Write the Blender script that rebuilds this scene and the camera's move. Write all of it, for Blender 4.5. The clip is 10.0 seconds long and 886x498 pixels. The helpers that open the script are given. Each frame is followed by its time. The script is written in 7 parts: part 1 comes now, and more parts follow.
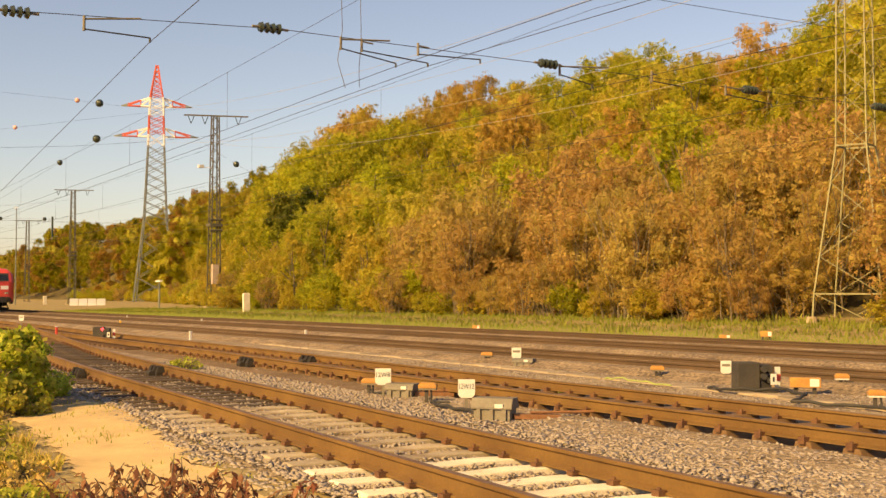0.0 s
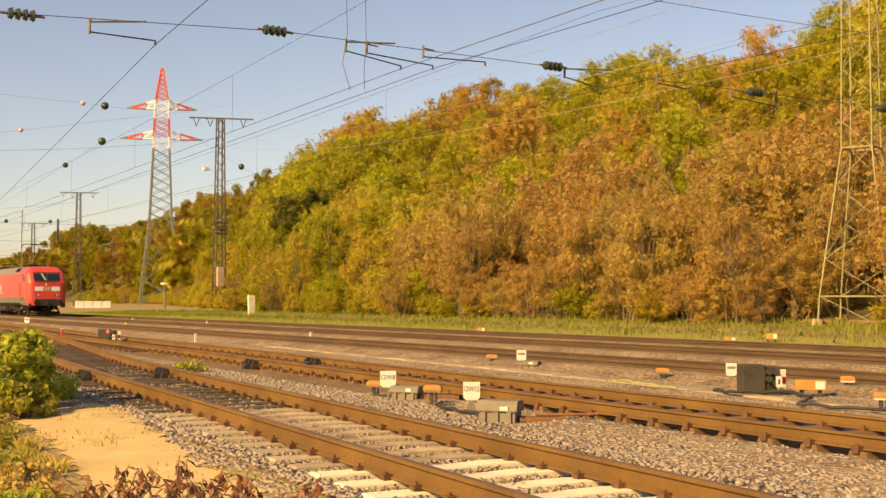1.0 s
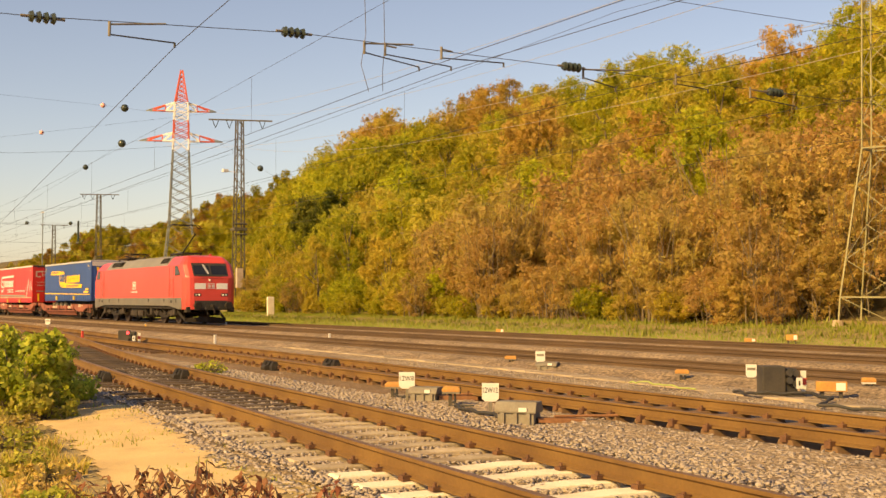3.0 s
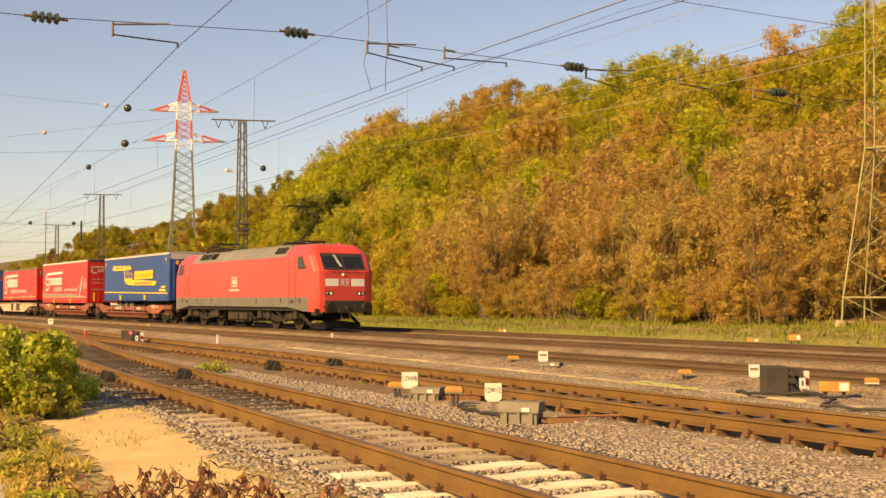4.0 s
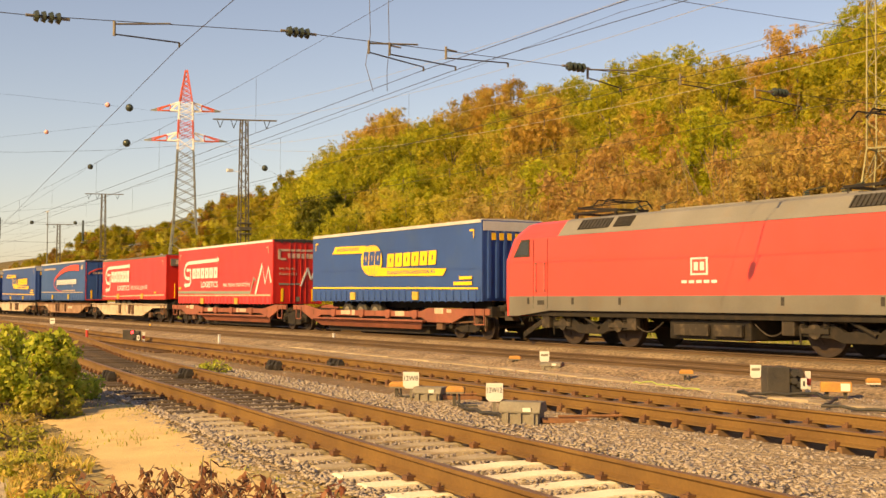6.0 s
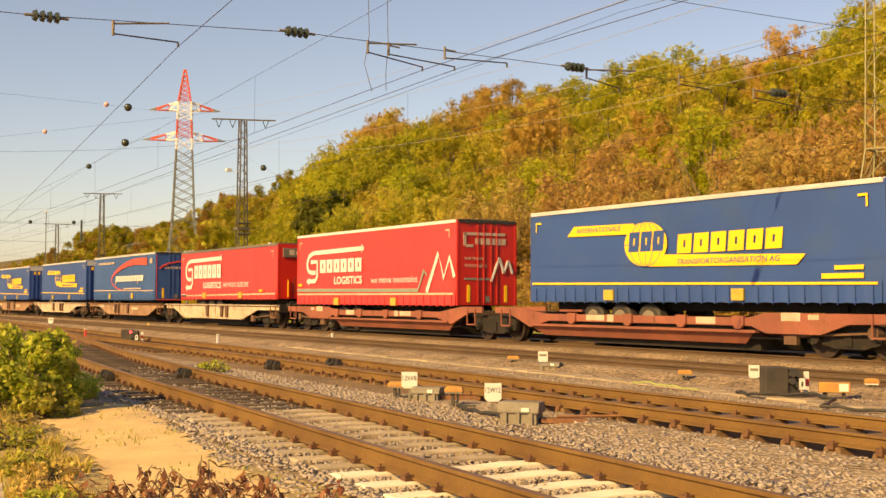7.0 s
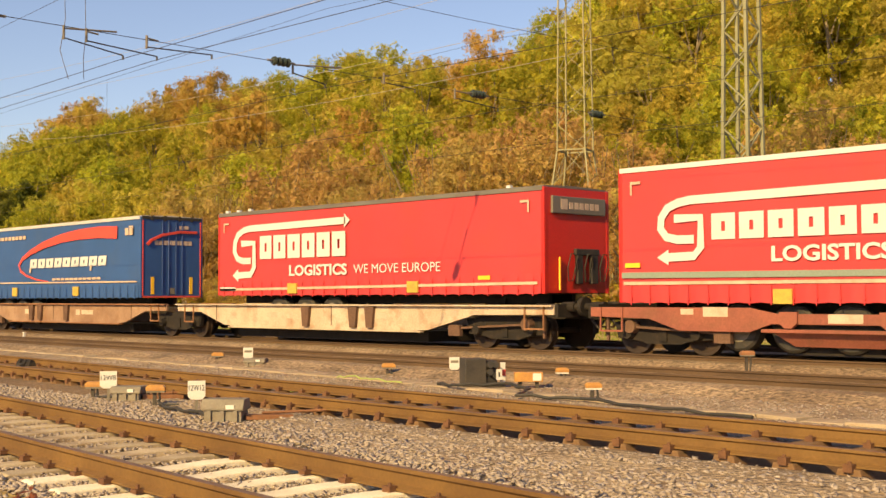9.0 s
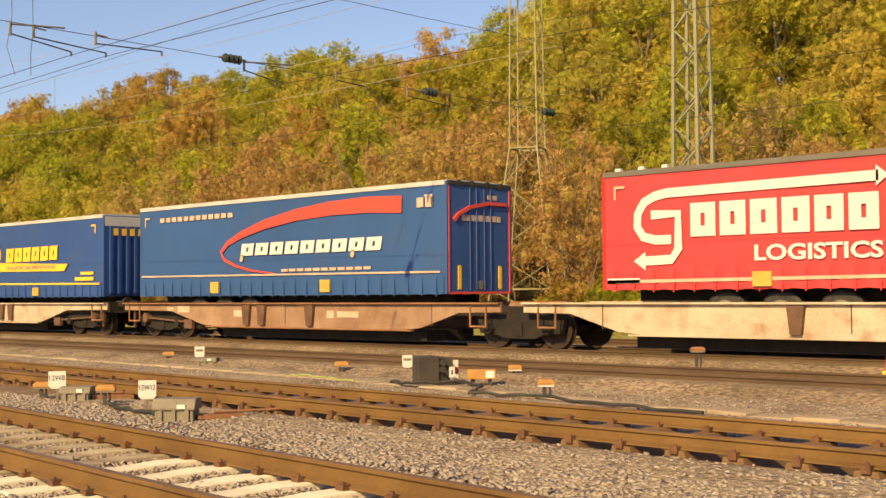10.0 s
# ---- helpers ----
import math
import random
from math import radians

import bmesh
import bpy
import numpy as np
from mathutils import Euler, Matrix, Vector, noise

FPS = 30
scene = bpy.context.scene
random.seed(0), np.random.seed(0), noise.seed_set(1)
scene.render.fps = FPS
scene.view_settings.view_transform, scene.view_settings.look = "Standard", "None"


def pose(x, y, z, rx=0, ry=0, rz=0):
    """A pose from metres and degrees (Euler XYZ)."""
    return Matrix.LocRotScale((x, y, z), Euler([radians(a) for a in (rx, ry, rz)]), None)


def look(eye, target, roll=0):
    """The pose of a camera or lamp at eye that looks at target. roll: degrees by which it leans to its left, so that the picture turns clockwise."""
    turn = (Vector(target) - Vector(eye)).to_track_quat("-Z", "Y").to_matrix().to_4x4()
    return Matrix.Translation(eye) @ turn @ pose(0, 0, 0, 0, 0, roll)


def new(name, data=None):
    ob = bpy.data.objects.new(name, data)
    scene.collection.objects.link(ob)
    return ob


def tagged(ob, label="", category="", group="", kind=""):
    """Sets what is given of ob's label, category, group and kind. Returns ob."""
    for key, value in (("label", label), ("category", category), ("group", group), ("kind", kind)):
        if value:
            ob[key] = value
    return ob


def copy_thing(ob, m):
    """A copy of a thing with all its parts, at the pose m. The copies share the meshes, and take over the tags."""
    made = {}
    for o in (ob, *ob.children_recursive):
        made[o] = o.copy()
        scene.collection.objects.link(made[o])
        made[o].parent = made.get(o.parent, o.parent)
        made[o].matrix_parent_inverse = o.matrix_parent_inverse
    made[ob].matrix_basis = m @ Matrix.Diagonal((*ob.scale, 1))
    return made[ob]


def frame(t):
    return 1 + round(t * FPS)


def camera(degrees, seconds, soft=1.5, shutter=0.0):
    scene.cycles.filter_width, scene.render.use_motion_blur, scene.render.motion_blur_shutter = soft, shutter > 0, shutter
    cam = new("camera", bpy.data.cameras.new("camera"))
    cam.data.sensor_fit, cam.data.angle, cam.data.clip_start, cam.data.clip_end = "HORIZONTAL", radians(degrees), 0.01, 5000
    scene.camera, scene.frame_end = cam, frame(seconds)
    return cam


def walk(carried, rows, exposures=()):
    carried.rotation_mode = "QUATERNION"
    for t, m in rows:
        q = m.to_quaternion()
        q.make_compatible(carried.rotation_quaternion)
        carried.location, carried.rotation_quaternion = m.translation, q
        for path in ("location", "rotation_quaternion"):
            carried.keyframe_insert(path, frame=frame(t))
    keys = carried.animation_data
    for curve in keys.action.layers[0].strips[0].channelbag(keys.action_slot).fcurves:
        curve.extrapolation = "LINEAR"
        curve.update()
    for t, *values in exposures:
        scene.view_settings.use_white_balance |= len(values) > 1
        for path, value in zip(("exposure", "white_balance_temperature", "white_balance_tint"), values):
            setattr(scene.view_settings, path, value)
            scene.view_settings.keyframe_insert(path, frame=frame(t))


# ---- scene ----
# camera: stands beside the yard, pans
EYE_Z = 1.315
cam = camera(40.26, 10.0, soft=1.5)


def cam_pose(yaw, pitch, roll):
    return pose(0, 0, EYE_Z, 90 + pitch, 0, yaw) @ pose(0, 0, 0, 0, 0, roll)


CAM_ROWS = ((0.0, 57.937, 2.292, 0.094), (0.5, 58.066, 2.385, 0.11), (1.0, 58.174, 2.405, 0.09), (1.5, 58.467, 2.423, 0.09),
            (2.0, 58.799, 2.429, 0.078), (2.5, 58.959, 2.448, 0.065), (4.0, 59.189, 2.46, 0.075), (4.5, 59.226, 2.455, 0.09),
            (5.0, 59.254, 2.452, 0.1), (5.5, 59.266, 2.456, 0.13), (7.0, 59.195, 2.456, 0.2), (7.5, 57.787, 2.546, 0.19),
            (8.0, 53.033, 2.513, 0.013), (8.5, 49.005, 2.396, -0.091), (9.0, 45.307, 2.231, -0.233), (9.5, 42.551, 2.188, -0.48),
            (10.0, 43.062, 2.114, -0.45))
walk(cam, [(t, cam_pose(a, b, c)) for t, a, b, c in CAM_ROWS], exposures=((0.0, 0.66, 8700, 25), (7.2, 0.66, 8700, 25), (8.5, 0.62, 7600, 24), (10.0, 0.57, 6950, 22)))

# daylight: autumn sun from behind the camera, pale blue sky
SUN_ELEV, SUN_AZ = 31.0, 14.0
world = bpy.data.worlds.new("sky")
scene.world = world
world.use_nodes = True
_wn = world.node_tree.nodes
_sky = _wn.new("ShaderNodeTexSky")
_sky.sky_type = "NISHITA"
_sky.sun_disc = False
_sky.sun_elevation = radians(SUN_ELEV)
_sky.sun_rotation = radians(180 - SUN_AZ)
_sky.dust_density = 0.8
_sky.air_density = 1.0
_sky.ozone_density = 2.4
world.node_tree.links.new(_sky.outputs[0], _wn["Background"].inputs[0])
_wn["Background"].inputs[1].default_value = 0.096
sun = new("sun", bpy.data.lights.new("sun", "SUN"))
sun.data.energy, sun.data.angle, sun.data.color = 5.0, radians(0.6), (1.0, 0.76, 0.3)
_sd = Vector((math.sin(radians(SUN_AZ)) * math.cos(radians(SUN_ELEV)), -math.cos(radians(SUN_AZ)) * math.cos(radians(SUN_ELEV)), math.sin(radians(SUN_ELEV))))
sun.matrix_world = look(tuple(_sd * 50), (0, 0, 0))


# ---- materials ----
def mat(name, c1, c2=None, rough=0.7, metal=0.0, scale=1.5, fine=40.0, bump=0.15, dist=0.01, vary=0.12, dirt=None, dirt_amt=0.4, rand=0.0, coat=0.0):
    """Two-scale noise between two colours, optional dirt patches, fine grain and relief."""
    m = bpy.data.materials.new(name)
    m.use_nodes = True
    n, l = m.node_tree.nodes, m.node_tree.links
    b = n["Principled BSDF"]
    tc = n.new("ShaderNodeTexCoord")
    big = n.new("ShaderNodeTexNoise")
    big.inputs["Scale"].default_value, big.inputs["Detail"].default_value = scale, 4
    l.new(tc.outputs["Object"], big.inputs["Vector"])
    ramp = n.new("ShaderNodeValToRGB")
    ramp.color_ramp.elements[0].position, ramp.color_ramp.elements[1].position = 0.35, 0.65
    c2 = c2 or tuple(v * (1 - vary) for v in c1)
    ramp.color_ramp.elements[0].color, ramp.color_ramp.elements[1].color = (*c1, 1), (*c2, 1)
    l.new(big.outputs[0], ramp.inputs[0])
    col = ramp.outputs[0]
    sm = n.new("ShaderNodeTexNoise")
    sm.inputs["Scale"].default_value, sm.inputs["Detail"].default_value = fine, 3
    l.new(tc.outputs["Object"], sm.inputs["Vector"])
    if dirt:
        dn = n.new("ShaderNodeTexNoise")
        dn.inputs["Scale"].default_value, dn.inputs["Detail"].default_value = scale * 2.7, 8
        l.new(tc.outputs["Object"], dn.inputs["Vector"])
        dr = n.new("ShaderNodeMapRange")
        dr.inputs[1].default_value, dr.inputs[2].default_value, dr.inputs[4].default_value = 0.5, 0.72, dirt_amt
        l.new(dn.outputs[0], dr.inputs[0])
        mx = n.new("ShaderNodeMix")
        mx.data_type = "RGBA"
        l.new(dr.outputs[0], mx.inputs[0])
        l.new(col, mx.inputs[6])
        mx.inputs[7].default_value = (*dirt, 1)
        col = mx.outputs[2]
    hv = n.new("ShaderNodeHueSaturation")
    l.new(col, hv.inputs["Color"])
    mr = n.new("ShaderNodeMapRange")
    mr.inputs[1].default_value, mr.inputs[2].default_value = 0.3, 0.7
    mr.inputs[3].default_value, mr.inputs[4].default_value = 1 - vary, 1 + vary
    l.new(sm.outputs[0], mr.inputs[0])
    val = mr.outputs[0]
    if rand:
        oi = n.new("ShaderNodeObjectInfo")
        r2 = n.new("ShaderNodeMapRange")
        r2.inputs[3].default_value, r2.inputs[4].default_value = 1 - rand, 1 + rand
        l.new(oi.outputs["Random"], r2.inputs[0])
        mu = n.new("ShaderNodeMath")
        mu.operation = "MULTIPLY"
        l.new(val, mu.inputs[0])
        l.new(r2.outputs[0], mu.inputs[1])
        val = mu.outputs[0]
    l.new(val, hv.inputs["Value"])
    l.new(hv.outputs[0], b.inputs["Base Color"])
    b.inputs["Roughness"].default_value, b.inputs["Metallic"].default_value = rough, metal
    b.inputs["Coat Weight"].default_value = coat
    if bump:
        bp = n.new("ShaderNodeBump")
        bp.inputs["Strength"].default_value, bp.inputs["Distance"].default_value = bump, dist
        l.new(sm.outputs[0], bp.inputs["Height"])
        l.new(bp.outputs[0], b.inputs["Normal"])
    return m


def leaf_mat(name, cols, trans=0.5, rand=0.2, spray=0.0):
    """Leaves: a ramp of colours by leaf, shifted a little for each plant, partly see-through to light."""
    m = bpy.data.materials.new(name)
    m.use_nodes = True
    n, l = m.node_tree.nodes, m.node_tree.links
    b = n["Principled BSDF"]
    g = n.new("ShaderNodeNewGeometry")
    r = n.new("ShaderNodeValToRGB")
    r.color_ramp.elements[0].color = (*cols[0], 1)
    r.color_ramp.elements[1].color = (*cols[-1], 1)
    for i, c in enumerate(cols[1:-1]):
        r.color_ramp.elements.new((i + 1) / (len(cols) - 1)).color = (*c, 1)
    l.new(g.outputs["Random Per Island"], r.inputs[0])
    oi = n.new("ShaderNodeObjectInfo")
    hv = n.new("ShaderNodeHueSaturation")
    h1 = n.new("ShaderNodeMapRange")
    h1.inputs[3].default_value, h1.inputs[4].default_value = 0.5 - 0.018, 0.5 + 0.018
    l.new(oi.outputs["Random"], h1.inputs[0])
    l.new(h1.outputs[0], hv.inputs["Hue"])
    wn = n.new("ShaderNodeTexWhiteNoise")
    wn.noise_dimensions = "1D"
    l.new(oi.outputs["Random"], wn.inputs["W"])
    v1 = n.new("ShaderNodeMapRange")
    v1.inputs[3].default_value, v1.inputs[4].default_value = 1 - rand, 1 + rand
    l.new(wn.outputs["Value"], v1.inputs[0])
    l.new(v1.outputs[0], hv.inputs["Value"])
    l.new(r.outputs[0], hv.inputs["Color"])
    l.new(hv.outputs[0], b.inputs["Base Color"])
    b.inputs["Roughness"].default_value = 0.6
    b.inputs["Specular IOR Level"].default_value = 0.25
    t = n.new("ShaderNodeBsdfTranslucent")
    l.new(hv.outputs[0], t.inputs[0])
    mx = n.new("ShaderNodeMixShader")
    mx.inputs[0].default_value = trans
    l.new(b.outputs[0], mx.inputs[1])
    l.new(t.outputs[0], mx.inputs[2])
    out = mx.outputs[0]
    if spray:
        # each facet is a spray of small leaves with gaps between them
        tc = n.new("ShaderNodeTexCoord")
        vo = n.new("ShaderNodeTexVoronoi")
        vo.inputs["Scale"].default_value = spray
        l.new(tc.outputs["Object"], vo.inputs["Vector"])
        lt = n.new("ShaderNodeMath")
        lt.operation = "LESS_THAN"
        lt.inputs[1].default_value = 0.52
        l.new(vo.outputs["Distance"], lt.inputs[0])
        tr = n.new("ShaderNodeBsdfTransparent")
        m2 = n.new("ShaderNodeMixShader")
        l.new(lt.outputs[0], m2.inputs[0])
        l.new(tr.outputs[0], m2.inputs[1])
        l.new(out, m2.inputs[2])
        out = m2.outputs[0]
        sp = n.new("ShaderNodeSeparateColor")
        l.new(vo.outputs["Color"], sp.inputs[0])
        ad = n.new("ShaderNodeMath")
        ad.operation = "MULTIPLY_ADD"
        ad.inputs[1].default_value, ad.inputs[2].default_value = 0.55, 0.0
        l.new(sp.outputs[0], ad.inputs[0])
        a2 = n.new("ShaderNodeMath")
        a2.operation = "MULTIPLY_ADD"
        a2.inputs[1].default_value = 0.45
        l.new(g.outputs["Random Per Island"], a2.inputs[0])
        l.new(ad.outputs[0], a2.inputs[2])
        l.new(a2.outputs[0], r.inputs[0])
    l.new(out, n["Material Output"].inputs[0])
    return m


M_RAIL = mat("rusty_rail", (0.19, 0.105, 0.032), (0.13, 0.068, 0.022), 0.75, 0.15, 1.2, 30, 0.3, 0.004)
M_RAILFAR = mat("dull_brown_rail", (0.1, 0.06, 0.034), (0.07, 0.042, 0.025), 0.8, 0.1, 0.6, 20, 0.2)
M_RAILTOP = mat("worn_rail_head", (0.2, 0.12, 0.065), (0.15, 0.085, 0.045), 0.6, 0.25, 0.8, 40, 0.05)
M_CLIP = mat("rusty_fastening", (0.16, 0.075, 0.035), (0.1, 0.045, 0.025), 0.85, 0.1, 8, 60, 0.4)
M_CONC = mat("weathered_concrete", (0.4, 0.33, 0.235), (0.28, 0.22, 0.15), 0.9, 0, 2.0, 50, 0.35, 0.006, 0.15, (0.2, 0.13, 0.08), 0.55, 0.12)
M_CONC_W = mat("pale_concrete", (0.74, 0.68, 0.55), (0.6, 0.53, 0.42), 0.9, 0, 2.0, 50, 0.3, 0.006, 0.1)
M_WOOD = mat("dark_timber_sleeper", (0.06, 0.042, 0.03), (0.1, 0.07, 0.045), 0.9, 0, 3, 40, 0.5, 0.01, 0.25, rand=0.2)
M_BED = mat("oil_dark_ballast", (0.28, 0.205, 0.135), (0.2, 0.14, 0.09), 0.95, 0, 0.5, 13, 1.0, 0.08, 0.6, (0.1, 0.068, 0.044), 0.75)
M_BEDRUST = mat("rust_brown_ballast", (0.21, 0.135, 0.075), (0.15, 0.095, 0.052), 0.95, 0, 0.8, 16, 1.0, 0.05, 0.35, (0.1, 0.062, 0.035), 0.6)
M_STEEL_SL = mat("rusty_steel_sleeper", (0.19, 0.11, 0.055), (0.12, 0.066, 0.035), 0.85, 0.1, 2, 40, 0.3)
M_BALLAST = mat("ballast_fines", (0.33, 0.255, 0.175), (0.245, 0.18, 0.118), 0.95, 0, 0.7, 15, 1.0, 0.07, 0.5, (0.15, 0.095, 0.055), 0.7)
M_STONE = leaf_mat("ballast_stone", ((0.28, 0.23, 0.2), (0.32, 0.27, 0.24), (0.29, 0.24, 0.205), (0.37, 0.32, 0.285), (0.25, 0.205, 0.175)), 0.0, 0.0)
M_SAND = mat("yellow_sand", (0.62, 0.45, 0.22), (0.5, 0.35, 0.17), 0.95, 0, 1.2, 60, 0.5, 0.02, 0.1, (0.4, 0.28, 0.15), 0.4)
M_SOIL = mat("grassy_soil", (0.26, 0.2, 0.08), (0.32, 0.24, 0.11), 0.95, 0, 0.6, 9, 0.8, 0.08, 0.25, (0.16, 0.11, 0.05), 0.5)
M_HILL = mat("leaf_litter", (0.13, 0.09, 0.035), (0.09, 0.075, 0.025), 0.95, 0, 0.3, 4, 0.8, 0.2, 0.3)
M_BARK = mat("bark", (0.13, 0.1, 0.07), (0.2, 0.16, 0.11), 0.9, 0, 3, 25, 0.6, 0.03, 0.2)
M_GALV = mat("painted_lattice_steel", (0.27, 0.27, 0.17), (0.2, 0.2, 0.12), 0.7, 0.2, 1.0, 30, 0.1, 0.01, 0.1)
M_DARKSTEEL = mat("dark_lattice_steel", (0.13, 0.12, 0.08), (0.09, 0.08, 0.055), 0.75, 0.2, 1.0, 30, 0.1)
M_PYRED = mat("pylon_red_paint", (0.55, 0.09, 0.05), (0.48, 0.08, 0.05), 0.6, 0, 1)
M_PYWHITE = mat("pylon_white_paint", (0.76, 0.76, 0.76), (0.69, 0.69, 0.69), 0.6, 0, 1)
M_GREYSTEEL = mat("grey_lattice_steel", (0.2, 0.22, 0.21), (0.15, 0.17, 0.165), 0.6, 0.3, 1)
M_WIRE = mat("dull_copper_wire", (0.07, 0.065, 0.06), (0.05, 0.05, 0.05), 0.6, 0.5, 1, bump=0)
# lit copy of the wire: sunlight on the conductors is put into the colour
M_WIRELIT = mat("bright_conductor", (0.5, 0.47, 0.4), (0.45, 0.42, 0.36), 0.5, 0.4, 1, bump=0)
M_INSUL = mat("brown_green_porcelain", (0.03, 0.045, 0.035), (0.04, 0.05, 0.04), 0.25, 0, 4, bump=0)
M_RED = mat("red_vehicle_paint", (0.63, 0.068, 0.056), (0.57, 0.06, 0.05), 0.38, 0, 0.4, 60, 0.02, 0.002, 0.05, (0.4, 0.05, 0.03), 0.3, coat=0.2)
M_LGREY = mat("grey_vehicle_paint", (0.145, 0.138, 0.122), (0.115, 0.108, 0.094), 0.5, 0, 0.8, 60, 0.03, 0.002, 0.08, (0.14, 0.11, 0.08), 0.5)
M_ROOFGREY = mat("roof_grey_paint", (0.19, 0.184, 0.17), (0.155, 0.148, 0.135), 0.6, 0, 0.6, 40, 0.03, 0.002, 0.08, (0.2, 0.16, 0.12), 0.4)
M_WHITE = mat("white_paint", (0.55, 0.555, 0.57), (0.51, 0.515, 0.53), 0.5, 0, 1, bump=0.02, vary=0.04)
M_BLACK = mat("black_rubber", (0.02, 0.02, 0.02), (0.03, 0.028, 0.025), 0.7, 0, 3, 50, 0.2, 0.005, 0.2, (0.07, 0.05, 0.04), 0.5)
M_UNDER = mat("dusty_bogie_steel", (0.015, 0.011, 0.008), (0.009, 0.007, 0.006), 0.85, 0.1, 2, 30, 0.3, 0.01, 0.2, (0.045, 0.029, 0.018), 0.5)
M_UNDER2 = mat("dusty_grey_steel", (0.036, 0.027, 0.02), (0.02, 0.016, 0.012), 0.8, 0.1, 2, 30, 0.2, 0.006, 0.15, (0.15, 0.11, 0.075), 0.4)
M_WHEEL = mat("rusty_wheel_steel", (0.05, 0.03, 0.02), (0.03, 0.019, 0.013), 0.7, 0.3, 3, 30, 0.2)
M_TREAD = mat("worn_wheel_tread", (0.07, 0.05, 0.038), (0.05, 0.036, 0.028), 0.5, 0.6, 2, bump=0)
M_BLUE = mat("blue_tarpaulin", (0.02, 0.066, 0.25), (0.017, 0.056, 0.215), 0.5, 0, 0.35, 1.4, 0.35, 0.03, 0.06, (0.04, 0.075, 0.16), 0.35)
M_BLUE2 = mat("pale_blue_tarpaulin", (0.022, 0.078, 0.25), (0.019, 0.068, 0.215), 0.5, 0, 0.35, 1.4, 0.35, 0.03, 0.06, (0.04, 0.075, 0.16), 0.35)
M_REDTARP = mat("red_tarpaulin", (0.53, 0.045, 0.05), (0.48, 0.04, 0.044), 0.48, 0, 0.35, 1.4, 0.35, 0.03, 0.05, (0.5, 0.05, 0.03), 0.3)
M_REDDOOR = mat("red_door_paint", (0.52, 0.022, 0.016), (0.47, 0.02, 0.015), 0.4, 0, 0.6, 40, 0.02)
M_YELLOW = mat("yellow_paint", (0.82, 0.5, 0.03), (0.75, 0.44, 0.03), 0.5, 0, 1, bump=0.03, vary=0.06)
M_ORANGE = mat("orange_yellow_cap", (0.46, 0.24, 0.05), (0.36, 0.17, 0.045), 0.55, 0, 4, 40, 0.05, dirt=(0.3, 0.18, 0.08))
M_TEAL = mat("grey_green_print", (0.2, 0.25, 0.21), (0.18, 0.23, 0.2), 0.5, 0, 1, bump=0)
M_PRINTRED = mat("red_print", (0.62, 0.07, 0.045), (0.58, 0.06, 0.04), 0.5, 0, 1, bump=0)
M_PALE = mat("silver_trim", (0.62, 0.6, 0.56), (0.52, 0.5, 0.46), 0.4, 0.3, 1, bump=0.02)
M_WAGRED = mat("faded_red_wagon_paint", (0.27, 0.085, 0.055), (0.19, 0.06, 0.042), 0.75, 0, 0.9, 25, 0.15, 0.006, 0.12, (0.17, 0.07, 0.04), 0.7)
M_WAGCREAM = mat("cream_wagon_paint", (0.49, 0.41, 0.33), (0.4, 0.315, 0.235), 0.75, 0, 0.9, 25, 0.15, 0.006, 0.12, (0.24, 0.12, 0.06), 0.7)
M_WAGTAN = mat("tan_rusty_wagon_paint", (0.31, 0.2, 0.135), (0.21, 0.122, 0.078), 0.8, 0, 0.9, 25, 0.15, 0.006, 0.12, (0.2, 0.1, 0.05), 0.7)
M_PAD = mat("faded_yellow_pad", (0.5, 0.36, 0.06), (0.4, 0.28, 0.05), 0.65, 0, 3, bump=0.05, dirt=(0.25, 0.17, 0.06))
M_WAGRUST = mat("rusty_wagon_steel", (0.28, 0.13, 0.06), (0.2, 0.09, 0.045), 0.85, 0, 1.5, 25, 0.25, 0.008, 0.15, (0.12, 0.06, 0.035), 0.6)
M_BRACKET = mat("dark_rusty_bracket", (0.13, 0.07, 0.045), (0.085, 0.045, 0.03), 0.85, 0, 2, 30, 0.2, 0.006, 0.2)
M_PATCH = mat("faded_white_patch", (0.5, 0.4, 0.32), (0.42, 0.32, 0.25), 0.7, 0, 2, bump=0.02, dirt=(0.35, 0.2, 0.13))
M_SIGN = mat("white_enamel", (0.6, 0.6, 0.57), (0.55, 0.55, 0.52), 0.45, 0, 3, bump=0, vary=0.05)
M_INK = mat("black_ink", (0.02, 0.02, 0.02), (0.03, 0.03, 0.03), 0.6, 0, 1, bump=0)
M_BOX = mat("grey_cast_box", (0.2, 0.18, 0.145), (0.15, 0.135, 0.11), 0.7, 0.1, 4, 40, 0.15, dirt=(0.18, 0.12, 0.08))
M_SIGNAL = mat("weathered_black_housing", (0.035, 0.031, 0.027), (0.055, 0.046, 0.037), 0.75, 0, 3, 40, 0.15)
M_GLASS = mat("dark_cab_glass", (0.012, 0.013, 0.014), (0.016, 0.017, 0.018), 0.08, 0, 1, bump=0, vary=0.02, coat=0.6)
M_HOSE = mat("yellow_green_cable", (0.3, 0.36, 0.1), (0.25, 0.3, 0.08), 0.6, 0, 2, bump=0)

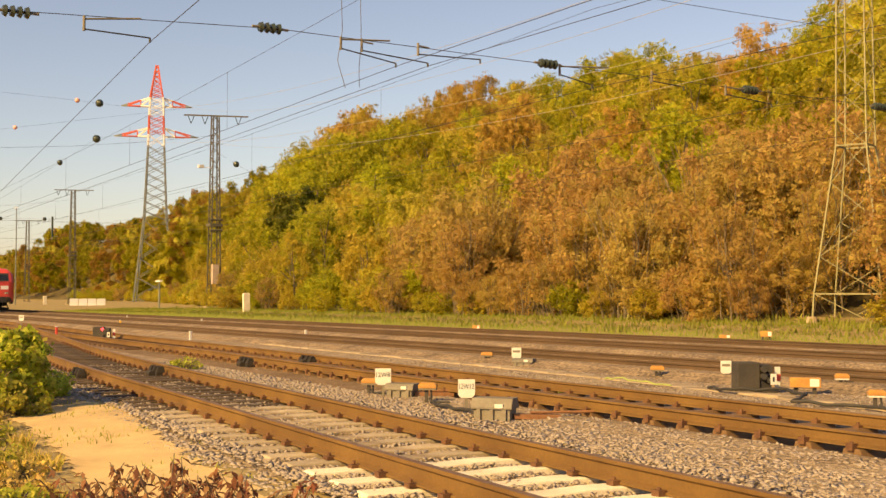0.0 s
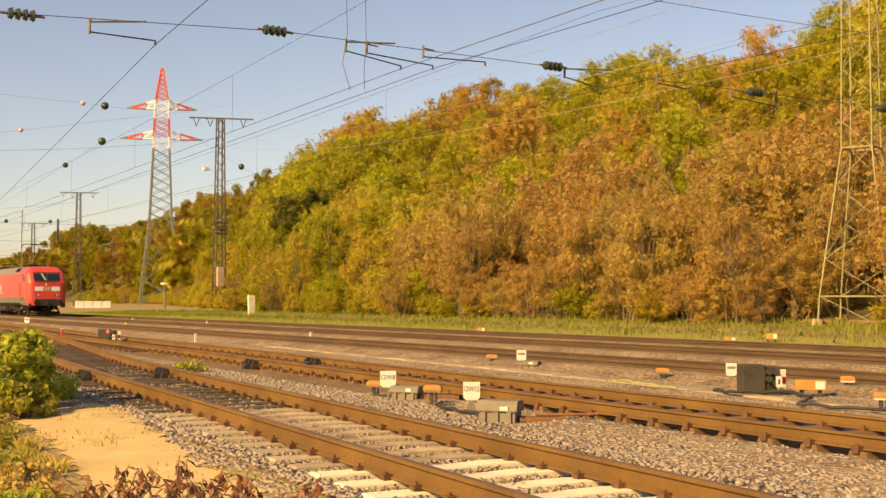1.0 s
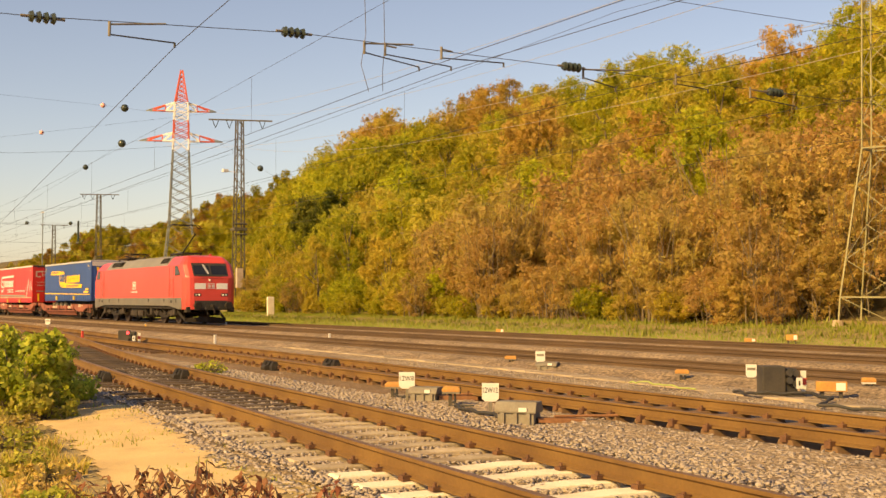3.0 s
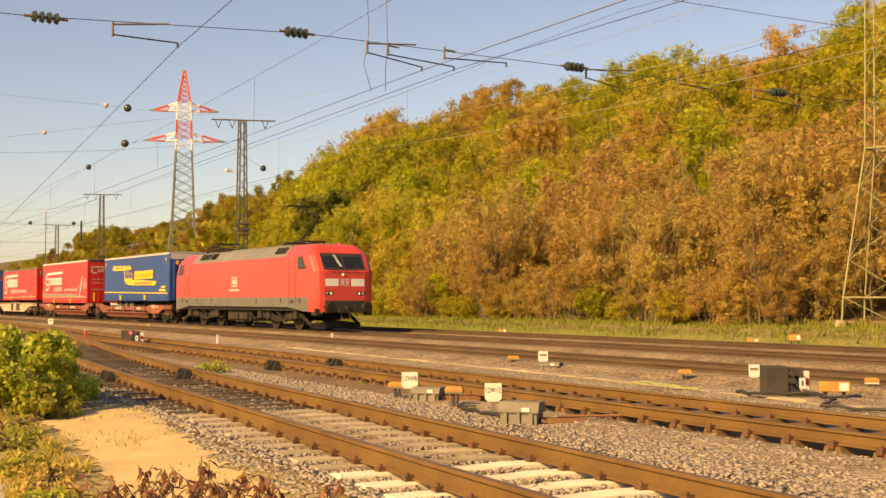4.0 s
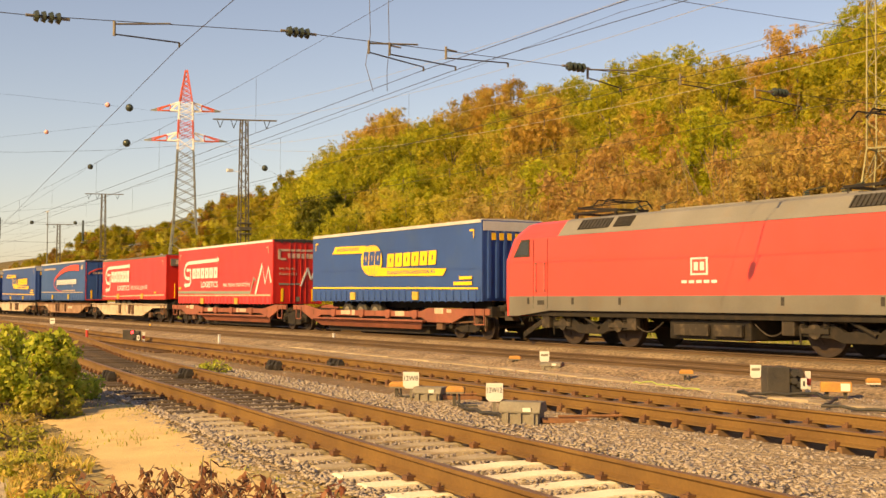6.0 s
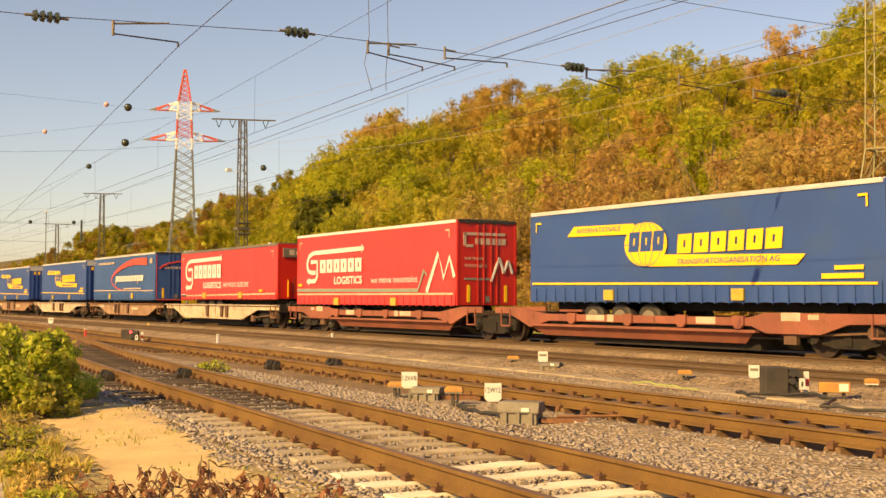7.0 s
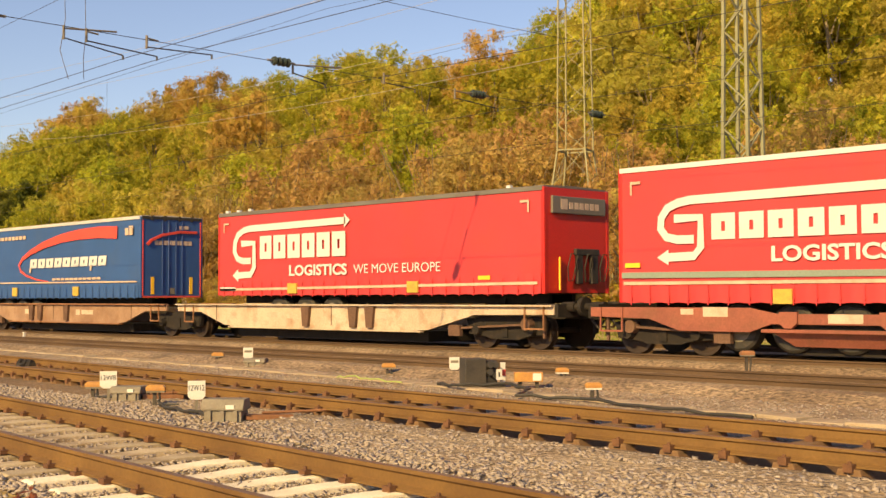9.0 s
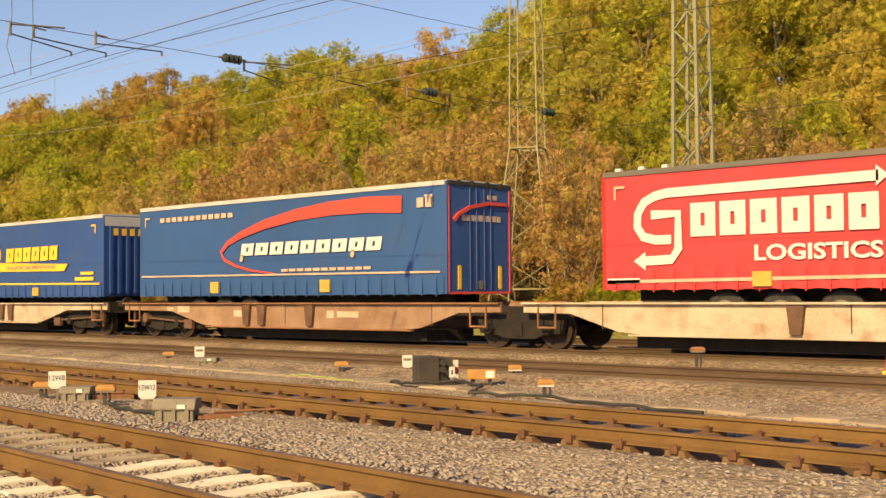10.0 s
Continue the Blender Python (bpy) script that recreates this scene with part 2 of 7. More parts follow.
LEAVES = {
    "green": leaf_mat("green_leaves", ((0.184, 0.21, 0.02), (0.307, 0.321, 0.031), (0.444, 0.408, 0.037), (0.582, 0.457, 0.044)), spray=15.0),
    "olive": leaf_mat("olive_leaves", ((0.277, 0.24, 0.04), (0.402, 0.346, 0.05), (0.526, 0.412, 0.06), (0.582, 0.439, 0.07)), spray=15.0),
    "yellow": leaf_mat("yellow_leaves", ((0.316, 0.295, 0.051), (0.455, 0.393, 0.061), (0.553, 0.453, 0.08), (0.414, 0.295, 0.057)), spray=15.0),
    "orange": leaf_mat("orange_leaves", ((0.34, 0.225, 0.055), (0.44, 0.295, 0.065), (0.5, 0.35, 0.08), (0.39, 0.3, 0.06)), spray=15.0),
    "brown": leaf_mat("brown_leaves", ((0.382, 0.233, 0.085), (0.456, 0.292, 0.1), (0.509, 0.339, 0.11), (0.424, 0.334, 0.085), (0.435, 0.254, 0.09)), rand=0.16, spray=18.0),
    "dark": leaf_mat("dark_green_leaves", ((0.0784, 0.105, 0.019), (0.143, 0.163, 0.022), (0.221, 0.21, 0.03)), spray=9.0),
    "bush": leaf_mat("bramble_leaves", ((0.151, 0.226, 0.0332), (0.265, 0.355, 0.0443), (0.416, 0.484, 0.0665), (0.474, 0.505, 0.0887), (0.312, 0.386, 0.0499), (0.435, 0.355, 0.0777))),
    "weed": leaf_mat("weed_leaves", ((0.263, 0.29, 0.0455), (0.394, 0.396, 0.065), (0.499, 0.471, 0.091), (0.342, 0.274, 0.065))),
    "redplant": leaf_mat("red_leaves", ((0.22, 0.085, 0.05), (0.31, 0.13, 0.075), (0.38, 0.2, 0.11), (0.17, 0.07, 0.045))),
    "lawn": leaf_mat("short_grass_blades", ((0.19, 0.258, 0.04), (0.285, 0.336, 0.06), (0.38, 0.392, 0.1), (0.228, 0.291, 0.05))),
    "grass": leaf_mat("dry_grass_blades", ((0.417, 0.347, 0.078), (0.577, 0.44, 0.117), (0.66, 0.535, 0.182), (0.384, 0.252, 0.078))),
}


# ---- mesh helpers ----
class Shape:
    """Collects vertices and faces for one mesh."""

    def __init__(self):
        self.v, self.f = [], []

    def add(self, vs, fs):
        k = len(self.v)
        self.v += [tuple(p) for p in vs]
        self.f += [tuple(i + k for i in q) for q in fs]
        return self

    def box(self, x0, x1, y0, y1, z0, z1):
        return self.add([(x0, y0, z0), (x1, y0, z0), (x1, y1, z0), (x0, y1, z0), (x0, y0, z1), (x1, y0, z1), (x1, y1, z1), (x0, y1, z1)],
                        [(3, 2, 1, 0), (4, 5, 6, 7), (0, 1, 5, 4), (1, 2, 6, 5), (2, 3, 7, 6), (3, 0, 4, 7)])

    def bar(self, p, q, w, h=None, n=4):
        """A straight bar of n sides between two points."""
        p, q = Vector(p), Vector(q)
        d = (q - p).normalized()
        a = d.cross(Vector((0, 0, 1)) if abs(d.z) < 0.95 else Vector((1, 0, 0))).normalized()
        b = a.cross(d)
        h = w if h is None else h
        if n == 4:
            offs = [(-w / 2, -h / 2), (w / 2, -h / 2), (w / 2, h / 2), (-w / 2, h / 2)]
        else:
            offs = [(w / 2 * math.cos(6.2832 * i / n), h / 2 * math.sin(6.2832 * i / n)) for i in range(n)]
        vs = [p + a * u + b * v for u, v in offs] + [q + a * u + b * v for u, v in offs]
        fs = [(i, (i + 1) % n, n + (i + 1) % n, n + i) for i in range(n)] + [tuple(range(n - 1, -1, -1)), tuple(range(n, 2 * n))]
        return self.add(vs, fs)

    def cone(self, p, q, r0, r1, n=8):
        p, q = Vector(p), Vector(q)
        d = (q - p).normalized()
        a = d.cross(Vector((0, 0, 1)) if abs(d.z) < 0.95 else Vector((1, 0, 0))).normalized()
        b = a.cross(d)
        vs = []
        for c, r in ((p, r0), (q, r1)):
            vs += [c + (a * math.cos(6.2832 * i / n) + b * math.sin(6.2832 * i / n)) * r for i in range(n)]
        return self.add(vs, [(i, (i + 1) % n, n + (i + 1) % n, n + i) for i in range(n)] + [tuple(range(n - 1, -1, -1)), tuple(range(n, 2 * n))])

    def prism(self, prof, a, b, axis="x"):
        """A closed outline pushed along an axis. The outline is (y, z) for x, (x, z) for y, (x, y) for z."""
        n = len(prof)

        def at(p, t):
            return {"x": (t, p[0], p[1]), "y": (p[0], t, p[1]), "z": (p[0], p[1], t)}[axis]
        vs = [at(p, a) for p in prof] + [at(p, b) for p in prof]
        return self.add(vs, [(i, (i + 1) % n, n + (i + 1) % n, n + i) for i in range(n)] + [tuple(range(n - 1, -1, -1)), tuple(range(n, 2 * n))])

    def loft(self, rings):
        """Rings of equal length joined one to the next, closed at both ends."""
        n, vs, fs = len(rings[0]), [], []
        for r in rings:
            vs += r
        for k in range(len(rings) - 1):
            fs += [(k * n + i, k * n + (i + 1) % n, (k + 1) * n + (i + 1) % n, (k + 1) * n + i) for i in range(n)]
        fs += [tuple(range(n - 1, -1, -1)), tuple(range((len(rings) - 1) * n, len(rings) * n))]
        return self.add(vs, fs)

    def tube(self, pts, d, n=5):
        """One unbroken round wire along points."""
        pts = [Vector(p) for p in pts]
        rings = []
        for i, p in enumerate(pts):
            t = (pts[min(i + 1, len(pts) - 1)] - pts[max(i - 1, 0)]).normalized()
            a = t.cross(Vector((0, 0, 1)) if abs(t.z) < 0.95 else Vector((1, 0, 0))).normalized()
            b = a.cross(t)
            rings.append([tuple(p + (a * math.cos(6.2832 * k / n) + b * math.sin(6.2832 * k / n)) * d / 2) for k in range(n)])
        return self.loft(rings)

    def mesh(self, name, material, bevel=0.0, smooth=False, fix=True):
        me = bpy.data.meshes.new(name)
        me.from_pydata(self.v, [], self.f)
        if fix or bevel:
            bm = bmesh.new()
            bm.from_mesh(me)
            if bevel:
                bmesh.ops.remove_doubles(bm, verts=bm.verts, dist=0.0004)
                es = [e for e in bm.edges if len(e.link_faces) == 2 and e.calc_face_angle(0) > 0.5]
                bmesh.ops.bevel(bm, geom=es, offset=bevel, segments=2, affect="EDGES", profile=0.6, clamp_overlap=True)
            bmesh.ops.recalc_face_normals(bm, faces=bm.faces)
            bm.to_mesh(me)
            bm.free()
        if smooth:
            for p in me.polygons:
                p.use_smooth = True
        me.materials.append(material)
        return me


def part(name, shape, material, parent=None, label="", bevel=0.0, smooth=False, fix=True, m=None):
    me = shape if isinstance(shape, bpy.types.Mesh) else shape.mesh(name, material, bevel, smooth, fix)
    ob = new(name, me)
    ob.parent = parent
    if m is not None:
        ob.matrix_basis = m
    return tagged(ob, label)


def thing(name, label, category, m=None, group="", kind=""):
    ob = tagged(new(name), label, category, group, kind)
    ob.empty_display_size = 0.2
    if m is not None:
        ob.matrix_basis = m
    return ob


def writing(text, size, m, material, parent, name="lettering", label="", shear=0.0, width=0.0, bold=0.0, depth=0.004, align="LEFT"):
    """Text as a mesh with a little thickness; x runs along the text, y up it. width: fits it to that length."""
    cu = bpy.data.curves.new(name, "FONT")
    cu.body, cu.size, cu.shear, cu.offset, cu.extrude, cu.align_x, cu.resolution_u = text, size, shear, bold, depth, align, 3
    ob = bpy.data.objects.new(name, cu)
    me = bpy.data.meshes.new_from_object(ob)
    bpy.data.objects.remove(ob)
    bpy.data.curves.remove(cu)
    if width:
        xs = [v.co.x for v in me.vertices]
        k = width / (max(xs) - min(xs))
        for v in me.vertices:
            v.co.x = (v.co.x - min(xs)) * k
    me.materials.clear()
    me.materials.append(material)
    return part(name, me, material, parent, label, m=m)
# ---- ground ----
# plan lines of the five tracks
T1 = [(-64, 13.6), (-52, 11.75), (-40, 9.75), (-30, 8.1), (-22, 7.1), (-15, 6.42), (-8, 5.71), (0, 4.9), (12, 3.7), (30, 1.9)]
T2 = [(-200, 17.4), (-100, 15.2), (-62, 13.6), (-50, 12.85), (-40, 12.3), (-30, 11.85), (-20, 11.15), (-12, 10.75), (-4, 10.45), (6, 10.2), (40, 9.6)]
T3 = [(-420, 18.7), (-150, 18.4), (-60, 18.1), (-20, 17.75), (0, 17.7), (50, 17.7)]
T4 = [(-420, 23.2), (60, 23.2)]
T5 = [(-420, 27.7), (60, 27.7)]


def smooth01(t):
    t = max(0.0, min(1.0, t))
    return t * t * (3 - 2 * t)


def foot(x):
    """Where the wooded slope begins."""
    return 39.0 + min(40.0, max(0.0, -x - 90) * 0.28)


def ground_z(x, y):
    if y < 5.0:
        z = -0.24 - 0.1 * smooth01((5.0 - y) / 2.2)
    elif y < 29.5:
        z = -0.24
        if -18.0 < x < 30.0 and 8.5 < y < 13.0:
            # the ballast is washed out between the rails of the second track
            d = abs(y - float(np.interp(x, [p[0] for p in T2], [p[1] for p in T2])))
            z += (0.035 * smooth01((1.9 - d) / 0.7) - 0.305 * smooth01((0.88 - d) / 0.1)) * smooth01((x + 18.0) / 3.0)
    else:
        f = foot(x)
        z = -0.24 + 0.6 * smooth01((y - 29.5) / (f - 29.5)) + (14.0 + 6.5 * smooth01((-x - 85) / 50.0)) * smooth01((y - f + 2) / 46.0)
    return z


def ground():
    xs = sorted(set([-1800, -1200, -800, -600, -480] + list(range(-400, 121, 8)) + list(range(-20, 9)) + [160, 240, 400, 700, 1200, 1800]))
    ys = sorted(set([-1500, -700, -300, -120, -50, -20, -8, 0, 2, 3, 3.4, 3.8, 4.1, 4.4, 4.7, 5.0, 6, 8] + [8.7 + 0.08 * i for i in range(45)] + [13, 16, 22, 27, 29.5] + [30 + 2 * i for i in range(38)] + [110, 125, 145, 180, 260, 500, 1000, 1800]))
    s = Shape()
    vs = [(x, y, ground_z(x, y)) for y in ys for x in xs]
    n = len(xs)
    s.add(vs, [(j * n + i, j * n + i + 1, (j + 1) * n + i + 1, (j + 1) * n + i) for j in range(len(ys) - 1) for i in range(n - 1)])
    me = s.mesh("ground", M_BALLAST, smooth=True, fix=False)
    me.materials.append(M_SOIL)
    me.materials.append(M_HILL)
    for p in me.polygons:
        c = p.center
        p.material_index = 2 if c.y > foot(c.x) + 1 else (1 if c.y > 29.5 or c.y < 4.4 else 0)
    g = new("ground", me)
    tagged(g, "brown gravel yard rising to a wooded bank", "ground", kind="structure")


ground()

# ---- tracks ----


def dense(line, step=1.0):
    """A smooth run of points and headings along a plan line (Catmull-Rom)."""
    pts = [Vector(p) for p in line]
    pts = [pts[0] * 2 - pts[1]] + pts + [pts[-1] * 2 - pts[-2]]
    out = []
    for i in range(1, len(pts) - 2):
        p0, p1, p2, p3 = pts[i - 1:i + 3]
        n = max(2, int((p2 - p1).length / 2.0))
        if len(line) == 2:
            n = 1
        for k in range(n):
            t = k / n
            out.append(0.5 * (2 * p1 + (p2 - p0) * t + (2 * p0 - 5 * p1 + 4 * p2 - p3) * t * t + (3 * p1 - p0 - 3 * p2 + p3) * t ** 3))
    out.append(pts[-2])
    walk_pts, carry = [], 0.0
    for a, b in zip(out, out[1:]):
        d = (b - a).length
        u = (b - a) / d
        s = carry
        while s < d:
            walk_pts.append((a + u * s, u))
            s += step
        carry = s - d
    return out, walk_pts


RAIL = [(-0.036, 0.0), (0.036, 0.0), (0.036, -0.03), (0.012, -0.05), (0.009, -0.13), (0.07, -0.155), (0.07, -0.172), (-0.07, -0.172), (-0.07, -0.155), (-0.009, -0.13), (-0.012, -0.05), (-0.036, -0.03)]


def rail_mesh(pts, off, material, tall=1.0):
    rings = []
    for i, p in enumerate(pts):
        d = (pts[min(i + 1, len(pts) - 1)] - pts[max(i - 1, 0)]).normalized()
        nn = Vector((-d.y, d.x))
        c = p + nn * off
        rings.append([(c.x + nn.x * u, c.y + nn.y * u, w) for u, w in [(a, b * tall) for a, b in RAIL]])
    s = Shape().loft(rings)
    me = s.mesh("rail", material)
    me.materials.append(M_RAILTOP if material is M_RAIL else M_RAILFAR)
    for q in me.polygons:
        if q.normal.z > 0.9 and q.center.z > -0.01:
            q.material_index = 1
    return me


def track(line, label, sleeper, spacing, near, dark=None, metal=M_RAIL, bed=None):
    """Two rails on sleepers. Sleepers within the near stretch are pieces; the rest is one mesh."""
    t = thing("railway_track", label, "track", kind="structure")
    pts, _ = dense(line)
    for o in (-0.753, 0.753):
        part("rail", rail_mesh(pts, o, metal, 0.86 if sleeper == "steel" else 1.0), None, t)
    if bed:
        def sink(x):
            return -0.24 * smooth01((x + 18.0) / 3.0) if line is T2 else 0.115
        rows = []
        for i, p in enumerate(pts):
            d = (pts[min(i + 1, len(pts) - 1)] - pts[max(i - 1, 0)]).normalized()
            nn = Vector((-d.y, d.x))
            rows.append([(p.x + nn.x * u, p.y + nn.y * u, w) for u, w in ((-2.1, -0.3), (-1.4, -0.222 + sink(p.x)), (1.4, -0.222 + sink(p.x)), (2.1, -0.3))])
        part("ballast_bed", Shape().loft(rows), bed, t, "oily brown ballast bed")
    _, walk_pts = dense(line, spacing)
    rest, clips = Shape(), Shape()
    nmesh = {}
    lift = 0.025 if sleeper == "steel" else 0.0
    for p, u in walk_pts:
        nn = Vector((-u.y, u.x))
        kind = "pale" if sleeper == "concrete" and -9.9 < p.x < -6.5 else "wood" if dark and dark[0] < p.x < dark[1] else sleeper
        if near[0] < p.x < near[1]:
            j = random.random()
            key = (kind, int(j * 3))
            if key not in nmesh:
                nmesh[key] = sleeper_mesh(*key)
            part("sleeper", nmesh[key], None, t, m=pose(p.x, p.y, random.uniform(-0.008, 0.008), 0, 0, math.degrees(math.atan2(u.y, u.x)) + random.uniform(-0.7, 0.7)))
            for o in (-0.753, 0.753):
                for w in (-0.1, 0.1):
                    c = p + nn * (o + w)
                    clips.box(c.x - 0.042, c.x + 0.042, c.y - 0.04, c.y + 0.04, -0.18, -0.14 + lift + random.uniform(-0.01, 0.01))
                    clips.cone((c.x, c.y, -0.145), (c.x, c.y, -0.115 + lift), 0.022, 0.018, 6)
        elif p.x > -130:
            a, b = p - nn * 1.28, p + nn * 1.28
            rest.bar((a.x, a.y, -0.24), (b.x, b.y, -0.24), 0.24, 0.13)
    if rest.v:
        tagged(part("distant_sleepers", rest, M_WOOD if sleeper == "wood" else M_STEEL_SL, t, fix=False), kind="stuff")
    if clips.v:
        tagged(part("rail_fastenings", clips, M_CLIP, t, fix=False), kind="stuff")
    return t


def sleeper_mesh(kind, k):
    s = Shape()
    if kind == "concrete" or kind == "pale":
        prof = [(-1.28, -0.21), (-1.26, -0.19), (-0.4, -0.182), (0, -0.2), (0.4, -0.182), (1.26, -0.19), (1.28, -0.21), (1.28, -0.34), (-1.28, -0.34)]
        s.prism(prof, -0.125, 0.125, "x")
        return s.mesh("sleeper", M_CONC if kind == "concrete" else M_CONC_W, 0.014)
    if kind == "steel":
        prof = [(-0.19, -0.45), (-0.15, -0.3), (-0.1, -0.158), (0.1, -0.158), (0.15, -0.3), (0.19, -0.45)]
        s.prism(prof, -0.86, 0.86, "y")
        return s.mesh("sleeper", M_STEEL_SL, 0.01)
    s.box(-0.125, 0.125, -1.28 - 0.02 * k, 1.28, -0.33, -0.185 - 0.006 * k)
    return s.mesh("sleeper", M_WOOD, 0.012)
track(T1, "near siding with rusty rails on weathered concrete sleepers", "concrete", 0.6, (-40, 6), dark=(-40, -15.8))
track(T2, "rusty track on steel sleepers with open gaps beneath the rails", "steel", 0.62, (-34, 4), bed=M_BEDRUST)
track(T3, "worn yard track with dark sleepers", "wood", 0.62, (-60, -2), metal=M_RAILFAR, bed=M_BED)
track(T4, "main track that carries the freight train", "wood", 0.62, (-50, -8), metal=M_RAILFAR, bed=M_BED)
track(T5, "far track beside the grass bank", "wood", 0.62, (-50, -12), metal=M_RAILFAR, bed=M_BED)


# ---- woods on the slope ----
def leaf_cloud(rng, centres, radii, n, size, flat=0.0):
    """Leaf quads scattered over clumps."""
    k = rng.integers(0, len(centres), n)
    d = rng.normal(size=(n, 3))
    d /= np.linalg.norm(d, axis=1)[:, None]
    r = radii[k][:, None] * rng.uniform(0.2, 1.15, (n, 1)) ** 0.6
    p = centres[k] + d * r
    a = rng.normal(size=(n, 3))
    a /= np.linalg.norm(a, axis=1)[:, None]
    nrm = d * 0.7 + rng.normal(size=(n, 3)) * 0.6 + np.array([0, 0, 0.3])
    b = np.cross(nrm, a)
    b /= np.linalg.norm(b, axis=1)[:, None] + 1e-6
    a = np.cross(b, nrm)
    a /= np.linalg.norm(a, axis=1)[:, None] + 1e-6
    s = size * rng.uniform(0.55, 1.25, (n, 1))
    q = np.stack([p - a * s * 0.55, p - b * s * 0.38, p + a * s * 0.6, p + b * s * 0.38], 1).reshape(-1, 3)
    return q


def quads_mesh(name, q, material):
    me = bpy.data.meshes.new(name)
    n = len(q) // 4
    me.vertices.add(len(q))
    me.vertices.foreach_set("co", q.astype(np.float32).ravel())
    me.loops.add(4 * n)
    me.loops.foreach_set("vertex_index", np.arange(4 * n, dtype=np.int32))
    me.polygons.add(n)
    me.polygons.foreach_set("loop_start", np.arange(0, 4 * n, 4, dtype=np.int32))
    me.update(calc_edges=True)
    me.materials.append(material)
    return me


def crown_points(rng, height, width, low, n):
    """Clump centres over a rounded, uneven crown, most of them near its outside."""
    cs, rs = [], []
    zc, rz = height * (0.5 + low * 0.5), height * (0.46 - low * 0.5)
    lumps = rng.normal(size=(5, 3))
    lumps /= np.linalg.norm(lumps, axis=1)[:, None]
    for _ in range(n):
        d = rng.normal(size=3)
        d /= np.linalg.norm(d)
        k = rng.uniform(0.35, 1.0) ** 0.5 * (0.72 + 0.28 * max(0.0, (lumps @ d).max()))
        flare = 1.0 - 0.15 * max(0.0, d[2])
        cs.append((d[0] * k * width * 0.46 * flare, d[1] * k * width * 0.46 * flare, zc + d[2] * k * rz))
        rs.append(width * rng.uniform(0.075, 0.14))
    return np.array(cs), np.array(rs)


def tree(seed, palette, height, width, low, leaves, size, label, stems=1):
    rng = np.random.default_rng(seed)
    t = thing("tree" if stems == 1 else "shrub", label, "tree" if stems == 1 else "shrub")
    cs, rs = crown_points(rng, height, width, low, 76)
    s = Shape()
    for k in range(stems):
        bx, by = (0, 0) if stems == 1 else rng.normal(size=2) * 0.5
        top = Vector((bx * 2.2 + rng.normal() * 0.3, by * 2.2 + rng.normal() * 0.3, height * 0.8))
        p, r = Vector((bx, by, -0.4)), height * (0.017 if stems == 1 else 0.006)
        for i in range(1, 5):
            q = Vector((bx, by, 0)).lerp(top, i / 4) + Vector((rng.normal() * 0.12, rng.normal() * 0.12, 0))
            s.cone(p, q, r, r * 0.72, 6)
            p, r = q, r * 0.72
    for c in cs[:16]:
        z0 = max(height * 0.15, c[2] - width * 0.35)
        s.cone((rng.normal() * 0.1, rng.normal() * 0.1, z0), tuple(c), height * 0.005, height * 0.0015, 4)
    part("trunk", s, M_BARK, t, fix=False)
    q = leaf_cloud(rng, cs, rs, leaves, size)
    inner = Shape()
    for c, r in zip(cs, rs):
        r *= 0.42
        rg = [[(c[0] + r * math.sin(a) * math.cos(b) * rng.uniform(0.75, 1.2), c[1] + r * math.sin(a) * math.sin(b) * rng.uniform(0.75, 1.2), c[2] + r * math.cos(a)) for b in (0, 1.26, 2.51, 3.77, 5.03)] for a in (0.5, 1.57, 2.64)]
        inner.loft(rg)
    tagged(part("inner_foliage", inner, LEAVES[palette], t, fix=False), kind="stuff")
    part("crown", quads_mesh("crown", q, LEAVES[palette]), None, t)
    t["tall"] = float(q[:, 2].max())
    return t


TREES = {}
LABELS = {"green": "green broadleaf tree on the wooded bank", "olive": "olive-green broadleaf tree turning in autumn", "yellow": "yellow-green autumn tree on the bank",
          "orange": "orange-brown autumn tree on the bank", "dark": "dark green dense tree on the bank"}
for i, (pal, hh, ww) in enumerate((("green", 9.5, 6.2), ("green", 8, 5.5), ("olive", 10, 6), ("olive", 8.5, 6.5), ("yellow", 9.5, 6), ("yellow", 8, 5), ("orange", 9.5, 6.2), ("orange", 8, 5.6), ("dark", 9.5, 3.7))):
    TREES.setdefault(pal, []).append(tree(50 + i, pal, hh, ww, 0.03, 3900, 0.3, LABELS[pal]))
for i in range(3):
    TREES.setdefault("brown", []).append(tree(80 + i, "brown", 5.6 + 0.6 * i, 4.8, 0.0, 4600, 0.19, "brown autumn shrub with many thin stems", stems=14))
for i in range(2):
    TREES.setdefault("greenshrub", []).append(tree(90 + i, ("green", "olive")[i], 3.6, 3.8, 0.0, 2300, 0.24, "green shrub at the foot of the bank", stems=5))


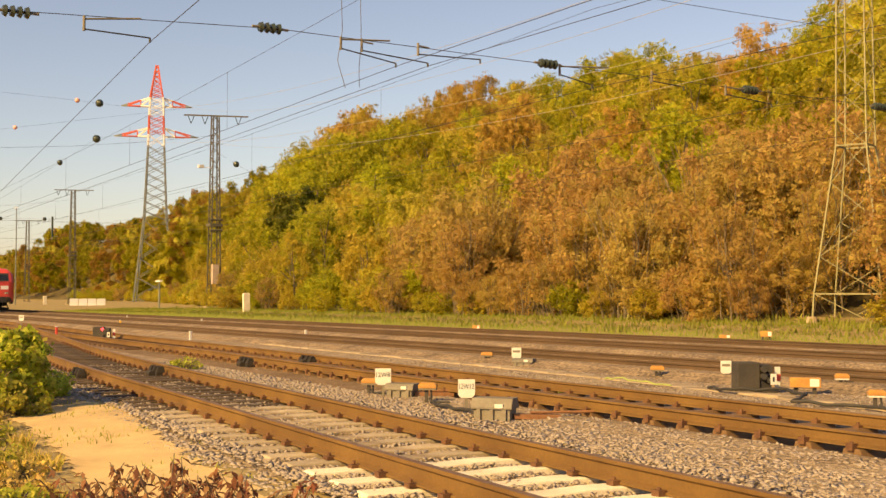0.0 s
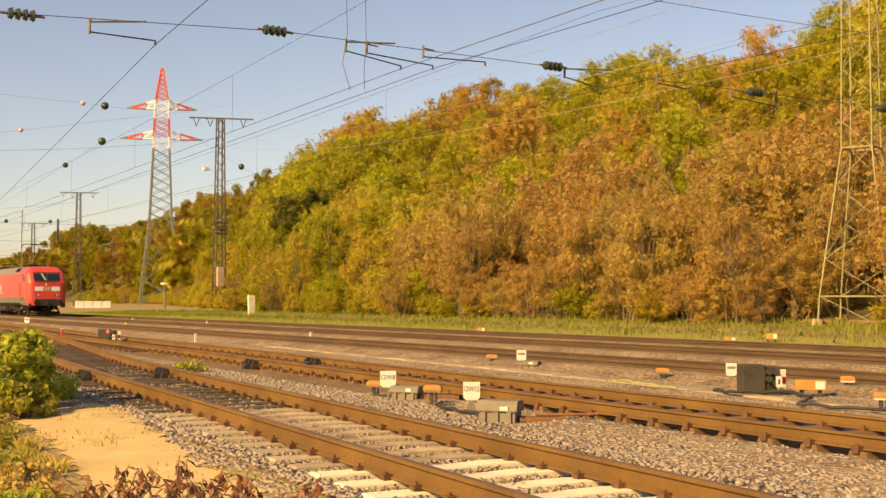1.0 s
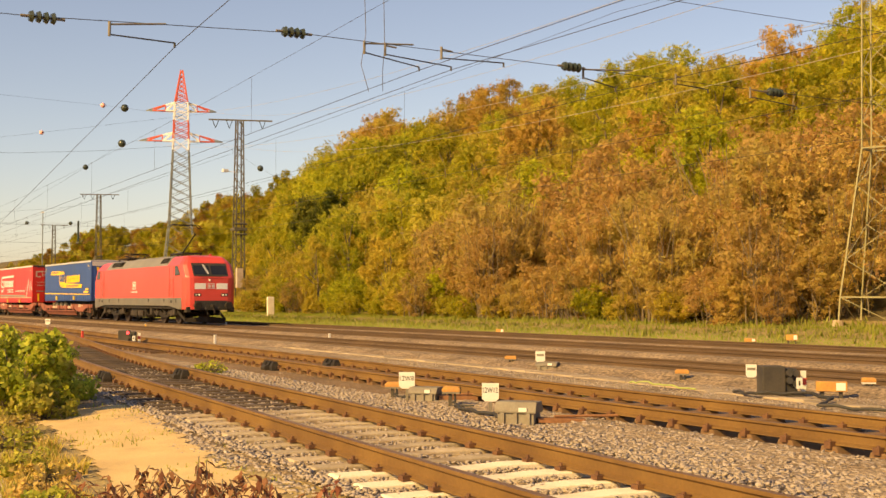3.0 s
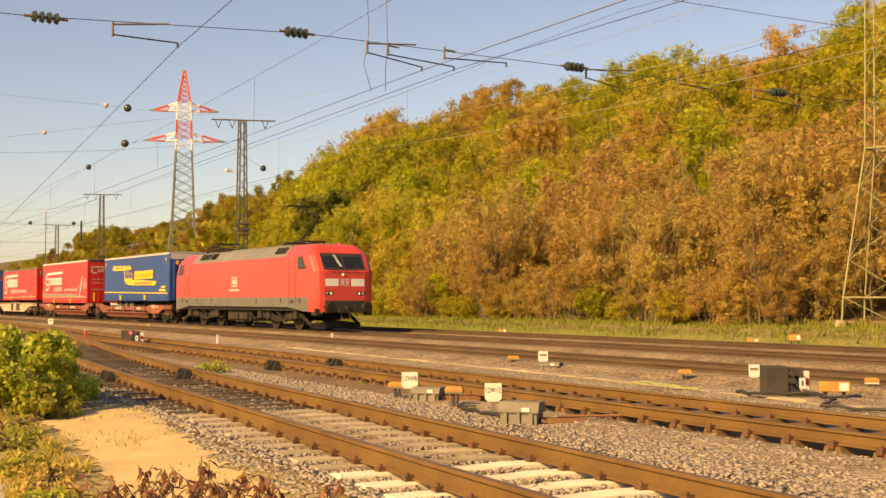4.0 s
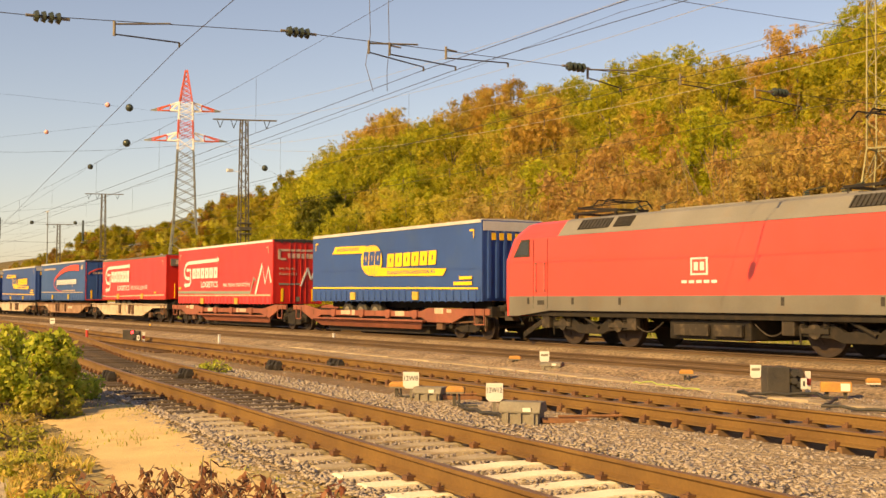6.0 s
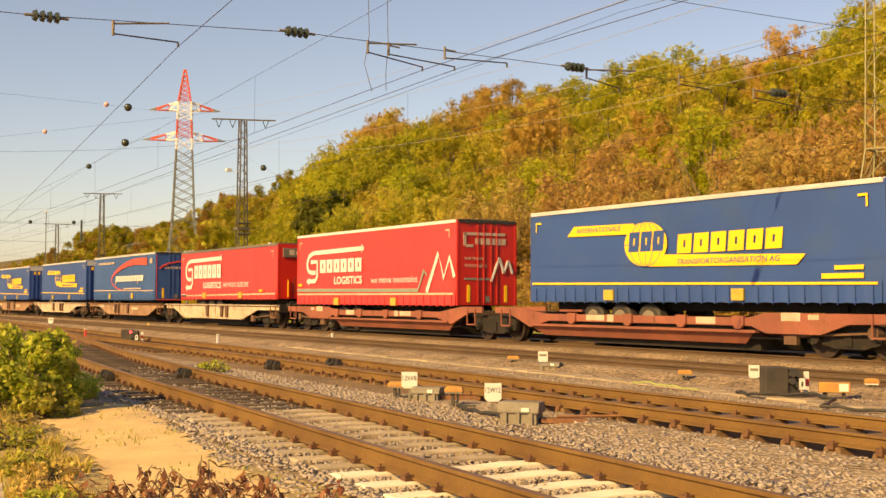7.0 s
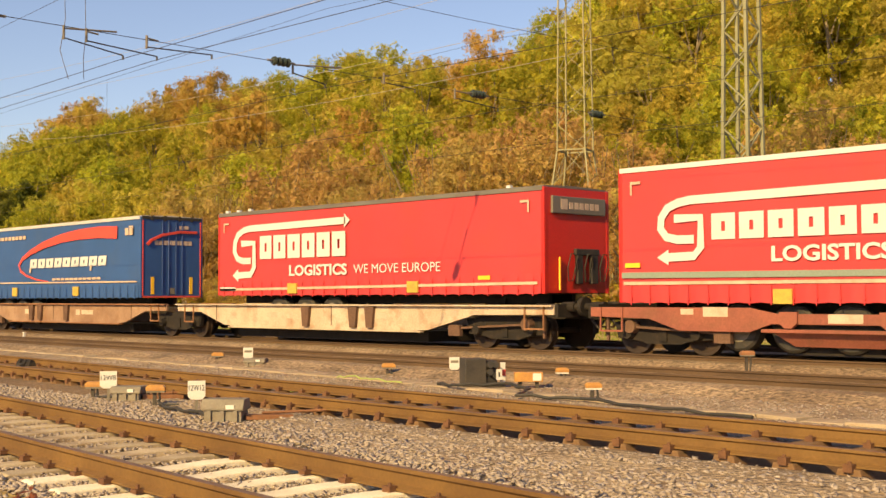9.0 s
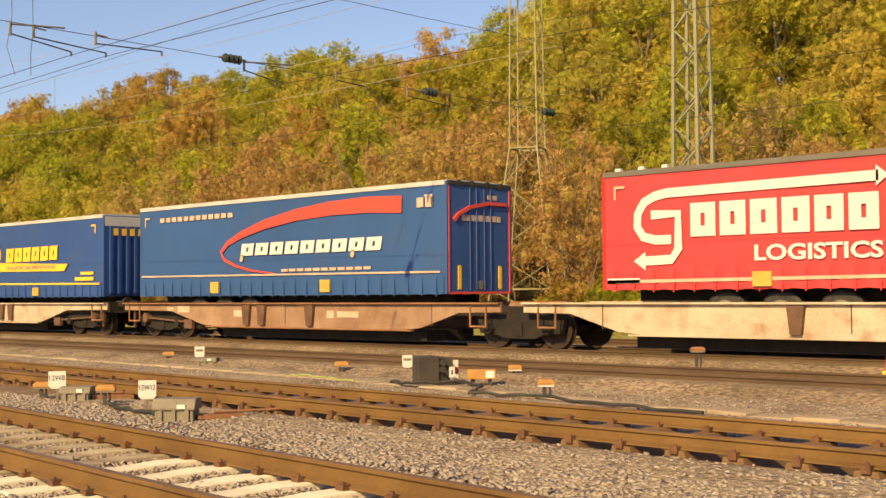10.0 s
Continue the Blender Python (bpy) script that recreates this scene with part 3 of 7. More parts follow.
def pick_palette(az, u, rng):
    r = rng.random()
    if u < 3:
        return "greenshrub" if r < (0.22 if az > -61 else 0.5) else ("brown" if az > -61 else "olive")
    if u < float(np.interp(az, (-61, -57, -52, -40, -36), (1.5, 4.5, 9.0, 10.5, 6))) and -61 < az < -30:
        return "brown" if r < 0.93 else ("orange" if r < 0.97 else "green")
    if -65.9 < az < -64.2 and u < 11:
        return "dark" if r < 0.45 else "green"
    if u > 20 and (-63.2 < az < -61.2 or -69 < az < -66.3):
        return "orange" if r < 0.75 else "brown"
    if az < -60 and u < 18:
        return "olive" if r < 0.45 else ("green" if r < 0.8 else "yellow")
    if u > 26 and -58.5 < az < -55:
        return "orange" if r < 0.35 else "olive"
    if az > -42:
        return "yellow" if r < 0.3 else ("olive" if r < 0.65 else ("green" if r < 0.96 else "orange"))
    return "olive" if r < 0.4 else ("green" if r < 0.68 else ("yellow" if r < 0.94 else "orange"))


SKYLINE = [(-78.5, 0.032), (-76.5, 0.051), (-75.0, 0.064), (-73.5, 0.058), (-71.6, 0.065), (-69.6, 0.091), (-68.0, 0.096), (-66.1, 0.124), (-65.3, 0.138), (-64.0, 0.136), (-62.3, 0.151), (-60.1, 0.155), (-58.4, 0.17), (-56.8, 0.181), (-52.7, 0.189), (-50.8, 0.201), (-48.3, 0.203), (-45.9, 0.206), (-44.1, 0.205), (-42.6, 0.226), (-40.0, 0.262), (-37.0, 0.285), (-28.0, 0.285)]


def skyline(az):
    """Rise of the wood's upper edge over its distance, by compass direction."""
    return float(np.interp(az, [p[0] for p in SKYLINE], [p[1] for p in SKYLINE]))


def woods():
    rng = random.Random(11)
    used = set()
    y = 38.0
    while y < 90:
        x = -0.3 * y
        step = 3.0 if y < 44 else (3.5 if y < 56 else 5.0)
        while x > max(-4.6 * y, -165):
            px, py = x + rng.uniform(-1.6, 1.6), y + rng.uniform(-1.5, 1.5) + (foot(x) - 39.0)
            u = py - foot(px)
            az = math.degrees(math.atan2(px, py))
            skip = (abs(px + 32) < 2.6 and abs(py - 39.5) < 3) or (abs(az + 68.66) < 1.2 and px > -113 and u < 2)
            if u > -1.5 and u < 45 and not skip:
                pal = pick_palette(az, u, rng)
                src = rng.choice(TREES[pal])
                # crowns rise in layers up the slope and end at the wood's skyline
                far = math.hypot(px, py)
                side = math.degrees(2.0 / far)
                depth = float(np.interp(az, (-66, -57), (9, 27)))
                rise = min(skyline(az - side), skyline(az), skyline(az + side)) * min(1.0, 0.46 + 0.54 * max(u, 0.0) / depth)
                k = (1.3 + far * rise - ground_z(px, py)) / src["tall"] * (rng.uniform(0.98, 1.14) if u > 0.74 * depth else rng.uniform(0.88, 1.08))
                k = max(0.4, min(k, 2.0 if u > 8 else 1.35, 0.95 if pal == "greenshrub" else 1.15 if pal == "dark" else 9.0))
                m = pose(px, py, ground_z(px, py) - 0.1, rng.uniform(-4, 4), rng.uniform(-4, 4), rng.uniform(0, 360)) @ Matrix.Diagonal((k, k, k, 1))
                if src.name in used:
                    copy_thing(src, m)
                else:
                    used.add(src.name)
                    src.matrix_basis = m
            x -= step * rng.uniform(0.8, 1.2)
        y += 3.2 if y < 50 else 4.6
    # low scrub closes the foot of the bank
    x = -8.0
    while x > -290:
        for row in (-1.7, 0.9) if x > -92 else (-1.5, 2.5, 7.0):
            px, py = x + rng.uniform(-0.9, 0.9), foot(x) + row + rng.uniform(-0.6, 0.6)
            if not (abs(px + 32) < 2.2 and abs(py - 39.5) < 2.6):
                src = rng.choice(TREES["greenshrub"] if rng.random() < (0.45 if x > -70 else 0.9) else TREES["brown"])
                k = rng.uniform(0.5, 0.85) * (0.8 if src in TREES["brown"] else 1.0) * (0.8 if row < 0 else 1.0) * (1.0 if x > -92 else 1.25)
                copy_thing(src, pose(px, py, ground_z(px, py) - 0.15, 0, 0, rng.uniform(0, 360)) @ Matrix.Diagonal((k * 1.25, k * 1.25, k, 1)))
        x -= rng.uniform(1.4, 2.1) * (1.0 if x > -70 else 1.8 if x > -150 else 2.6)
    # far woods: too many to count
    for pal, n in (("olive", 210), ("green", 120), ("yellow", 50), ("orange", 40)):
        qs = []
        r2 = np.random.default_rng(len(pal))
        for _ in range(n):
            px = r2.uniform(-430, -160)
            py = foot(px) - 1 + 47 * r2.random() ** 1.4
            if math.hypot(px + 224.7, py - 74.9) < 9:
                px -= 20
            tall = min(r2.uniform(11, 16), 0.95 * (1.3 + math.hypot(px, py) * skyline(math.degrees(math.atan2(px, py))) - ground_z(px, py)))
            if tall < 3:
                continue
            cs, rs = crown_points(r2, tall, 8.5, 0.0, 16)
            qs.append(leaf_cloud(r2, cs, rs, 680, 0.95) + np.array([px, py, ground_z(px, py)]))
        tagged(new("far_woods", quads_mesh("far_woods", np.concatenate(qs), LEAVES[pal])), "distant autumn woods on the bank", "woods", kind="stuff")


woods()
# ---- the freight train ----
TRACK_Y = 23.2
MOVERS = []      # things that run with the train: (object, offset along the track)
WHEELS = []      # turning wheelsets: (object, local pose, radius)


def train_s(t):
    """Where the fifth vehicle's leading end is along the track."""
    rows = ((0.0, -183.0), (2.5, -143.8), (4.0, -119.45), (5.5, -94.75), (7.0, -69.95), (8.0, -53.55), (9.0, -37.05), (10.0, -20.38))
    return float(np.interp(t, [r[0] for r in rows], [r[1] for r in rows]))


def side_m(x, y, z):
    """Pose of writing on the side that faces the yard: text runs along +x, stands up +z."""
    return pose(x, y, z, 90, 0, 0)


def end_m(x, y, z):
    """Pose of writing on an end that faces +x: text runs along +y."""
    return pose(x, y, z, 90, 0, 90)


def wheelset(parent, x, r, disc=M_WHEEL, z=None):
    s = Shape()
    s.cone((0, -0.95, 0), (0, 0.95, 0), 0.08, 0.08, 10)
    for y in (-0.75, 0.75):
        o = -1 if y < 0 else 1
        s.cone((0, y - 0.06, 0), (0, y + 0.06, 0), r, r, 28)
        s.cone((0, y - o * 0.06, 0), (0, y - o * 0.09, 0), r + 0.028, r + 0.028, 28)
        s.cone((0, y + o * 0.06, 0), (0, y + o * 0.1, 0), 0.15, 0.13, 12)
        for k in range(4):
            a = k * 1.5708
            s.box(math.cos(a) * r * 0.55 - 0.05, math.cos(a) * r * 0.55 + 0.05, min(y + o * 0.06, y + o * 0.075), max(y + o * 0.06, y + o * 0.075), math.sin(a) * r * 0.55 - 0.05, math.sin(a) * r * 0.55 + 0.05)
    w = part("wheelset", s, disc, parent, m=pose(x, 0, r))
    for y in (-0.75, 0.75):
        o, n, t = (-1 if y < 0 else 1), 28, Shape()
        vs = [(math.cos(6.2832 * i / n) * q, y + o * 0.062, math.sin(6.2832 * i / n) * q) for q in (r * 0.86, r * 0.995) for i in range(n)]
        t.add(vs, [(i, (i + 1) % n, n + (i + 1) % n, n + i) for i in range(n)])
        part("tread", t, M_TREAD, w, "worn dull wheel rim")
    WHEELS.append((w, (x, 0, r), r))
    return w


def wagon_bogie(parent, x, base=1.8):
    f = Shape()
    for y in (-1.0, 1.0):
        prof = [(-base / 2 - 0.42, 0.72), (-base / 2 - 0.34, 0.36), (-base / 2 + 0.28, 0.3), (-0.45, 0.24), (0.45, 0.24), (base / 2 - 0.28, 0.3), (base / 2 + 0.34, 0.36), (base / 2 + 0.42, 0.72), (0.4, 0.82), (-0.4, 0.82)]
        f.prism([(x + a, b) for a, b in prof], y - 0.06, y + 0.06, "y")
        for sx in (-base / 2, base / 2):
            f.cone((x + sx, y * 1.06, 0.46), (x + sx, y * 1.2, 0.46), 0.14, 0.12, 10)
            for k in (-0.2, 0.2):
                f.cone((x + sx + k, y, 0.5), (x + sx + k, y, 0.74), 0.075, 0.075, 8)
        f.box(x - 0.1, x + 0.1, y * 1.05 - 0.05, y * 1.05 + 0.05, 0.3, 0.62)
    f.box(x - 0.25, x + 0.25, -1.0, 1.0, 0.45, 0.75)
    b = part("bogie", f, M_UNDER, parent, "dusty dark bogie frame")
    for sx in (-base / 2, base / 2):
        wheelset(parent, x + sx, 0.46)
    return b


def buffers(parent, x, o, z=1.05):
    for y in (-0.875, 0.875):
        s = Shape()
        s.cone((x - o * 0.62, y, z), (x - o * 0.25, y, z), 0.12, 0.12, 14)
        s.cone((x - o * 0.25, y, z), (x - o * 0.06, y, z), 0.085, 0.085, 14)
        s.cone((x - o * 0.06, y, z), (x, y, z), 0.23, 0.2, 18)
        part("buffer", s, M_UNDER, parent, "dark greased buffer")
    c = Shape()
    c.bar((x - o * 0.5, 0, z), (x - o * 0.05, 0, z - 0.05), 0.1, 0.14)
    c.bar((x - o * 0.1, 0, z - 0.05), (x + o * 0.03, 0.02, z - 0.42), 0.06, 0.06)
    part("coupling", c, M_UNDER, parent)
    for y in (-0.35, 0.4):
        p = [(x - o * 0.4 + o * 0.4 * math.sin(k * 0.25), y, z - 0.1 - 0.42 * math.sin(k * 0.26)) for k in range(11)]
        part("brake_hose", Shape().tube(p, 0.035, 6), M_BLACK, parent)


def pocket_wagon(off, body, web, label, low):
    """An articulated twin wagon, 34 m long on three bogies; the origin is its leading end on the rail."""
    w = thing("pocket_wagon", label, "wagon", group="wagons of the freight train")
    L = 34.1
    for h in (0, 1):
        # one half: from the joint to the outer end, mirrored for the trailing half
        def X(u):
            return -L / 2 + u if h == 0 else -L / 2 - u
        top = 1.05
        red = body is M_WAGRED
        if red:
            # the sill dips over the pocket and rises to the shoulders
            prof = [(0.4, 1.12), (1.7, 1.12), (3.2, 0.93), (11.8, 0.93), (12.4, 1.05), (16.5, 1.05), (16.5, 0.84), (14.9, 0.8), (14.1, 0.55), (12.4, 0.55), (11.9, 0.72), (3.4, 0.72), (2.4, 0.5), (1.2, 0.92), (0.4, 0.92)]
        else:
            prof = [(0.35, top), (16.5, top), (16.5, 0.86), (13.9, 0.84), (12.2, low + 0.03), (11.6, low), (3.6, low), (3.0, low + 0.05), (1.7, 0.84), (0.35, 0.86)]
        for y in (-1.3, 1.3):
            o = -1 if y < 0 else 1
            skin = M_WAGTAN if h and body is M_WAGCREAM else body
            s = Shape()
            s.prism([(X(u), z) for u, z in prof], y - 0.04, y + 0.04, "y")
            part("side_beam", s, skin, w, bevel=0.008)
            e = Shape()
            if red:
                e.box(min(X(2.6), X(12.1)), max(X(2.6), X(12.1)), min(y - o * 0.05, y + o * 0.1), max(y - o * 0.05, y + o * 0.1), 0.55, 0.62)
                part("lip", e, web, w, bevel=0.01)
                # near-black strip behind the groove colours in the sill's shade
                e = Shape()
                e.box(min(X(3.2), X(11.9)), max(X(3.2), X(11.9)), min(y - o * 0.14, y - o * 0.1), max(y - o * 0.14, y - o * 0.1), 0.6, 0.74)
                part("recess", e, M_UNDER, w, "dark strip that paints the shade under the sill")
                e = Shape()
                a0, a1 = y - o * 0.02, y - o * 0.2
                e.loft([[(X(u), a0, 0.55), (X(u), a0 - o * 0.04, 0.55), (X(v), a1 - o * 0.04, 0.27), (X(v), a1, 0.27)] for u, v in ((2.3, 2.9), (11.9, 11.5))])
                part("pocket_side", e, web, w, "dull red pocket side")
            else:
                e.box(min(X(0.35), X(16.5)), max(X(0.35), X(16.5)), min(y - o * 0.05, y + o * 0.15), max(y - o * 0.05, y + o * 0.15), top, top + 0.045)
                e.box(min(X(3.3), X(12.0)), max(X(3.3), X(12.0)), min(y - o * 0.05, y + o * 0.1), max(y - o * 0.05, y + o * 0.1), low - 0.035, low)
                part("flange", e, skin if not h else web, w, bevel=0.008)
            for u in ((4.6, 7.2, 9.4, 11.5) if red else (7.2, 9.3, 10.0)):
                rib = Shape()
                if red:
                    rib.prism([(X(u - 0.2), 0.97), (X(u + 0.2), 0.97), (X(u + 0.2), 0.74), (X(u + 0.08), 0.64), (X(u - 0.08), 0.64), (X(u - 0.2), 0.74)], min(y, y + o * 0.1), max(y, y + o * 0.1), "y")
                else:
                    rib.prism([(X(u - 0.19), top - 0.02), (X(u + 0.19), top - 0.02), (X(u + 0.12), low + 0.06), (X(u - 0.12), low + 0.06)], min(y, y + o * 0.14), max(y, y + o * 0.14), "y")
                part("stiffener", rib, web if red else M_BRACKET, w, bevel=0.012)
            for u, wd, hh in ((5.7, 0.42, 0.16), (6.4, 0.14, 0.2), (10.3, 0.36, 0.18), (13.2, 0.3, 0.2), (13.9, 0.16, 0.12)):
                zc = 0.84 if red else 0.78
                pt = Shape()
                pt.box(X(u) - wd, X(u) + wd, min(y + o * 0.041, y + o * 0.046), max(y + o * 0.041, y + o * 0.046), zc - hh / 2 + (0.12 if u > 13 else 0), zc + hh / 2 + (0.12 if u > 13 else 0))
                part("marking_panel", pt, M_PATCH, w, "faded white marking panel")
            for u in (2.6, 8.3):
                sm = Shape()
                sm.box(X(u) - 0.012, X(u) + 0.012, min(y + o * 0.04, y + o * 0.052), max(y + o * 0.04, y + o * 0.052), 0.75 if red else 0.5, 0.92 if red else top)
                part("weld_seam", sm, M_BRACKET, w)
            # brake gear that hangs beside the outer bogie
            bg = Shape()
            bg.cone((X(15.5), y * 0.8, 0.62), (X(15.5), y * 0.95, 0.62), 0.17, 0.15, 12)
            bg.bar((X(15.5), y * 0.9, 0.62), (X(13.2), y * 0.9, 0.5), 0.05)
            bg.box(min(X(12.9), X(13.3)), max(X(12.9), X(13.3)), y * 0.92 - 0.06, y * 0.92 + 0.06, 0.3, 0.58)
            bg.bar((X(16.1), y * 0.93, 0.86), (X(16.1), y * 0.93, 0.3), 0.06)
            part("brake_gear", bg, M_BRACKET, w, "rust-brown brake cylinder and levers")
            for ua, ub in ((0.8, 1.3), (15.6, 16.2)):
                st = Shape()
                for u in (ua, ub):
                    st.bar((X(u), y + o * 0.06, top), (X(u), y + o * 0.06, 0.5), 0.035)
                st.bar((X(ua), y + o * 0.06, 0.52), (X(ub), y + o * 0.06, 0.52), 0.04)
                part("step", st, web, w)
        fl = Shape()
        fl.box(min(X(3.2), X(11.8)), max(X(3.2), X(11.8)), -0.9, 0.9, 0.1, 0.38)
        part("pocket_floor", fl, M_UNDER, w)
        fl = Shape()
        fl.box(min(X(12.4), X(16.6)), max(X(12.4), X(16.6)), -0.5, 0.5, 0.75, 0.98)
        part("centre_sill", fl, M_UNDER, w)
        fl = Shape()
        fl.box(min(X(0.0), X(3.0)), max(X(0.0), X(3.0)), -0.5, 0.5, 0.75, 0.98)
        part("centre_sill", fl, M_UNDER, w)
        fl = Shape()
        fl.box(min(X(16.3), X(16.6)), max(X(16.3), X(16.6)), -1.3, 1.3, 0.8, 1.12)
        part("end_beam", fl, M_UNDER, w)
    for u in (-16.2, 16.2):
        kp = Shape()
        kp.box(-L / 2 + u * 0.86 - 0.35, -L / 2 + u * 0.86 + 0.35, -0.6, 0.6, 0.98, 1.25)
        kp.cone((-L / 2 + u * 0.86, 0, 1.25), (-L / 2 + u * 0.86, 0, 1.36), 0.25, 0.2, 12)
        part("hitch", kp, M_UNDER, w, "dark trailer hitch stand")
    for x in (-2.35, -L / 2, -L + 2.35):
        wagon_bogie(w, x)
    buffers(w, 0.0, 1)
    buffers(w, -L, -1)
    MOVERS.append((w, off))
    return w


def print_strip(shape, pts, w):
    """A flat printed band of width w along points (x, z)."""
    n = len(pts)
    L, R = [], []
    for i, p in enumerate(pts):
        a, b = Vector(pts[max(0, i - 1)]), Vector(pts[min(n - 1, i + 1)])
        d = (b - a).normalized()
        nn = Vector((-d.y, d.x)) * ((w[i] if isinstance(w, (list, tuple)) else w) / 2)
        L.append((p[0] + nn.x, p[1] + nn.y))
        R.append((p[0] - nn.x, p[1] - nn.y))
    return L, R


def band(shape, pts, w, y):
    L, R = print_strip(shape, pts, w)
    vs = [(a, y, b) for a, b in L] + [(a, y, b) for a, b in R]
    n = len(pts)
    shape.add(vs, [(i, i + 1, n + i + 1, n + i) for i in range(n - 1)])


def poly(shape, pts, y):
    shape.add([(a, y, b) for a, b in pts], [tuple(range(len(pts)))])


def trailer(off, tarp, endmat, trim, label, z0, z1, group="trailers on the wagons"):
    """A curtain-sided semi-trailer box, 13.6 m long; its origin is the leading end on the track's centre."""
    t = thing("semi_trailer", label, "trailer", group=group)
    L, hw = 13.6, 1.25
    # curtain side with slight waves
    for y in (-hw, hw):
        o = -1 if y < 0 else 1
        n = 60
        rng = random.Random(int(off * 10) + (y > 0))
        ph = [rng.uniform(0, 6) for _ in range(4)]
        zs = [z0 + 0.5, z0 + 0.75, z0 + 1.3, z0 + 1.9, z1 - 0.3, z1 - 0.1]
        vs = []
        for z in zs:
            for i in range(n + 1):
                x = -L + 0.1 + (L - 0.2) * i / n
                e = math.sin(math.pi * (z - z0) / (z1 - z0)) * 0.007 * (math.sin(x * 1.9 + ph[0]) + math.sin(x * 0.8 + ph[1]) + 0.6 * math.sin(x * 4.7 + z + ph[2]))
                vs.append((x, y + o * e, z))
        s = Shape().add(vs, [(j * (n + 1) + i, j * (n + 1) + i + 1, (j + 1) * (n + 1) + i + 1, (j + 1) * (n + 1) + i) for j in range(len(zs) - 1) for i in range(n)])
        part("curtain", s, tarp, t, smooth=True)
        k = Shape()
        n2 = 27
        vs = []
        for j, z in enumerate((z0, z0 + 0.12, z0 + 0.5)):
            for i in range(n2 * 6 + 1):
                x = -L + 0.1 + (L - 0.2) * i / (n2 * 6)
                e = (0.013 if j < 2 else 0.003) * math.cos(6.2832 * i / 6)
                vs.append((x, y + o * (0.012 + e), z + (0.01 * math.cos(6.2832 * i / 6) if j == 0 else 0)))
        m2 = n2 * 6
        k.add(vs, [(j * (m2 + 1) + i, j * (m2 + 1) + i + 1, (j + 1) * (m2 + 1) + i + 1, (j + 1) * (m2 + 1) + i) for j in range(2) for i in range(m2)])
        part("curtain_skirt", k, tarp, t, smooth=True)
        st = Shape()
        st.box(-0.012, 0.012, min(y + o * 0.026, y + o * 0.034), max(y + o * 0.026, y + o * 0.034), z0 - 0.05, z0 + 0.4)
        st.box(-0.03, 0.03, min(y + o * 0.022, y + o * 0.045), max(y + o * 0.022, y + o * 0.045), z0 + 0.06, z0 + 0.12)
        strap = st.mesh("strap", tarp)
        for i in range(n2):
            part("strap", strap, None, t, m=pose(-L + 0.1 + (L - 0.2) * (i + 0.5) / n2, 0, 0))
        tr = Shape()
        tr.box(-L + 0.05, -0.05, min(y, y + o * 0.03), max(y, y + o * 0.03), z1 - 0.11, z1)
        part("top_rail", tr, trim, t, "pale metal top rail", bevel=0.006)
        for x in (-L, -0.1):
            cp = Shape()
            cp.box(x, x + 0.1, min(y - o * 0.1, y + o * 0.005), max(y - o * 0.1, y + o * 0.005), z0, z1 - 0.02)
            part("corner_post", cp, endmat, t, bevel=0.012)
    r = Shape()
    r.prism([(-1.24, z1 - 0.02), (-1.2, z1 + 0.015), (0, z1 + 0.045), (1.2, z1 + 0.015), (1.24, z1 - 0.02)], -L + 0.03, -0.03, "x")
    part("roof", r, M_PALE if trim is M_PALE else M_LGREY, t)
    for x in (-0.06, -L + 0.01):
        e = Shape()
        e.box(x, x + 0.05, -1.2, 1.2, z0 + 0.02, z1 - 0.03)
        part("end_wall", e, endmat, t)
    for y in (-0.45, 0.45):
        c = Shape()
        c.box(-L + 0.5, -0.5, y - 0.07, y + 0.07, z0 - 0.24, z0 - 0.004)
        part("chassis_beam", c, M_UNDER, t)
    c = Shape()
    c.box(-L + 0.1, -0.1, -1.2, 1.2, z0 + 0.0, z0 + 0.06)
    part("load_floor", c, M_UNDER, t)
    for x in (2.9, 4.15, 5.4):
        for y in (-0.86, 0.86):
            o = -1 if y < 0 else 1
            zc = z0 - 0.52
            tyre = Shape()
            rings = []
            for dy, rr in ((-0.17, 0.3), (-0.17, 0.44), (-0.12, 0.5), (0.12, 0.5), (0.17, 0.44), (0.17, 0.3)):
                rings.append([(-L + x + rr * math.cos(6.2832 * i / 24), y + dy, zc + rr * math.sin(6.2832 * i / 24)) for i in range(24)])
            tyre.loft(rings)
            tt = part("tyre", tyre, M_BLACK, t)
            rim = Shape()
            rim.cone((-L + x, y + o * 0.171, zc), (-L + x, y + o * 0.175, zc), 0.3, 0.29, 20)
            rim.cone((-L + x, y + o * 0.175, zc), (-L + x, y + o * 0.2, zc), 0.13, 0.11, 14)
            part("rim", rim, M_BOX, tt, "dull steel rim")
        ax = Shape()
        ax.cone((-L + x, -1.0, z0 - 0.52), (-L + x, 1.0, z0 - 0.52), 0.07, 0.07, 8)
        part("axle", ax, M_UNDER, t)
    MOVERS.append((t, off))
    return t
# ---- locomotive ----
def plan_ring(xf, xr, w, wf, c, z):
    """A plan outline with chamfered corners at height z: front x, rear x, half width, half width of the end faces, chamfer length."""
    q = [(0.0, wf), (0.09 * c, wf + 0.42 * (w - wf)), (0.38 * c, wf + 0.8 * (w - wf)), (c, w)]
    front = [(xf - a, b, z) for a, b in q]
    rear = [(xr + a, b, z) for a, b in reversed(q)]
    ring = front + rear
    return ring + [(x, -y, z) for x, y, z in reversed(ring)]


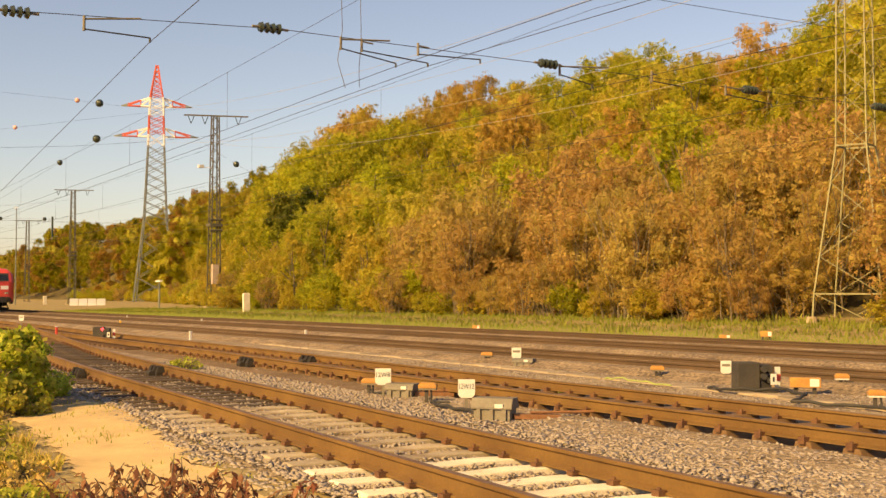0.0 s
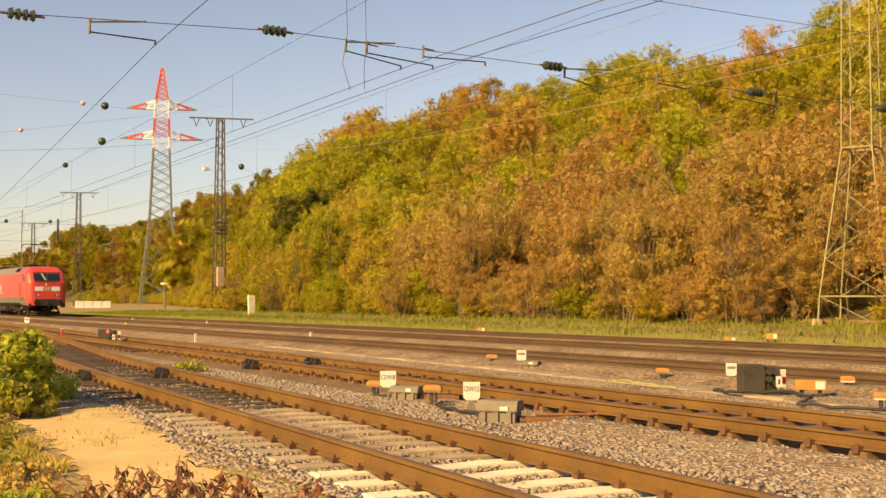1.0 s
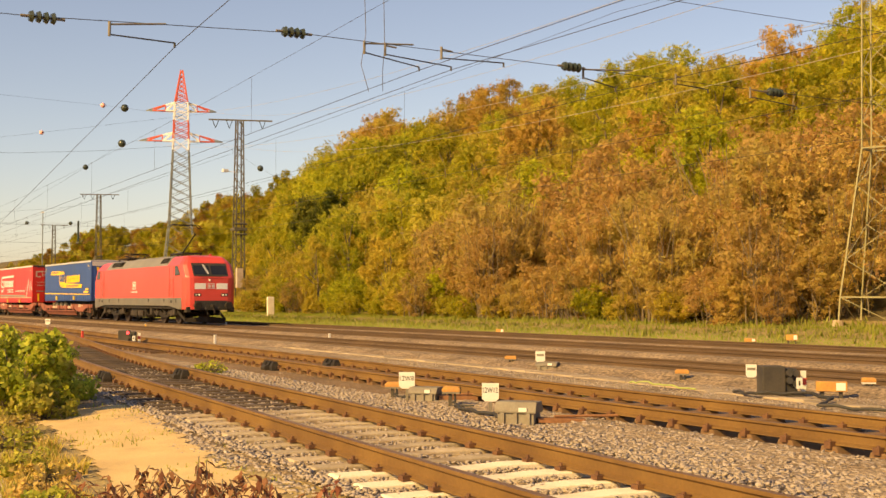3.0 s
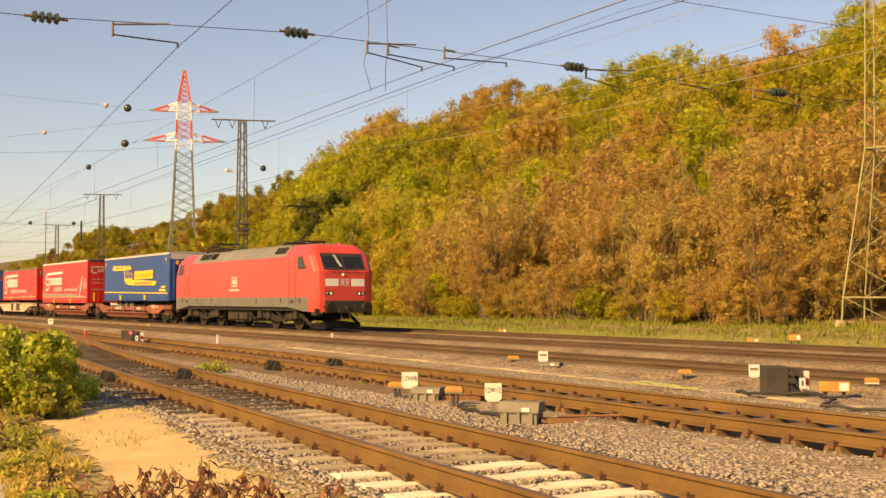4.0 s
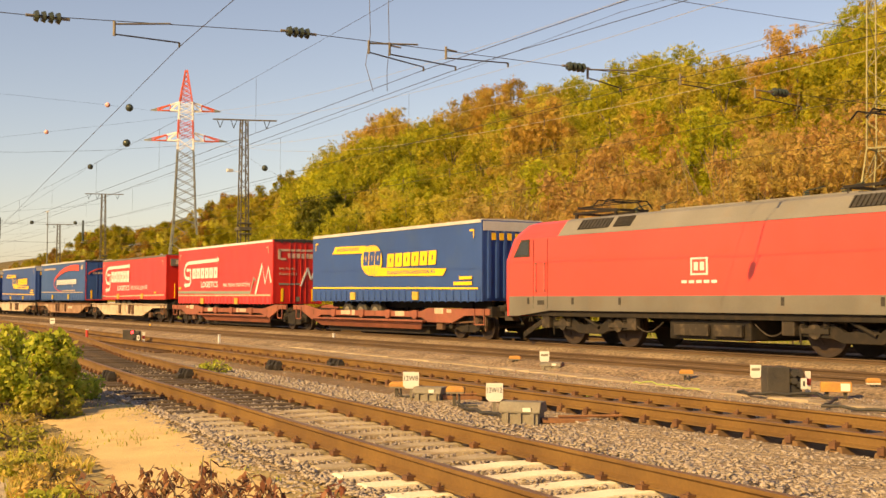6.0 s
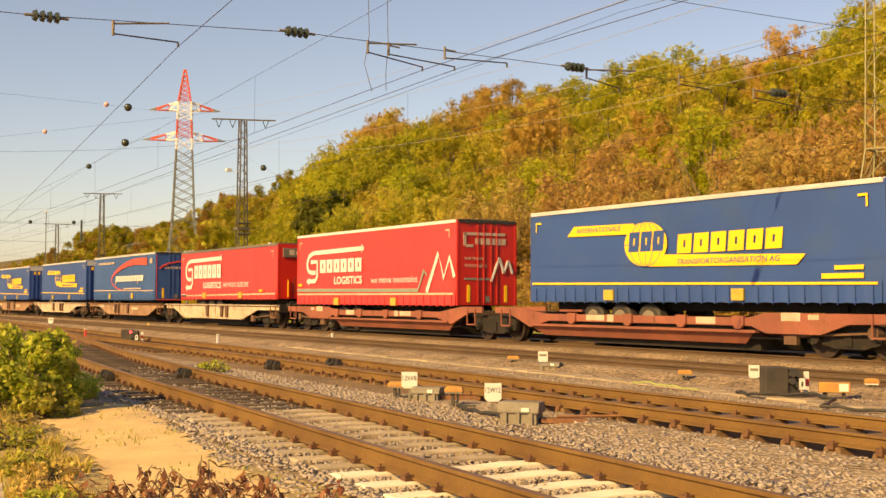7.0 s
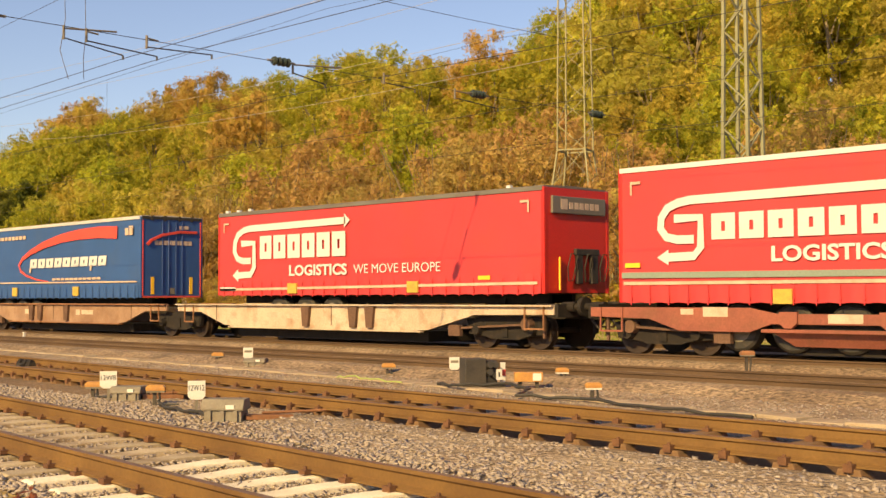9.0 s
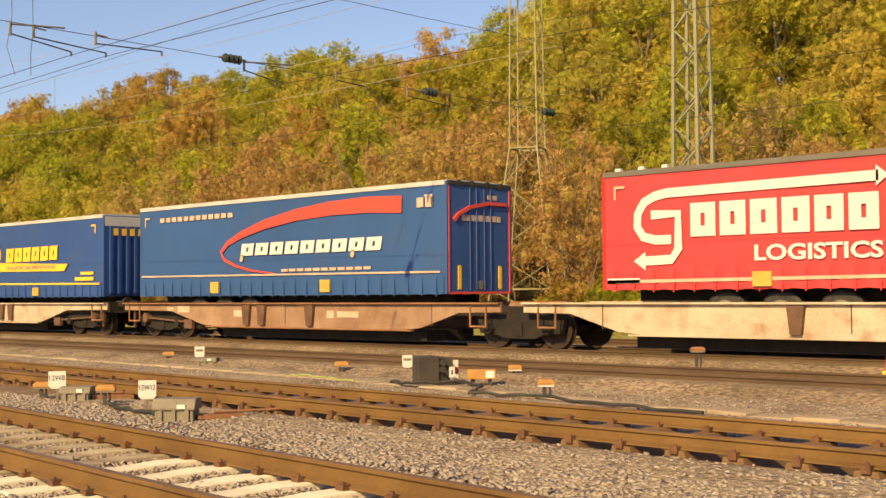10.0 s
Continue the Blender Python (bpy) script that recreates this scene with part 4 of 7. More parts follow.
def loco_bogie(t, x):
    f = Shape()
    for y in (-1.13, 1.13):
        prof = [(-1.95, 0.72), (-1.9, 0.5), (-0.85, 0.46), (-0.55, 0.36), (0.55, 0.36), (0.85, 0.46), (1.9, 0.5), (1.95, 0.72), (0.8, 0.8), (0.5, 0.62), (-0.5, 0.62), (-0.8, 0.8)]
        f.prism([(x + a, b) for a, b in prof], y - 0.07, y + 0.07, "y")
    f.box(x - 0.35, x + 0.35, -1.05, 1.05, 0.4, 0.7)
    part("bogie_frame", f, M_UNDER, t, "dusty dark bogie frame", bevel=0.015)
    for sx in (-1.325, 1.325):
        wheelset(t, x + sx, 0.625)
        for y in (-1.2, 1.2):
            b = Shape()
            b.cone((x + sx, y - 0.05, 0.625), (x + sx, y + 0.05, 0.625), 0.2, 0.17, 12)
            b.box(x + sx - 0.42, x + sx + 0.42, y - 0.06, y + 0.06, 0.56, 0.7)
            part("axle_box", b, M_UNDER2, t, "dusty grey axle box", bevel=0.012)
            for k in (-0.34, 0.34):
                sp = Shape()
                for i in range(5):
                    sp.cone((x + sx + k, y, 0.7 + i * 0.055), (x + sx + k, y, 0.735 + i * 0.055), 0.1, 0.1, 10)
                part("spring", sp, M_UNDER, t)
    for y in (-1.24, 1.24):
        d = Shape()
        d.bar((x - 0.35, y, 0.9), (x + 0.45, y, 0.55), 0.1, n=8)
        part("damper", d, M_UNDER, t)
        d = Shape()
        d.bar((x - 1.75, y, 0.85), (x - 1.75, y, 0.3), 0.05, n=6)
        part("sand_pipe", d, M_UNDER, t)
        sb = Shape()
        for k in (-2.05, 2.05):
            sb.box(x + k - 0.2, x + k + 0.2, y - 0.12, y + 0.06, 0.5, 0.95)
        part("sand_box", sb, M_UNDER2, t, "dusty grey sand box", bevel=0.03)


def pantograph(t, x, up):
    p = thing_part("pantograph", t)
    s = Shape()
    for y in (-0.55, 0.55):
        s.bar((x - 1.1, y, 4.02), (x + 1.1, y, 4.02), 0.07)
        for k in (-0.95, 0.95):
            s.cone((x + k, y, 3.8), (x + k, y, 4.0), 0.07, 0.05, 8)
    s.bar((x - 1.1, -0.55, 4.02), (x - 1.1, 0.55, 4.02), 0.07)
    s.bar((x + 1.1, -0.55, 4.02), (x + 1.1, 0.55, 4.02), 0.07)
    part("base_frame", s, M_UNDER, p, "dark base frame")
    a = Shape()
    if up:
        knee, head = (x + 1.6, 0, 5.1), (x - 0.3, 0, 5.72)
    else:
        knee, head = (x - 1.6, 0, 4.25), (x + 0.6, 0, 4.34)
    a.bar((x - (0.6 if up else -0.7), 0, 4.06), knee, 0.08, n=8)
    a.bar(knee, (head[0], -0.25, head[2] - 0.05), 0.028, n=8)
    a.bar(knee, (head[0], 0.25, head[2] - 0.05), 0.028, n=8)
    a.bar((head[0], -0.3, head[2] - 0.05), (head[0], 0.3, head[2] - 0.05), 0.05, n=8)
    part("arm", a, M_UNDER, p)
    h = Shape()
    for k in (-0.22, 0.22):
        pts = [(head[0] + k, -0.98, head[2] - 0.22), (head[0] + k, -0.75, head[2]), (head[0] + k, 0.75, head[2]), (head[0] + k, 0.98, head[2] - 0.22)]
        for q, r in zip(pts, pts[1:]):
            h.bar(q, r, 0.032)
    for y in (-0.5, 0.5):
        h.bar((head[0] - 0.22, y, head[2] - 0.03), (head[0] + 0.22, y, head[2] - 0.03), 0.04)
    part("collector_head", h, M_UNDER, p)


def thing_part(name, parent):
    """An empty part that gathers sub-parts."""
    ob = new(name)
    ob.parent = parent
    ob.empty_display_size = 0.1
    return ob


def loco():
    t = thing("locomotive", "red electric locomotive with grey lower band and grey roof", "locomotive")
    R = -19.58
    xs = ((1.05, -0.49, 1.49, 0.95), (1.4, -0.48, 1.5, 0.96), (2.58, -0.5, 1.5, 0.99), (2.68, -0.54, 1.5, 1.0), (3.28, -0.92, 1.49, 1.02), (3.46, -1.04, 1.36, 0.98), (3.72, -1.35, 1.14, 0.88), (3.8, -1.6, 0.98, 0.8), (3.85, -2.2, 0.5, 0.4))
    s = Shape().loft([plan_ring(x, R - x, w, wf, 0.5 if z < 3.5 else 0.45, z) for z, x, w, wf in xs])
    part("body", s, M_RED, t, "glossy red body shell", bevel=0.03)
    for e in (1, -1):
        k = Shape()
        k.prism([(a if e > 0 else R - a, b) for a, b in ((-0.5, -0.95), (-0.5, 0.95), (-0.55, 1.17), (-0.69, 1.37), (-1.0, 1.48), (-1.3, 1.48), (-1.3, -1.48), (-1.0, -1.48), (-0.69, -1.37), (-0.55, -1.17))], 0.84, 1.06, "z")
        part("skirt", k, M_RED, t, "red corner skirt")
    g = Shape()
    prof = [(-1.0, 0.85), (-1.0, 1.47), (R + 1.0, 1.47), (R + 1.0, 0.85), (R + 1.5, 0.85), (R + 3.2, 1.03), (-3.2, 1.03), (-1.5, 0.85)]
    for y in (-1.5, 1.5):
        o = -1 if y < 0 else 1
        b = Shape()
        b.prism(prof, min(y - o * 0.05, y + o * 0.006), max(y - o * 0.05, y + o * 0.006), "y")
        part("grey_band", b, M_LGREY, t, "dusty grey lower band")
    # underside cover between the bogies
    g.box(R + 1.2, -1.2, -1.4, 1.4, 0.86, 1.02)
    part("underframe", g, M_UNDER, t)
    # grey roof between the cabs
    r = Shape()
    rp = [(-1.505, 3.285), (-1.37, 3.47), (-1.15, 3.735), (-0.98, 3.815), (-0.5, 3.865), (0.5, 3.865), (0.98, 3.815), (1.15, 3.735), (1.37, 3.47), (1.505, 3.285)]
    r.prism(rp, -15.95, -3.5, "x")
    part("roof", r, M_ROOFGREY, t, "dusty grey roof hood")
    for a, b in ((-15.08, -13.65), (-13.4, -12.66), (-4.98, -3.75)):
        for o in (-1, 1):
            v = Shape()
            v.add([(a, o * 1.40, 3.44), (b, o * 1.40, 3.44), (b, o * 1.175, 3.72), (a, o * 1.175, 3.72), (a, o * 1.43, 3.45), (b, o * 1.43, 3.45), (b, o * 1.205, 3.735), (a, o * 1.205, 3.735)],
                  [(0, 1, 2, 3), (4, 5, 6, 7), (0, 1, 5, 4), (1, 2, 6, 5), (2, 3, 7, 6), (3, 0, 4, 7)])
            grille = part("roof_grille", v, M_BLACK, t, "black roof grille")
            fr = Shape()
            for k in range(9):
                x = a + (b - a) * (k + 0.5) / 9
                fr.bar((x, o * 1.435, 3.455), (x, o * 1.21, 3.735), 0.02)
            tagged(part("grille_slats", fr, M_UNDER, grille), kind="stuff")
    for x0, x1 in ((-12.3, -9.0), (-8.8, -5.4)):
        h = Shape()
        h.box(x0, x1, -0.6, 0.6, 3.84, 3.9)
        part("roof_hatch", h, M_ROOFGREY, t, bevel=0.02)
    ins = Shape()
    for x in (-14.2, -13.0, -6.4, -7.6):
        for i in range(4):
            ins.cone((x, 0.1, 3.86 + i * 0.06), (x, 0.1, 3.9 + i * 0.06), 0.09, 0.06, 10)
        ins.bar((x, 0.1, 4.1), (x + 0.6, 0.1, 4.16), 0.03, n=6)
    part("roof_insulators", ins, M_INSUL, t, "dark roof insulators")
    pantograph(t, -4.75, True)
    pantograph(t, -15.3, False)
    horn = Shape()
    horn.cone((-2.3, 0.5, 3.88), (-1.95, 0.5, 3.88), 0.03, 0.055, 8)
    part("horn", horn, M_RED, t)
    # front (and rear) ends
    for e in (1, -1):
        def X(x):
            return x if e > 0 else R - x

        def face(pts, d):
            """A plate on the sloping windscreen plane, d proud of it."""
            k = math.hypot(0.36, 0.6)
            return [(X(-0.54 - 0.38 * (z - 2.68) / 0.6 + d * 0.6 / k), y, z + d * 0.36 / k) for y, z in pts]
        fr = Shape()
        a, b = face([(-0.99, 2.66), (0.99, 2.66), (1.01, 3.38), (-1.01, 3.38)], 0.0), face([(-0.99, 2.66), (0.99, 2.66), (1.01, 3.38), (-1.01, 3.38)], 0.012)
        fr.add(a + b, [(0, 1, 2, 3), (4, 5, 6, 7), (0, 1, 5, 4), (1, 2, 6, 5), (2, 3, 7, 6), (3, 0, 4, 7)])
        ws = part("windscreen", fr, M_BLACK, t, "black windscreen surround")
        for s0, s1 in ((-0.93, -0.05), (0.05, 0.93)):
            gl = Shape()
            gl.add(face([(s0, 2.74), (s1, 2.74), (s1, 3.24), (s0, 3.24)], 0.018), [(0, 1, 2, 3)])
            part("pane", gl, M_GLASS, ws)
        # pale slanted strip paints a pillar's reflection onto the glass
        vis = Shape()
        vis.add(face([(-0.2, 2.78), (-0.08, 2.78), (-0.3, 3.3), (-0.42, 3.3)], 0.03), [(0, 1, 2, 3)])
        part("wiper_screen", vis, M_PALE, ws, "pale strip painted as a pillar's reflection")
        wp = Shape()
        p = face([(-0.75, 2.62), (0.6, 2.62)], 0.05)
        wp.bar(p[0], p[1], 0.025)
        part("wiper", wp, M_BLACK, ws)
        for y0, y1 in ((-0.94, -0.3), (0.3, 0.94)):
            w = Shape()
            w.box(min(X(-0.5), X(-0.485)), max(X(-0.5), X(-0.485)), y0, y1, 1.95, 2.27)
            part("white_panel", w, M_PYWHITE, t, "white front panel", bevel=0.004)
        em = Shape()
        em.box(min(X(-0.5), X(-0.484)), max(X(-0.5), X(-0.484)), -0.2, 0.2, 1.98, 2.26)
        pl_ = part("emblem", em, M_WHITE, t, "white framed red emblem")
        em = Shape()
        em.box(min(X(-0.5), X(-0.481)), max(X(-0.5), X(-0.481)), -0.165, 0.165, 2.015, 2.225)
        em2 = part("emblem_field", em, M_RED, pl_)
        em = Shape()
        for k in (-0.085, 0.085):
            em.box(min(X(-0.5), X(-0.478)), max(X(-0.5), X(-0.478)), k - 0.05, k + 0.05, 2.05, 2.19)
        tagged(part("emblem_shape", em, M_WHITE, pl_), kind="stuff")
        nm = Shape()
        for k, wd in ((-0.3, 0.1), (0.0, 0.12), (0.2, 0.07)):
            nm.box(min(X(-0.5), X(-0.486)), max(X(-0.5), X(-0.486)), k - wd, k + wd, 1.58, 1.68)
        tagged(part("number_bars", nm, M_PATCH, t), kind="stuff")
        for y in (-0.77, 0.77):
            lb = Shape()
            lb.box(min(X(-0.52), X(-0.475)), max(X(-0.52), X(-0.475)), y - 0.2, y + 0.2, 1.55, 1.72)
            hl = part("headlight", lb, M_BLACK, t, "dark headlight unit", bevel=0.02)
            for k in (-0.09, 0.09):
                ln = Shape()
                ln.cone((X(-0.478), y + k, 1.635), (X(-0.462), y + k, 1.635), 0.05, 0.045, 14)
                part("lens", ln, M_LAMP if (k > 0) == (y < 0) else M_PALE, hl, "lit lamp lens" if (k > 0) == (y < 0) else "")
        tl = Shape()
        tl.cone((X(-0.52), -0.1, 2.45), (X(-0.46), -0.1, 2.45), 0.055, 0.05, 14)
        part("upper_lamp", tl, M_LAMP, t, "lit upper headlight")
        bb = Shape()
        bb.box(min(X(-0.75), X(-0.455)), max(X(-0.75), X(-0.455)), -0.94, 0.94, 0.8, 1.32)
        part("buffer_beam", bb, M_BLACK, t, "black buffer beam", bevel=0.02)
        buffers(t, X(0.0), e)
        for y in (-1.25, 1.25):
            sk = Shape()
            sk.box(min(X(-1.0), X(-0.55)), max(X(-1.0), X(-0.55)), y - 0.12, y + 0.12, 0.68, 0.98)
            part("corner_step", sk, M_UNDER2, t, "dusty grey corner step", bevel=0.02)
        pw = Shape()
        for y in (-1, 1):
            pw.add([(X(-1.0), 0.0, 0.14), (X(-1.35), y * 1.15, 0.14), (X(-1.35), y * 1.15, 0.34), (X(-1.05), 0.0, 0.46), (X(-1.05), 0.0, 0.14), (X(-1.4), y * 1.15, 0.14), (X(-1.4), y * 1.15, 0.34), (X(-1.1), 0.0, 0.46)],
                   [(0, 1, 2, 3), (4, 5, 6, 7), (0, 1, 5, 4), (1, 2, 6, 5), (2, 3, 7, 6), (3, 0, 4, 7)])
            pw.bar((X(-1.35), y * 1.16, 0.24), (X(-2.5), y * 1.2, 0.72), 0.05, 0.16)
        part("snow_plough", pw, M_UNDER, t, "dusty dark snow plough")
        # cab side windows and doors on both sides
        for y in (-1.5, 1.5):
            o = -1 if y < 0 else 1
            q = Shape()
            q.prism([(X(-2.14), 2.7), (X(-1.24), 2.7), (X(-1.7), 3.25), (X(-2.14), 3.25)], min(y - o * 0.02, y + o * 0.008), max(y - o * 0.02, y + o * 0.008), "y")
            cw = part("cab_window", q, M_BLACK, t, "black framed cab side window")
            q = Shape()
            q.prism([(X(-2.06), 2.76), (X(-1.4), 2.76), (X(-1.74), 3.18), (X(-2.06), 3.18)], min(y, y + o * 0.012), max(y, y + o * 0.012), "y")
            part("pane", q, M_GLASS, cw)
            dl = Shape()
            for x in (-2.35, -3.1):
                dl.box(X(x) - 0.008, X(x) + 0.008, min(y, y + o * 0.009), max(y, y + o * 0.009), 1.1, 3.22)
            part("door_seam", dl, M_BLACK, t)
            hd = Shape()
            for x in (-2.52, -3.0):
                hd.bar((X(x), y + o * 0.06, 1.6), (X(x), y + o * 0.06, 2.5), 0.03, n=6)
                for z in (1.62, 2.48):
                    hd.bar((X(x), y, z), (X(x), y + o * 0.06, z), 0.03, n=6)
            part("grab_rail", hd, M_LGREY, t, "grey grab rails")
            ho = Shape()
            ho.box(X(-2.75) - 0.18, X(-2.75) + 0.18, min(y, y + o * 0.009), max(y, y + o * 0.009), 1.2, 1.34)
            part("step_recess", ho, M_BLACK, t)
    # side emblem, number bars, jacking marks
    for y in (-1.5, 1.5):
        o = -1 if y < 0 else 1
        for z0, z1, x0, x1, d, mm, nm in ((2.0, 2.46, -10.1, -9.45, 0.006, M_WHITE, "emblem"), (2.05, 2.41, -10.03, -9.52, 0.008, M_RED, "emblem_field")):
            q = Shape()
            q.box(x0, x1, min(y, y + o * d), max(y, y + o * d), z0, z1)
            part(nm, q, mm, t)
        q = Shape()
        for x0, x1 in ((-9.97, -9.81), (-9.74, -9.58)):
            q.box(x0, x1, min(y, y + o * 0.01), max(y, y + o * 0.01), 2.12, 2.34)
        for k in range(5):
            q.box(-10.44 + k * 0.28, -10.24 + k * 0.28, min(y, y + o * 0.01), max(y, y + o * 0.01), 1.79, 1.87)
        tagged(part("emblem_shape", q, M_WHITE, t), kind="stuff")
        q = Shape()
        for x in (-13.0, -6.9, -4.0, -1.9, -17.5, -15.2):
            q.box(x - 0.05, x + 0.05, min(y, y + o * 0.02), max(y, y + o * 0.02), 1.22, 1.42)
        tagged(part("jacking_sockets", q, M_BLACK, t), kind="stuff")
    tk = Shape()
    tk.box(-11.2, -8.2, -1.25, 1.25, 0.32, 0.86)
    part("transformer_tank", tk, M_UNDER, t, "dusty transformer tank", bevel=0.05)
    for x0, x1 in ((-10.9, -9.6), (-9.4, -8.4)):
        bx = Shape()
        bx.box(x0, x1, -1.38, -1.26, 0.42, 0.72)
        part("equipment_box", bx, M_UNDER2, t, "dusty grey equipment box", bevel=0.02)
    for x in (-4.84, R + 4.84):
        loco_bogie(t, x)
    pp = Shape()
    for x0, x1 in ((-8.0, -6.9), (-12.7, -11.4)):
        pts = [(x0 + (x1 - x0) * i / 6, -1.3, 0.75 - 0.28 * math.sin(math.pi * i / 6)) for i in range(7)]
        for a, b in zip(pts, pts[1:]):
            pp.bar(a, b, 0.04, n=6)
    part("cable_loops", pp, M_UNDER2, t)
    MOVERS.append((t, 72.75))


M_LAMP = bpy.data.materials.new("lit_lamp")
M_LAMP.use_nodes = True
M_LAMP.node_tree.nodes["Principled BSDF"].inputs["Base Color"].default_value = (0.35, 0.3, 0.2, 1)
M_LAMP.node_tree.nodes["Principled BSDF"].inputs["Emission Color"].default_value = (1.0, 0.85, 0.5, 1)
M_LAMP.node_tree.nodes["Principled BSDF"].inputs["Emission Strength"].default_value = 0.6
loco()
# ---- wagons and trailers ----
pocket_wagon(53.3, M_WAGRED, M_WAGRED, "faded red articulated pocket wagon carrying two trailers", 0.28)
pocket_wagon(19.2, M_WAGCREAM, M_WAGRUST, "cream and rust articulated pocket wagon with two trailers", 0.4)
pocket_wagon(-14.9, M_WAGCREAM, M_WAGRUST, "rusty cream articulated pocket wagon with blue trailers", 0.4)

FACE = -1.292     # where print lies on the side that faces the yard


def block_word(t, n, x0, x1, z0, z1, material, lean=0.0, y=FACE, rise=0.0, thick=0.26):
    """A brand's word as a row of plain hollow blocks in its colour."""
    s = Shape()
    w = (x1 - x0) / n
    h = z1 - z0
    for i in range(n):
        a, b = x0 + i * w + w * 0.07, x0 + (i + 1) * w - w * 0.07
        th, tv = (b - a) * thick, h * thick * 0.75

        def P(x, z):
            return (x + lean * (z - z0), y, z + rise * (x - x0))
        o = [P(a, z0), P(b, z0), P(b, z1), P(a, z1)]
        q = [P(a + th, z0 + tv), P(b - th, z0 + tv), P(b - th, z1 - tv), P(a + th, z1 - tv)]
        s.add(o + q, [(0, 1, 5, 4), (1, 2, 6, 5), (2, 3, 7, 6), (3, 0, 4, 7)])
    return tagged(part("brand_print", s, material, t, "bold printed brand word", fix=False), kind="stuff")


def text(t, body, x0, x1, z0, cap, material, shear=0.0, y=FACE, bold=0.0):
    return writing(body, cap / 0.70, pose(x0, y, z0, 90, 0, 0), material, t, shear=shear, width=x1 - x0, bold=bold, depth=0.002)


def plate(t, name, pts, material, y=FACE, label=""):
    s = Shape()
    poly(s, pts, y)
    return part(name, s, material, t, label, fix=False)


def tabs(t, xs, z, w=0.42, h=0.3):
    for x in xs:
        s = Shape()
        s.box(x - w / 2, x + w / 2, -1.33, -1.27, z - h / 2, z + h / 2)
        part("grapple_pad", s, M_PAD, t, "yellow lifting pad", bevel=0.008)


def corner_marks(t, z1, material, L=13.6):
    s = Shape()
    for x, o in ((-L + 0.35, 1), (-0.45, -1)):
        s.add([(x, FACE, z1 - 0.32), (x + o * 0.28, FACE, z1 - 0.32), (x + o * 0.28, FACE, z1 - 0.38), (x + o * 0.05, FACE, z1 - 0.38), (x + o * 0.05, FACE, z1 - 0.62), (x, FACE, z1 - 0.62)], [(0, 1, 2, 3, 4, 5)])
    tagged(part("corner_mark", s, material, t, fix=False), kind="stuff")


def line_print(t, z, h, material, z2=None, name="stripe", x0=-13.45, x1=-0.2):
    z2 = z if z2 is None else z2
    plate(t, name, [(x0, z - h / 2), (x1, z2 - h / 2), (x1, z2 + h / 2), (x0, z + h / 2)], material)


def end_details(t, z0, z1, lockmat, plain=False):
    """Doors on the leading end: bars, hinges, yellow reflectors."""
    if plain:
        return
    for y in (-0.78, 0.78):
        s = Shape()
        s.box(-0.012, 0.006, y - 0.06, y + 0.06, z0 + 0.12, z0 + 0.72)
        part("reflector", s, M_YELLOW, t, "yellow reflector strip")
    for y in (-0.4, -0.15, 0.15, 0.4):
        b = Shape()
        b.bar((0.015, y, z0 + 0.1), (0.015, y, z1 - 0.15), 0.03, n=6)
        part("lock_bar", b, lockmat, t)
    s = Shape()
    s.box(-0.012, 0.012, -0.08, 0.1, z0 + 0.12, z0 + 0.34)
    part("plate", s, M_BOX, t, "grey plate")
    s = Shape()
    s.box(-0.03, 0.02, -1.2, 1.2, z1 - 0.1, z1)
    for y in (-0.8, -0.3, 0.3, 0.8):
        s.box(-0.02, 0.03, y - 0.05, y + 0.05, z1 - 0.14, z1 + 0.03)
    part("door_header", s, M_BLACK, t, "black door header")


def s_emblem(t, x0, z1, tip, material, k=1.0):
    """White arrow emblem: a long arrow above, a loop below, an arrow back."""
    s = Shape()
    w = 0.2 * (0.5 + 0.5 * k)
    zt = z1 - w / 2 - 0.05
    cx = x0 + 0.55
    top = [(tip - 0.2, zt + 0.04), (cx + 0.3, zt - 0.01 * k), (cx, zt - 0.06 * k), (x0 + 0.28, zt - 0.18 * k), (x0 + 0.12, zt - 0.42 * k), (x0 + 0.1, zt - 0.7 * k), (x0 + 0.25, zt - 0.92 * k), (x0 + 0.55, zt - 1.0 * k), (x0 + 0.95, zt - 1.0 * k)]
    band(s, top, w, FACE)
    mid = [(x0 + 0.45, zt - 0.46 * k), (x0 + 1.12, zt - 0.46 * k), (x0 + 1.12, zt - 1.2 * k), (x0 + 0.95, zt - 1.42 * k), (x0 + 0.28, zt - 1.44 * k)]
    band(s, mid, w, FACE - 0.001)
    s.add([(tip - 0.25, FACE, zt + 0.24), (tip, FACE, zt + 0.04), (tip - 0.25, FACE, zt - 0.16 * k)], [(0, 1, 2)])
    s.add([(x0 + 0.3, FACE, zt - 1.24 * k), (x0, FACE, zt - 1.44 * k), (x0 + 0.3, FACE, zt - 1.64 * k)], [(0, 1, 2)])
    return part("emblem", s, material, t, "white looped arrow emblem", fix=False)


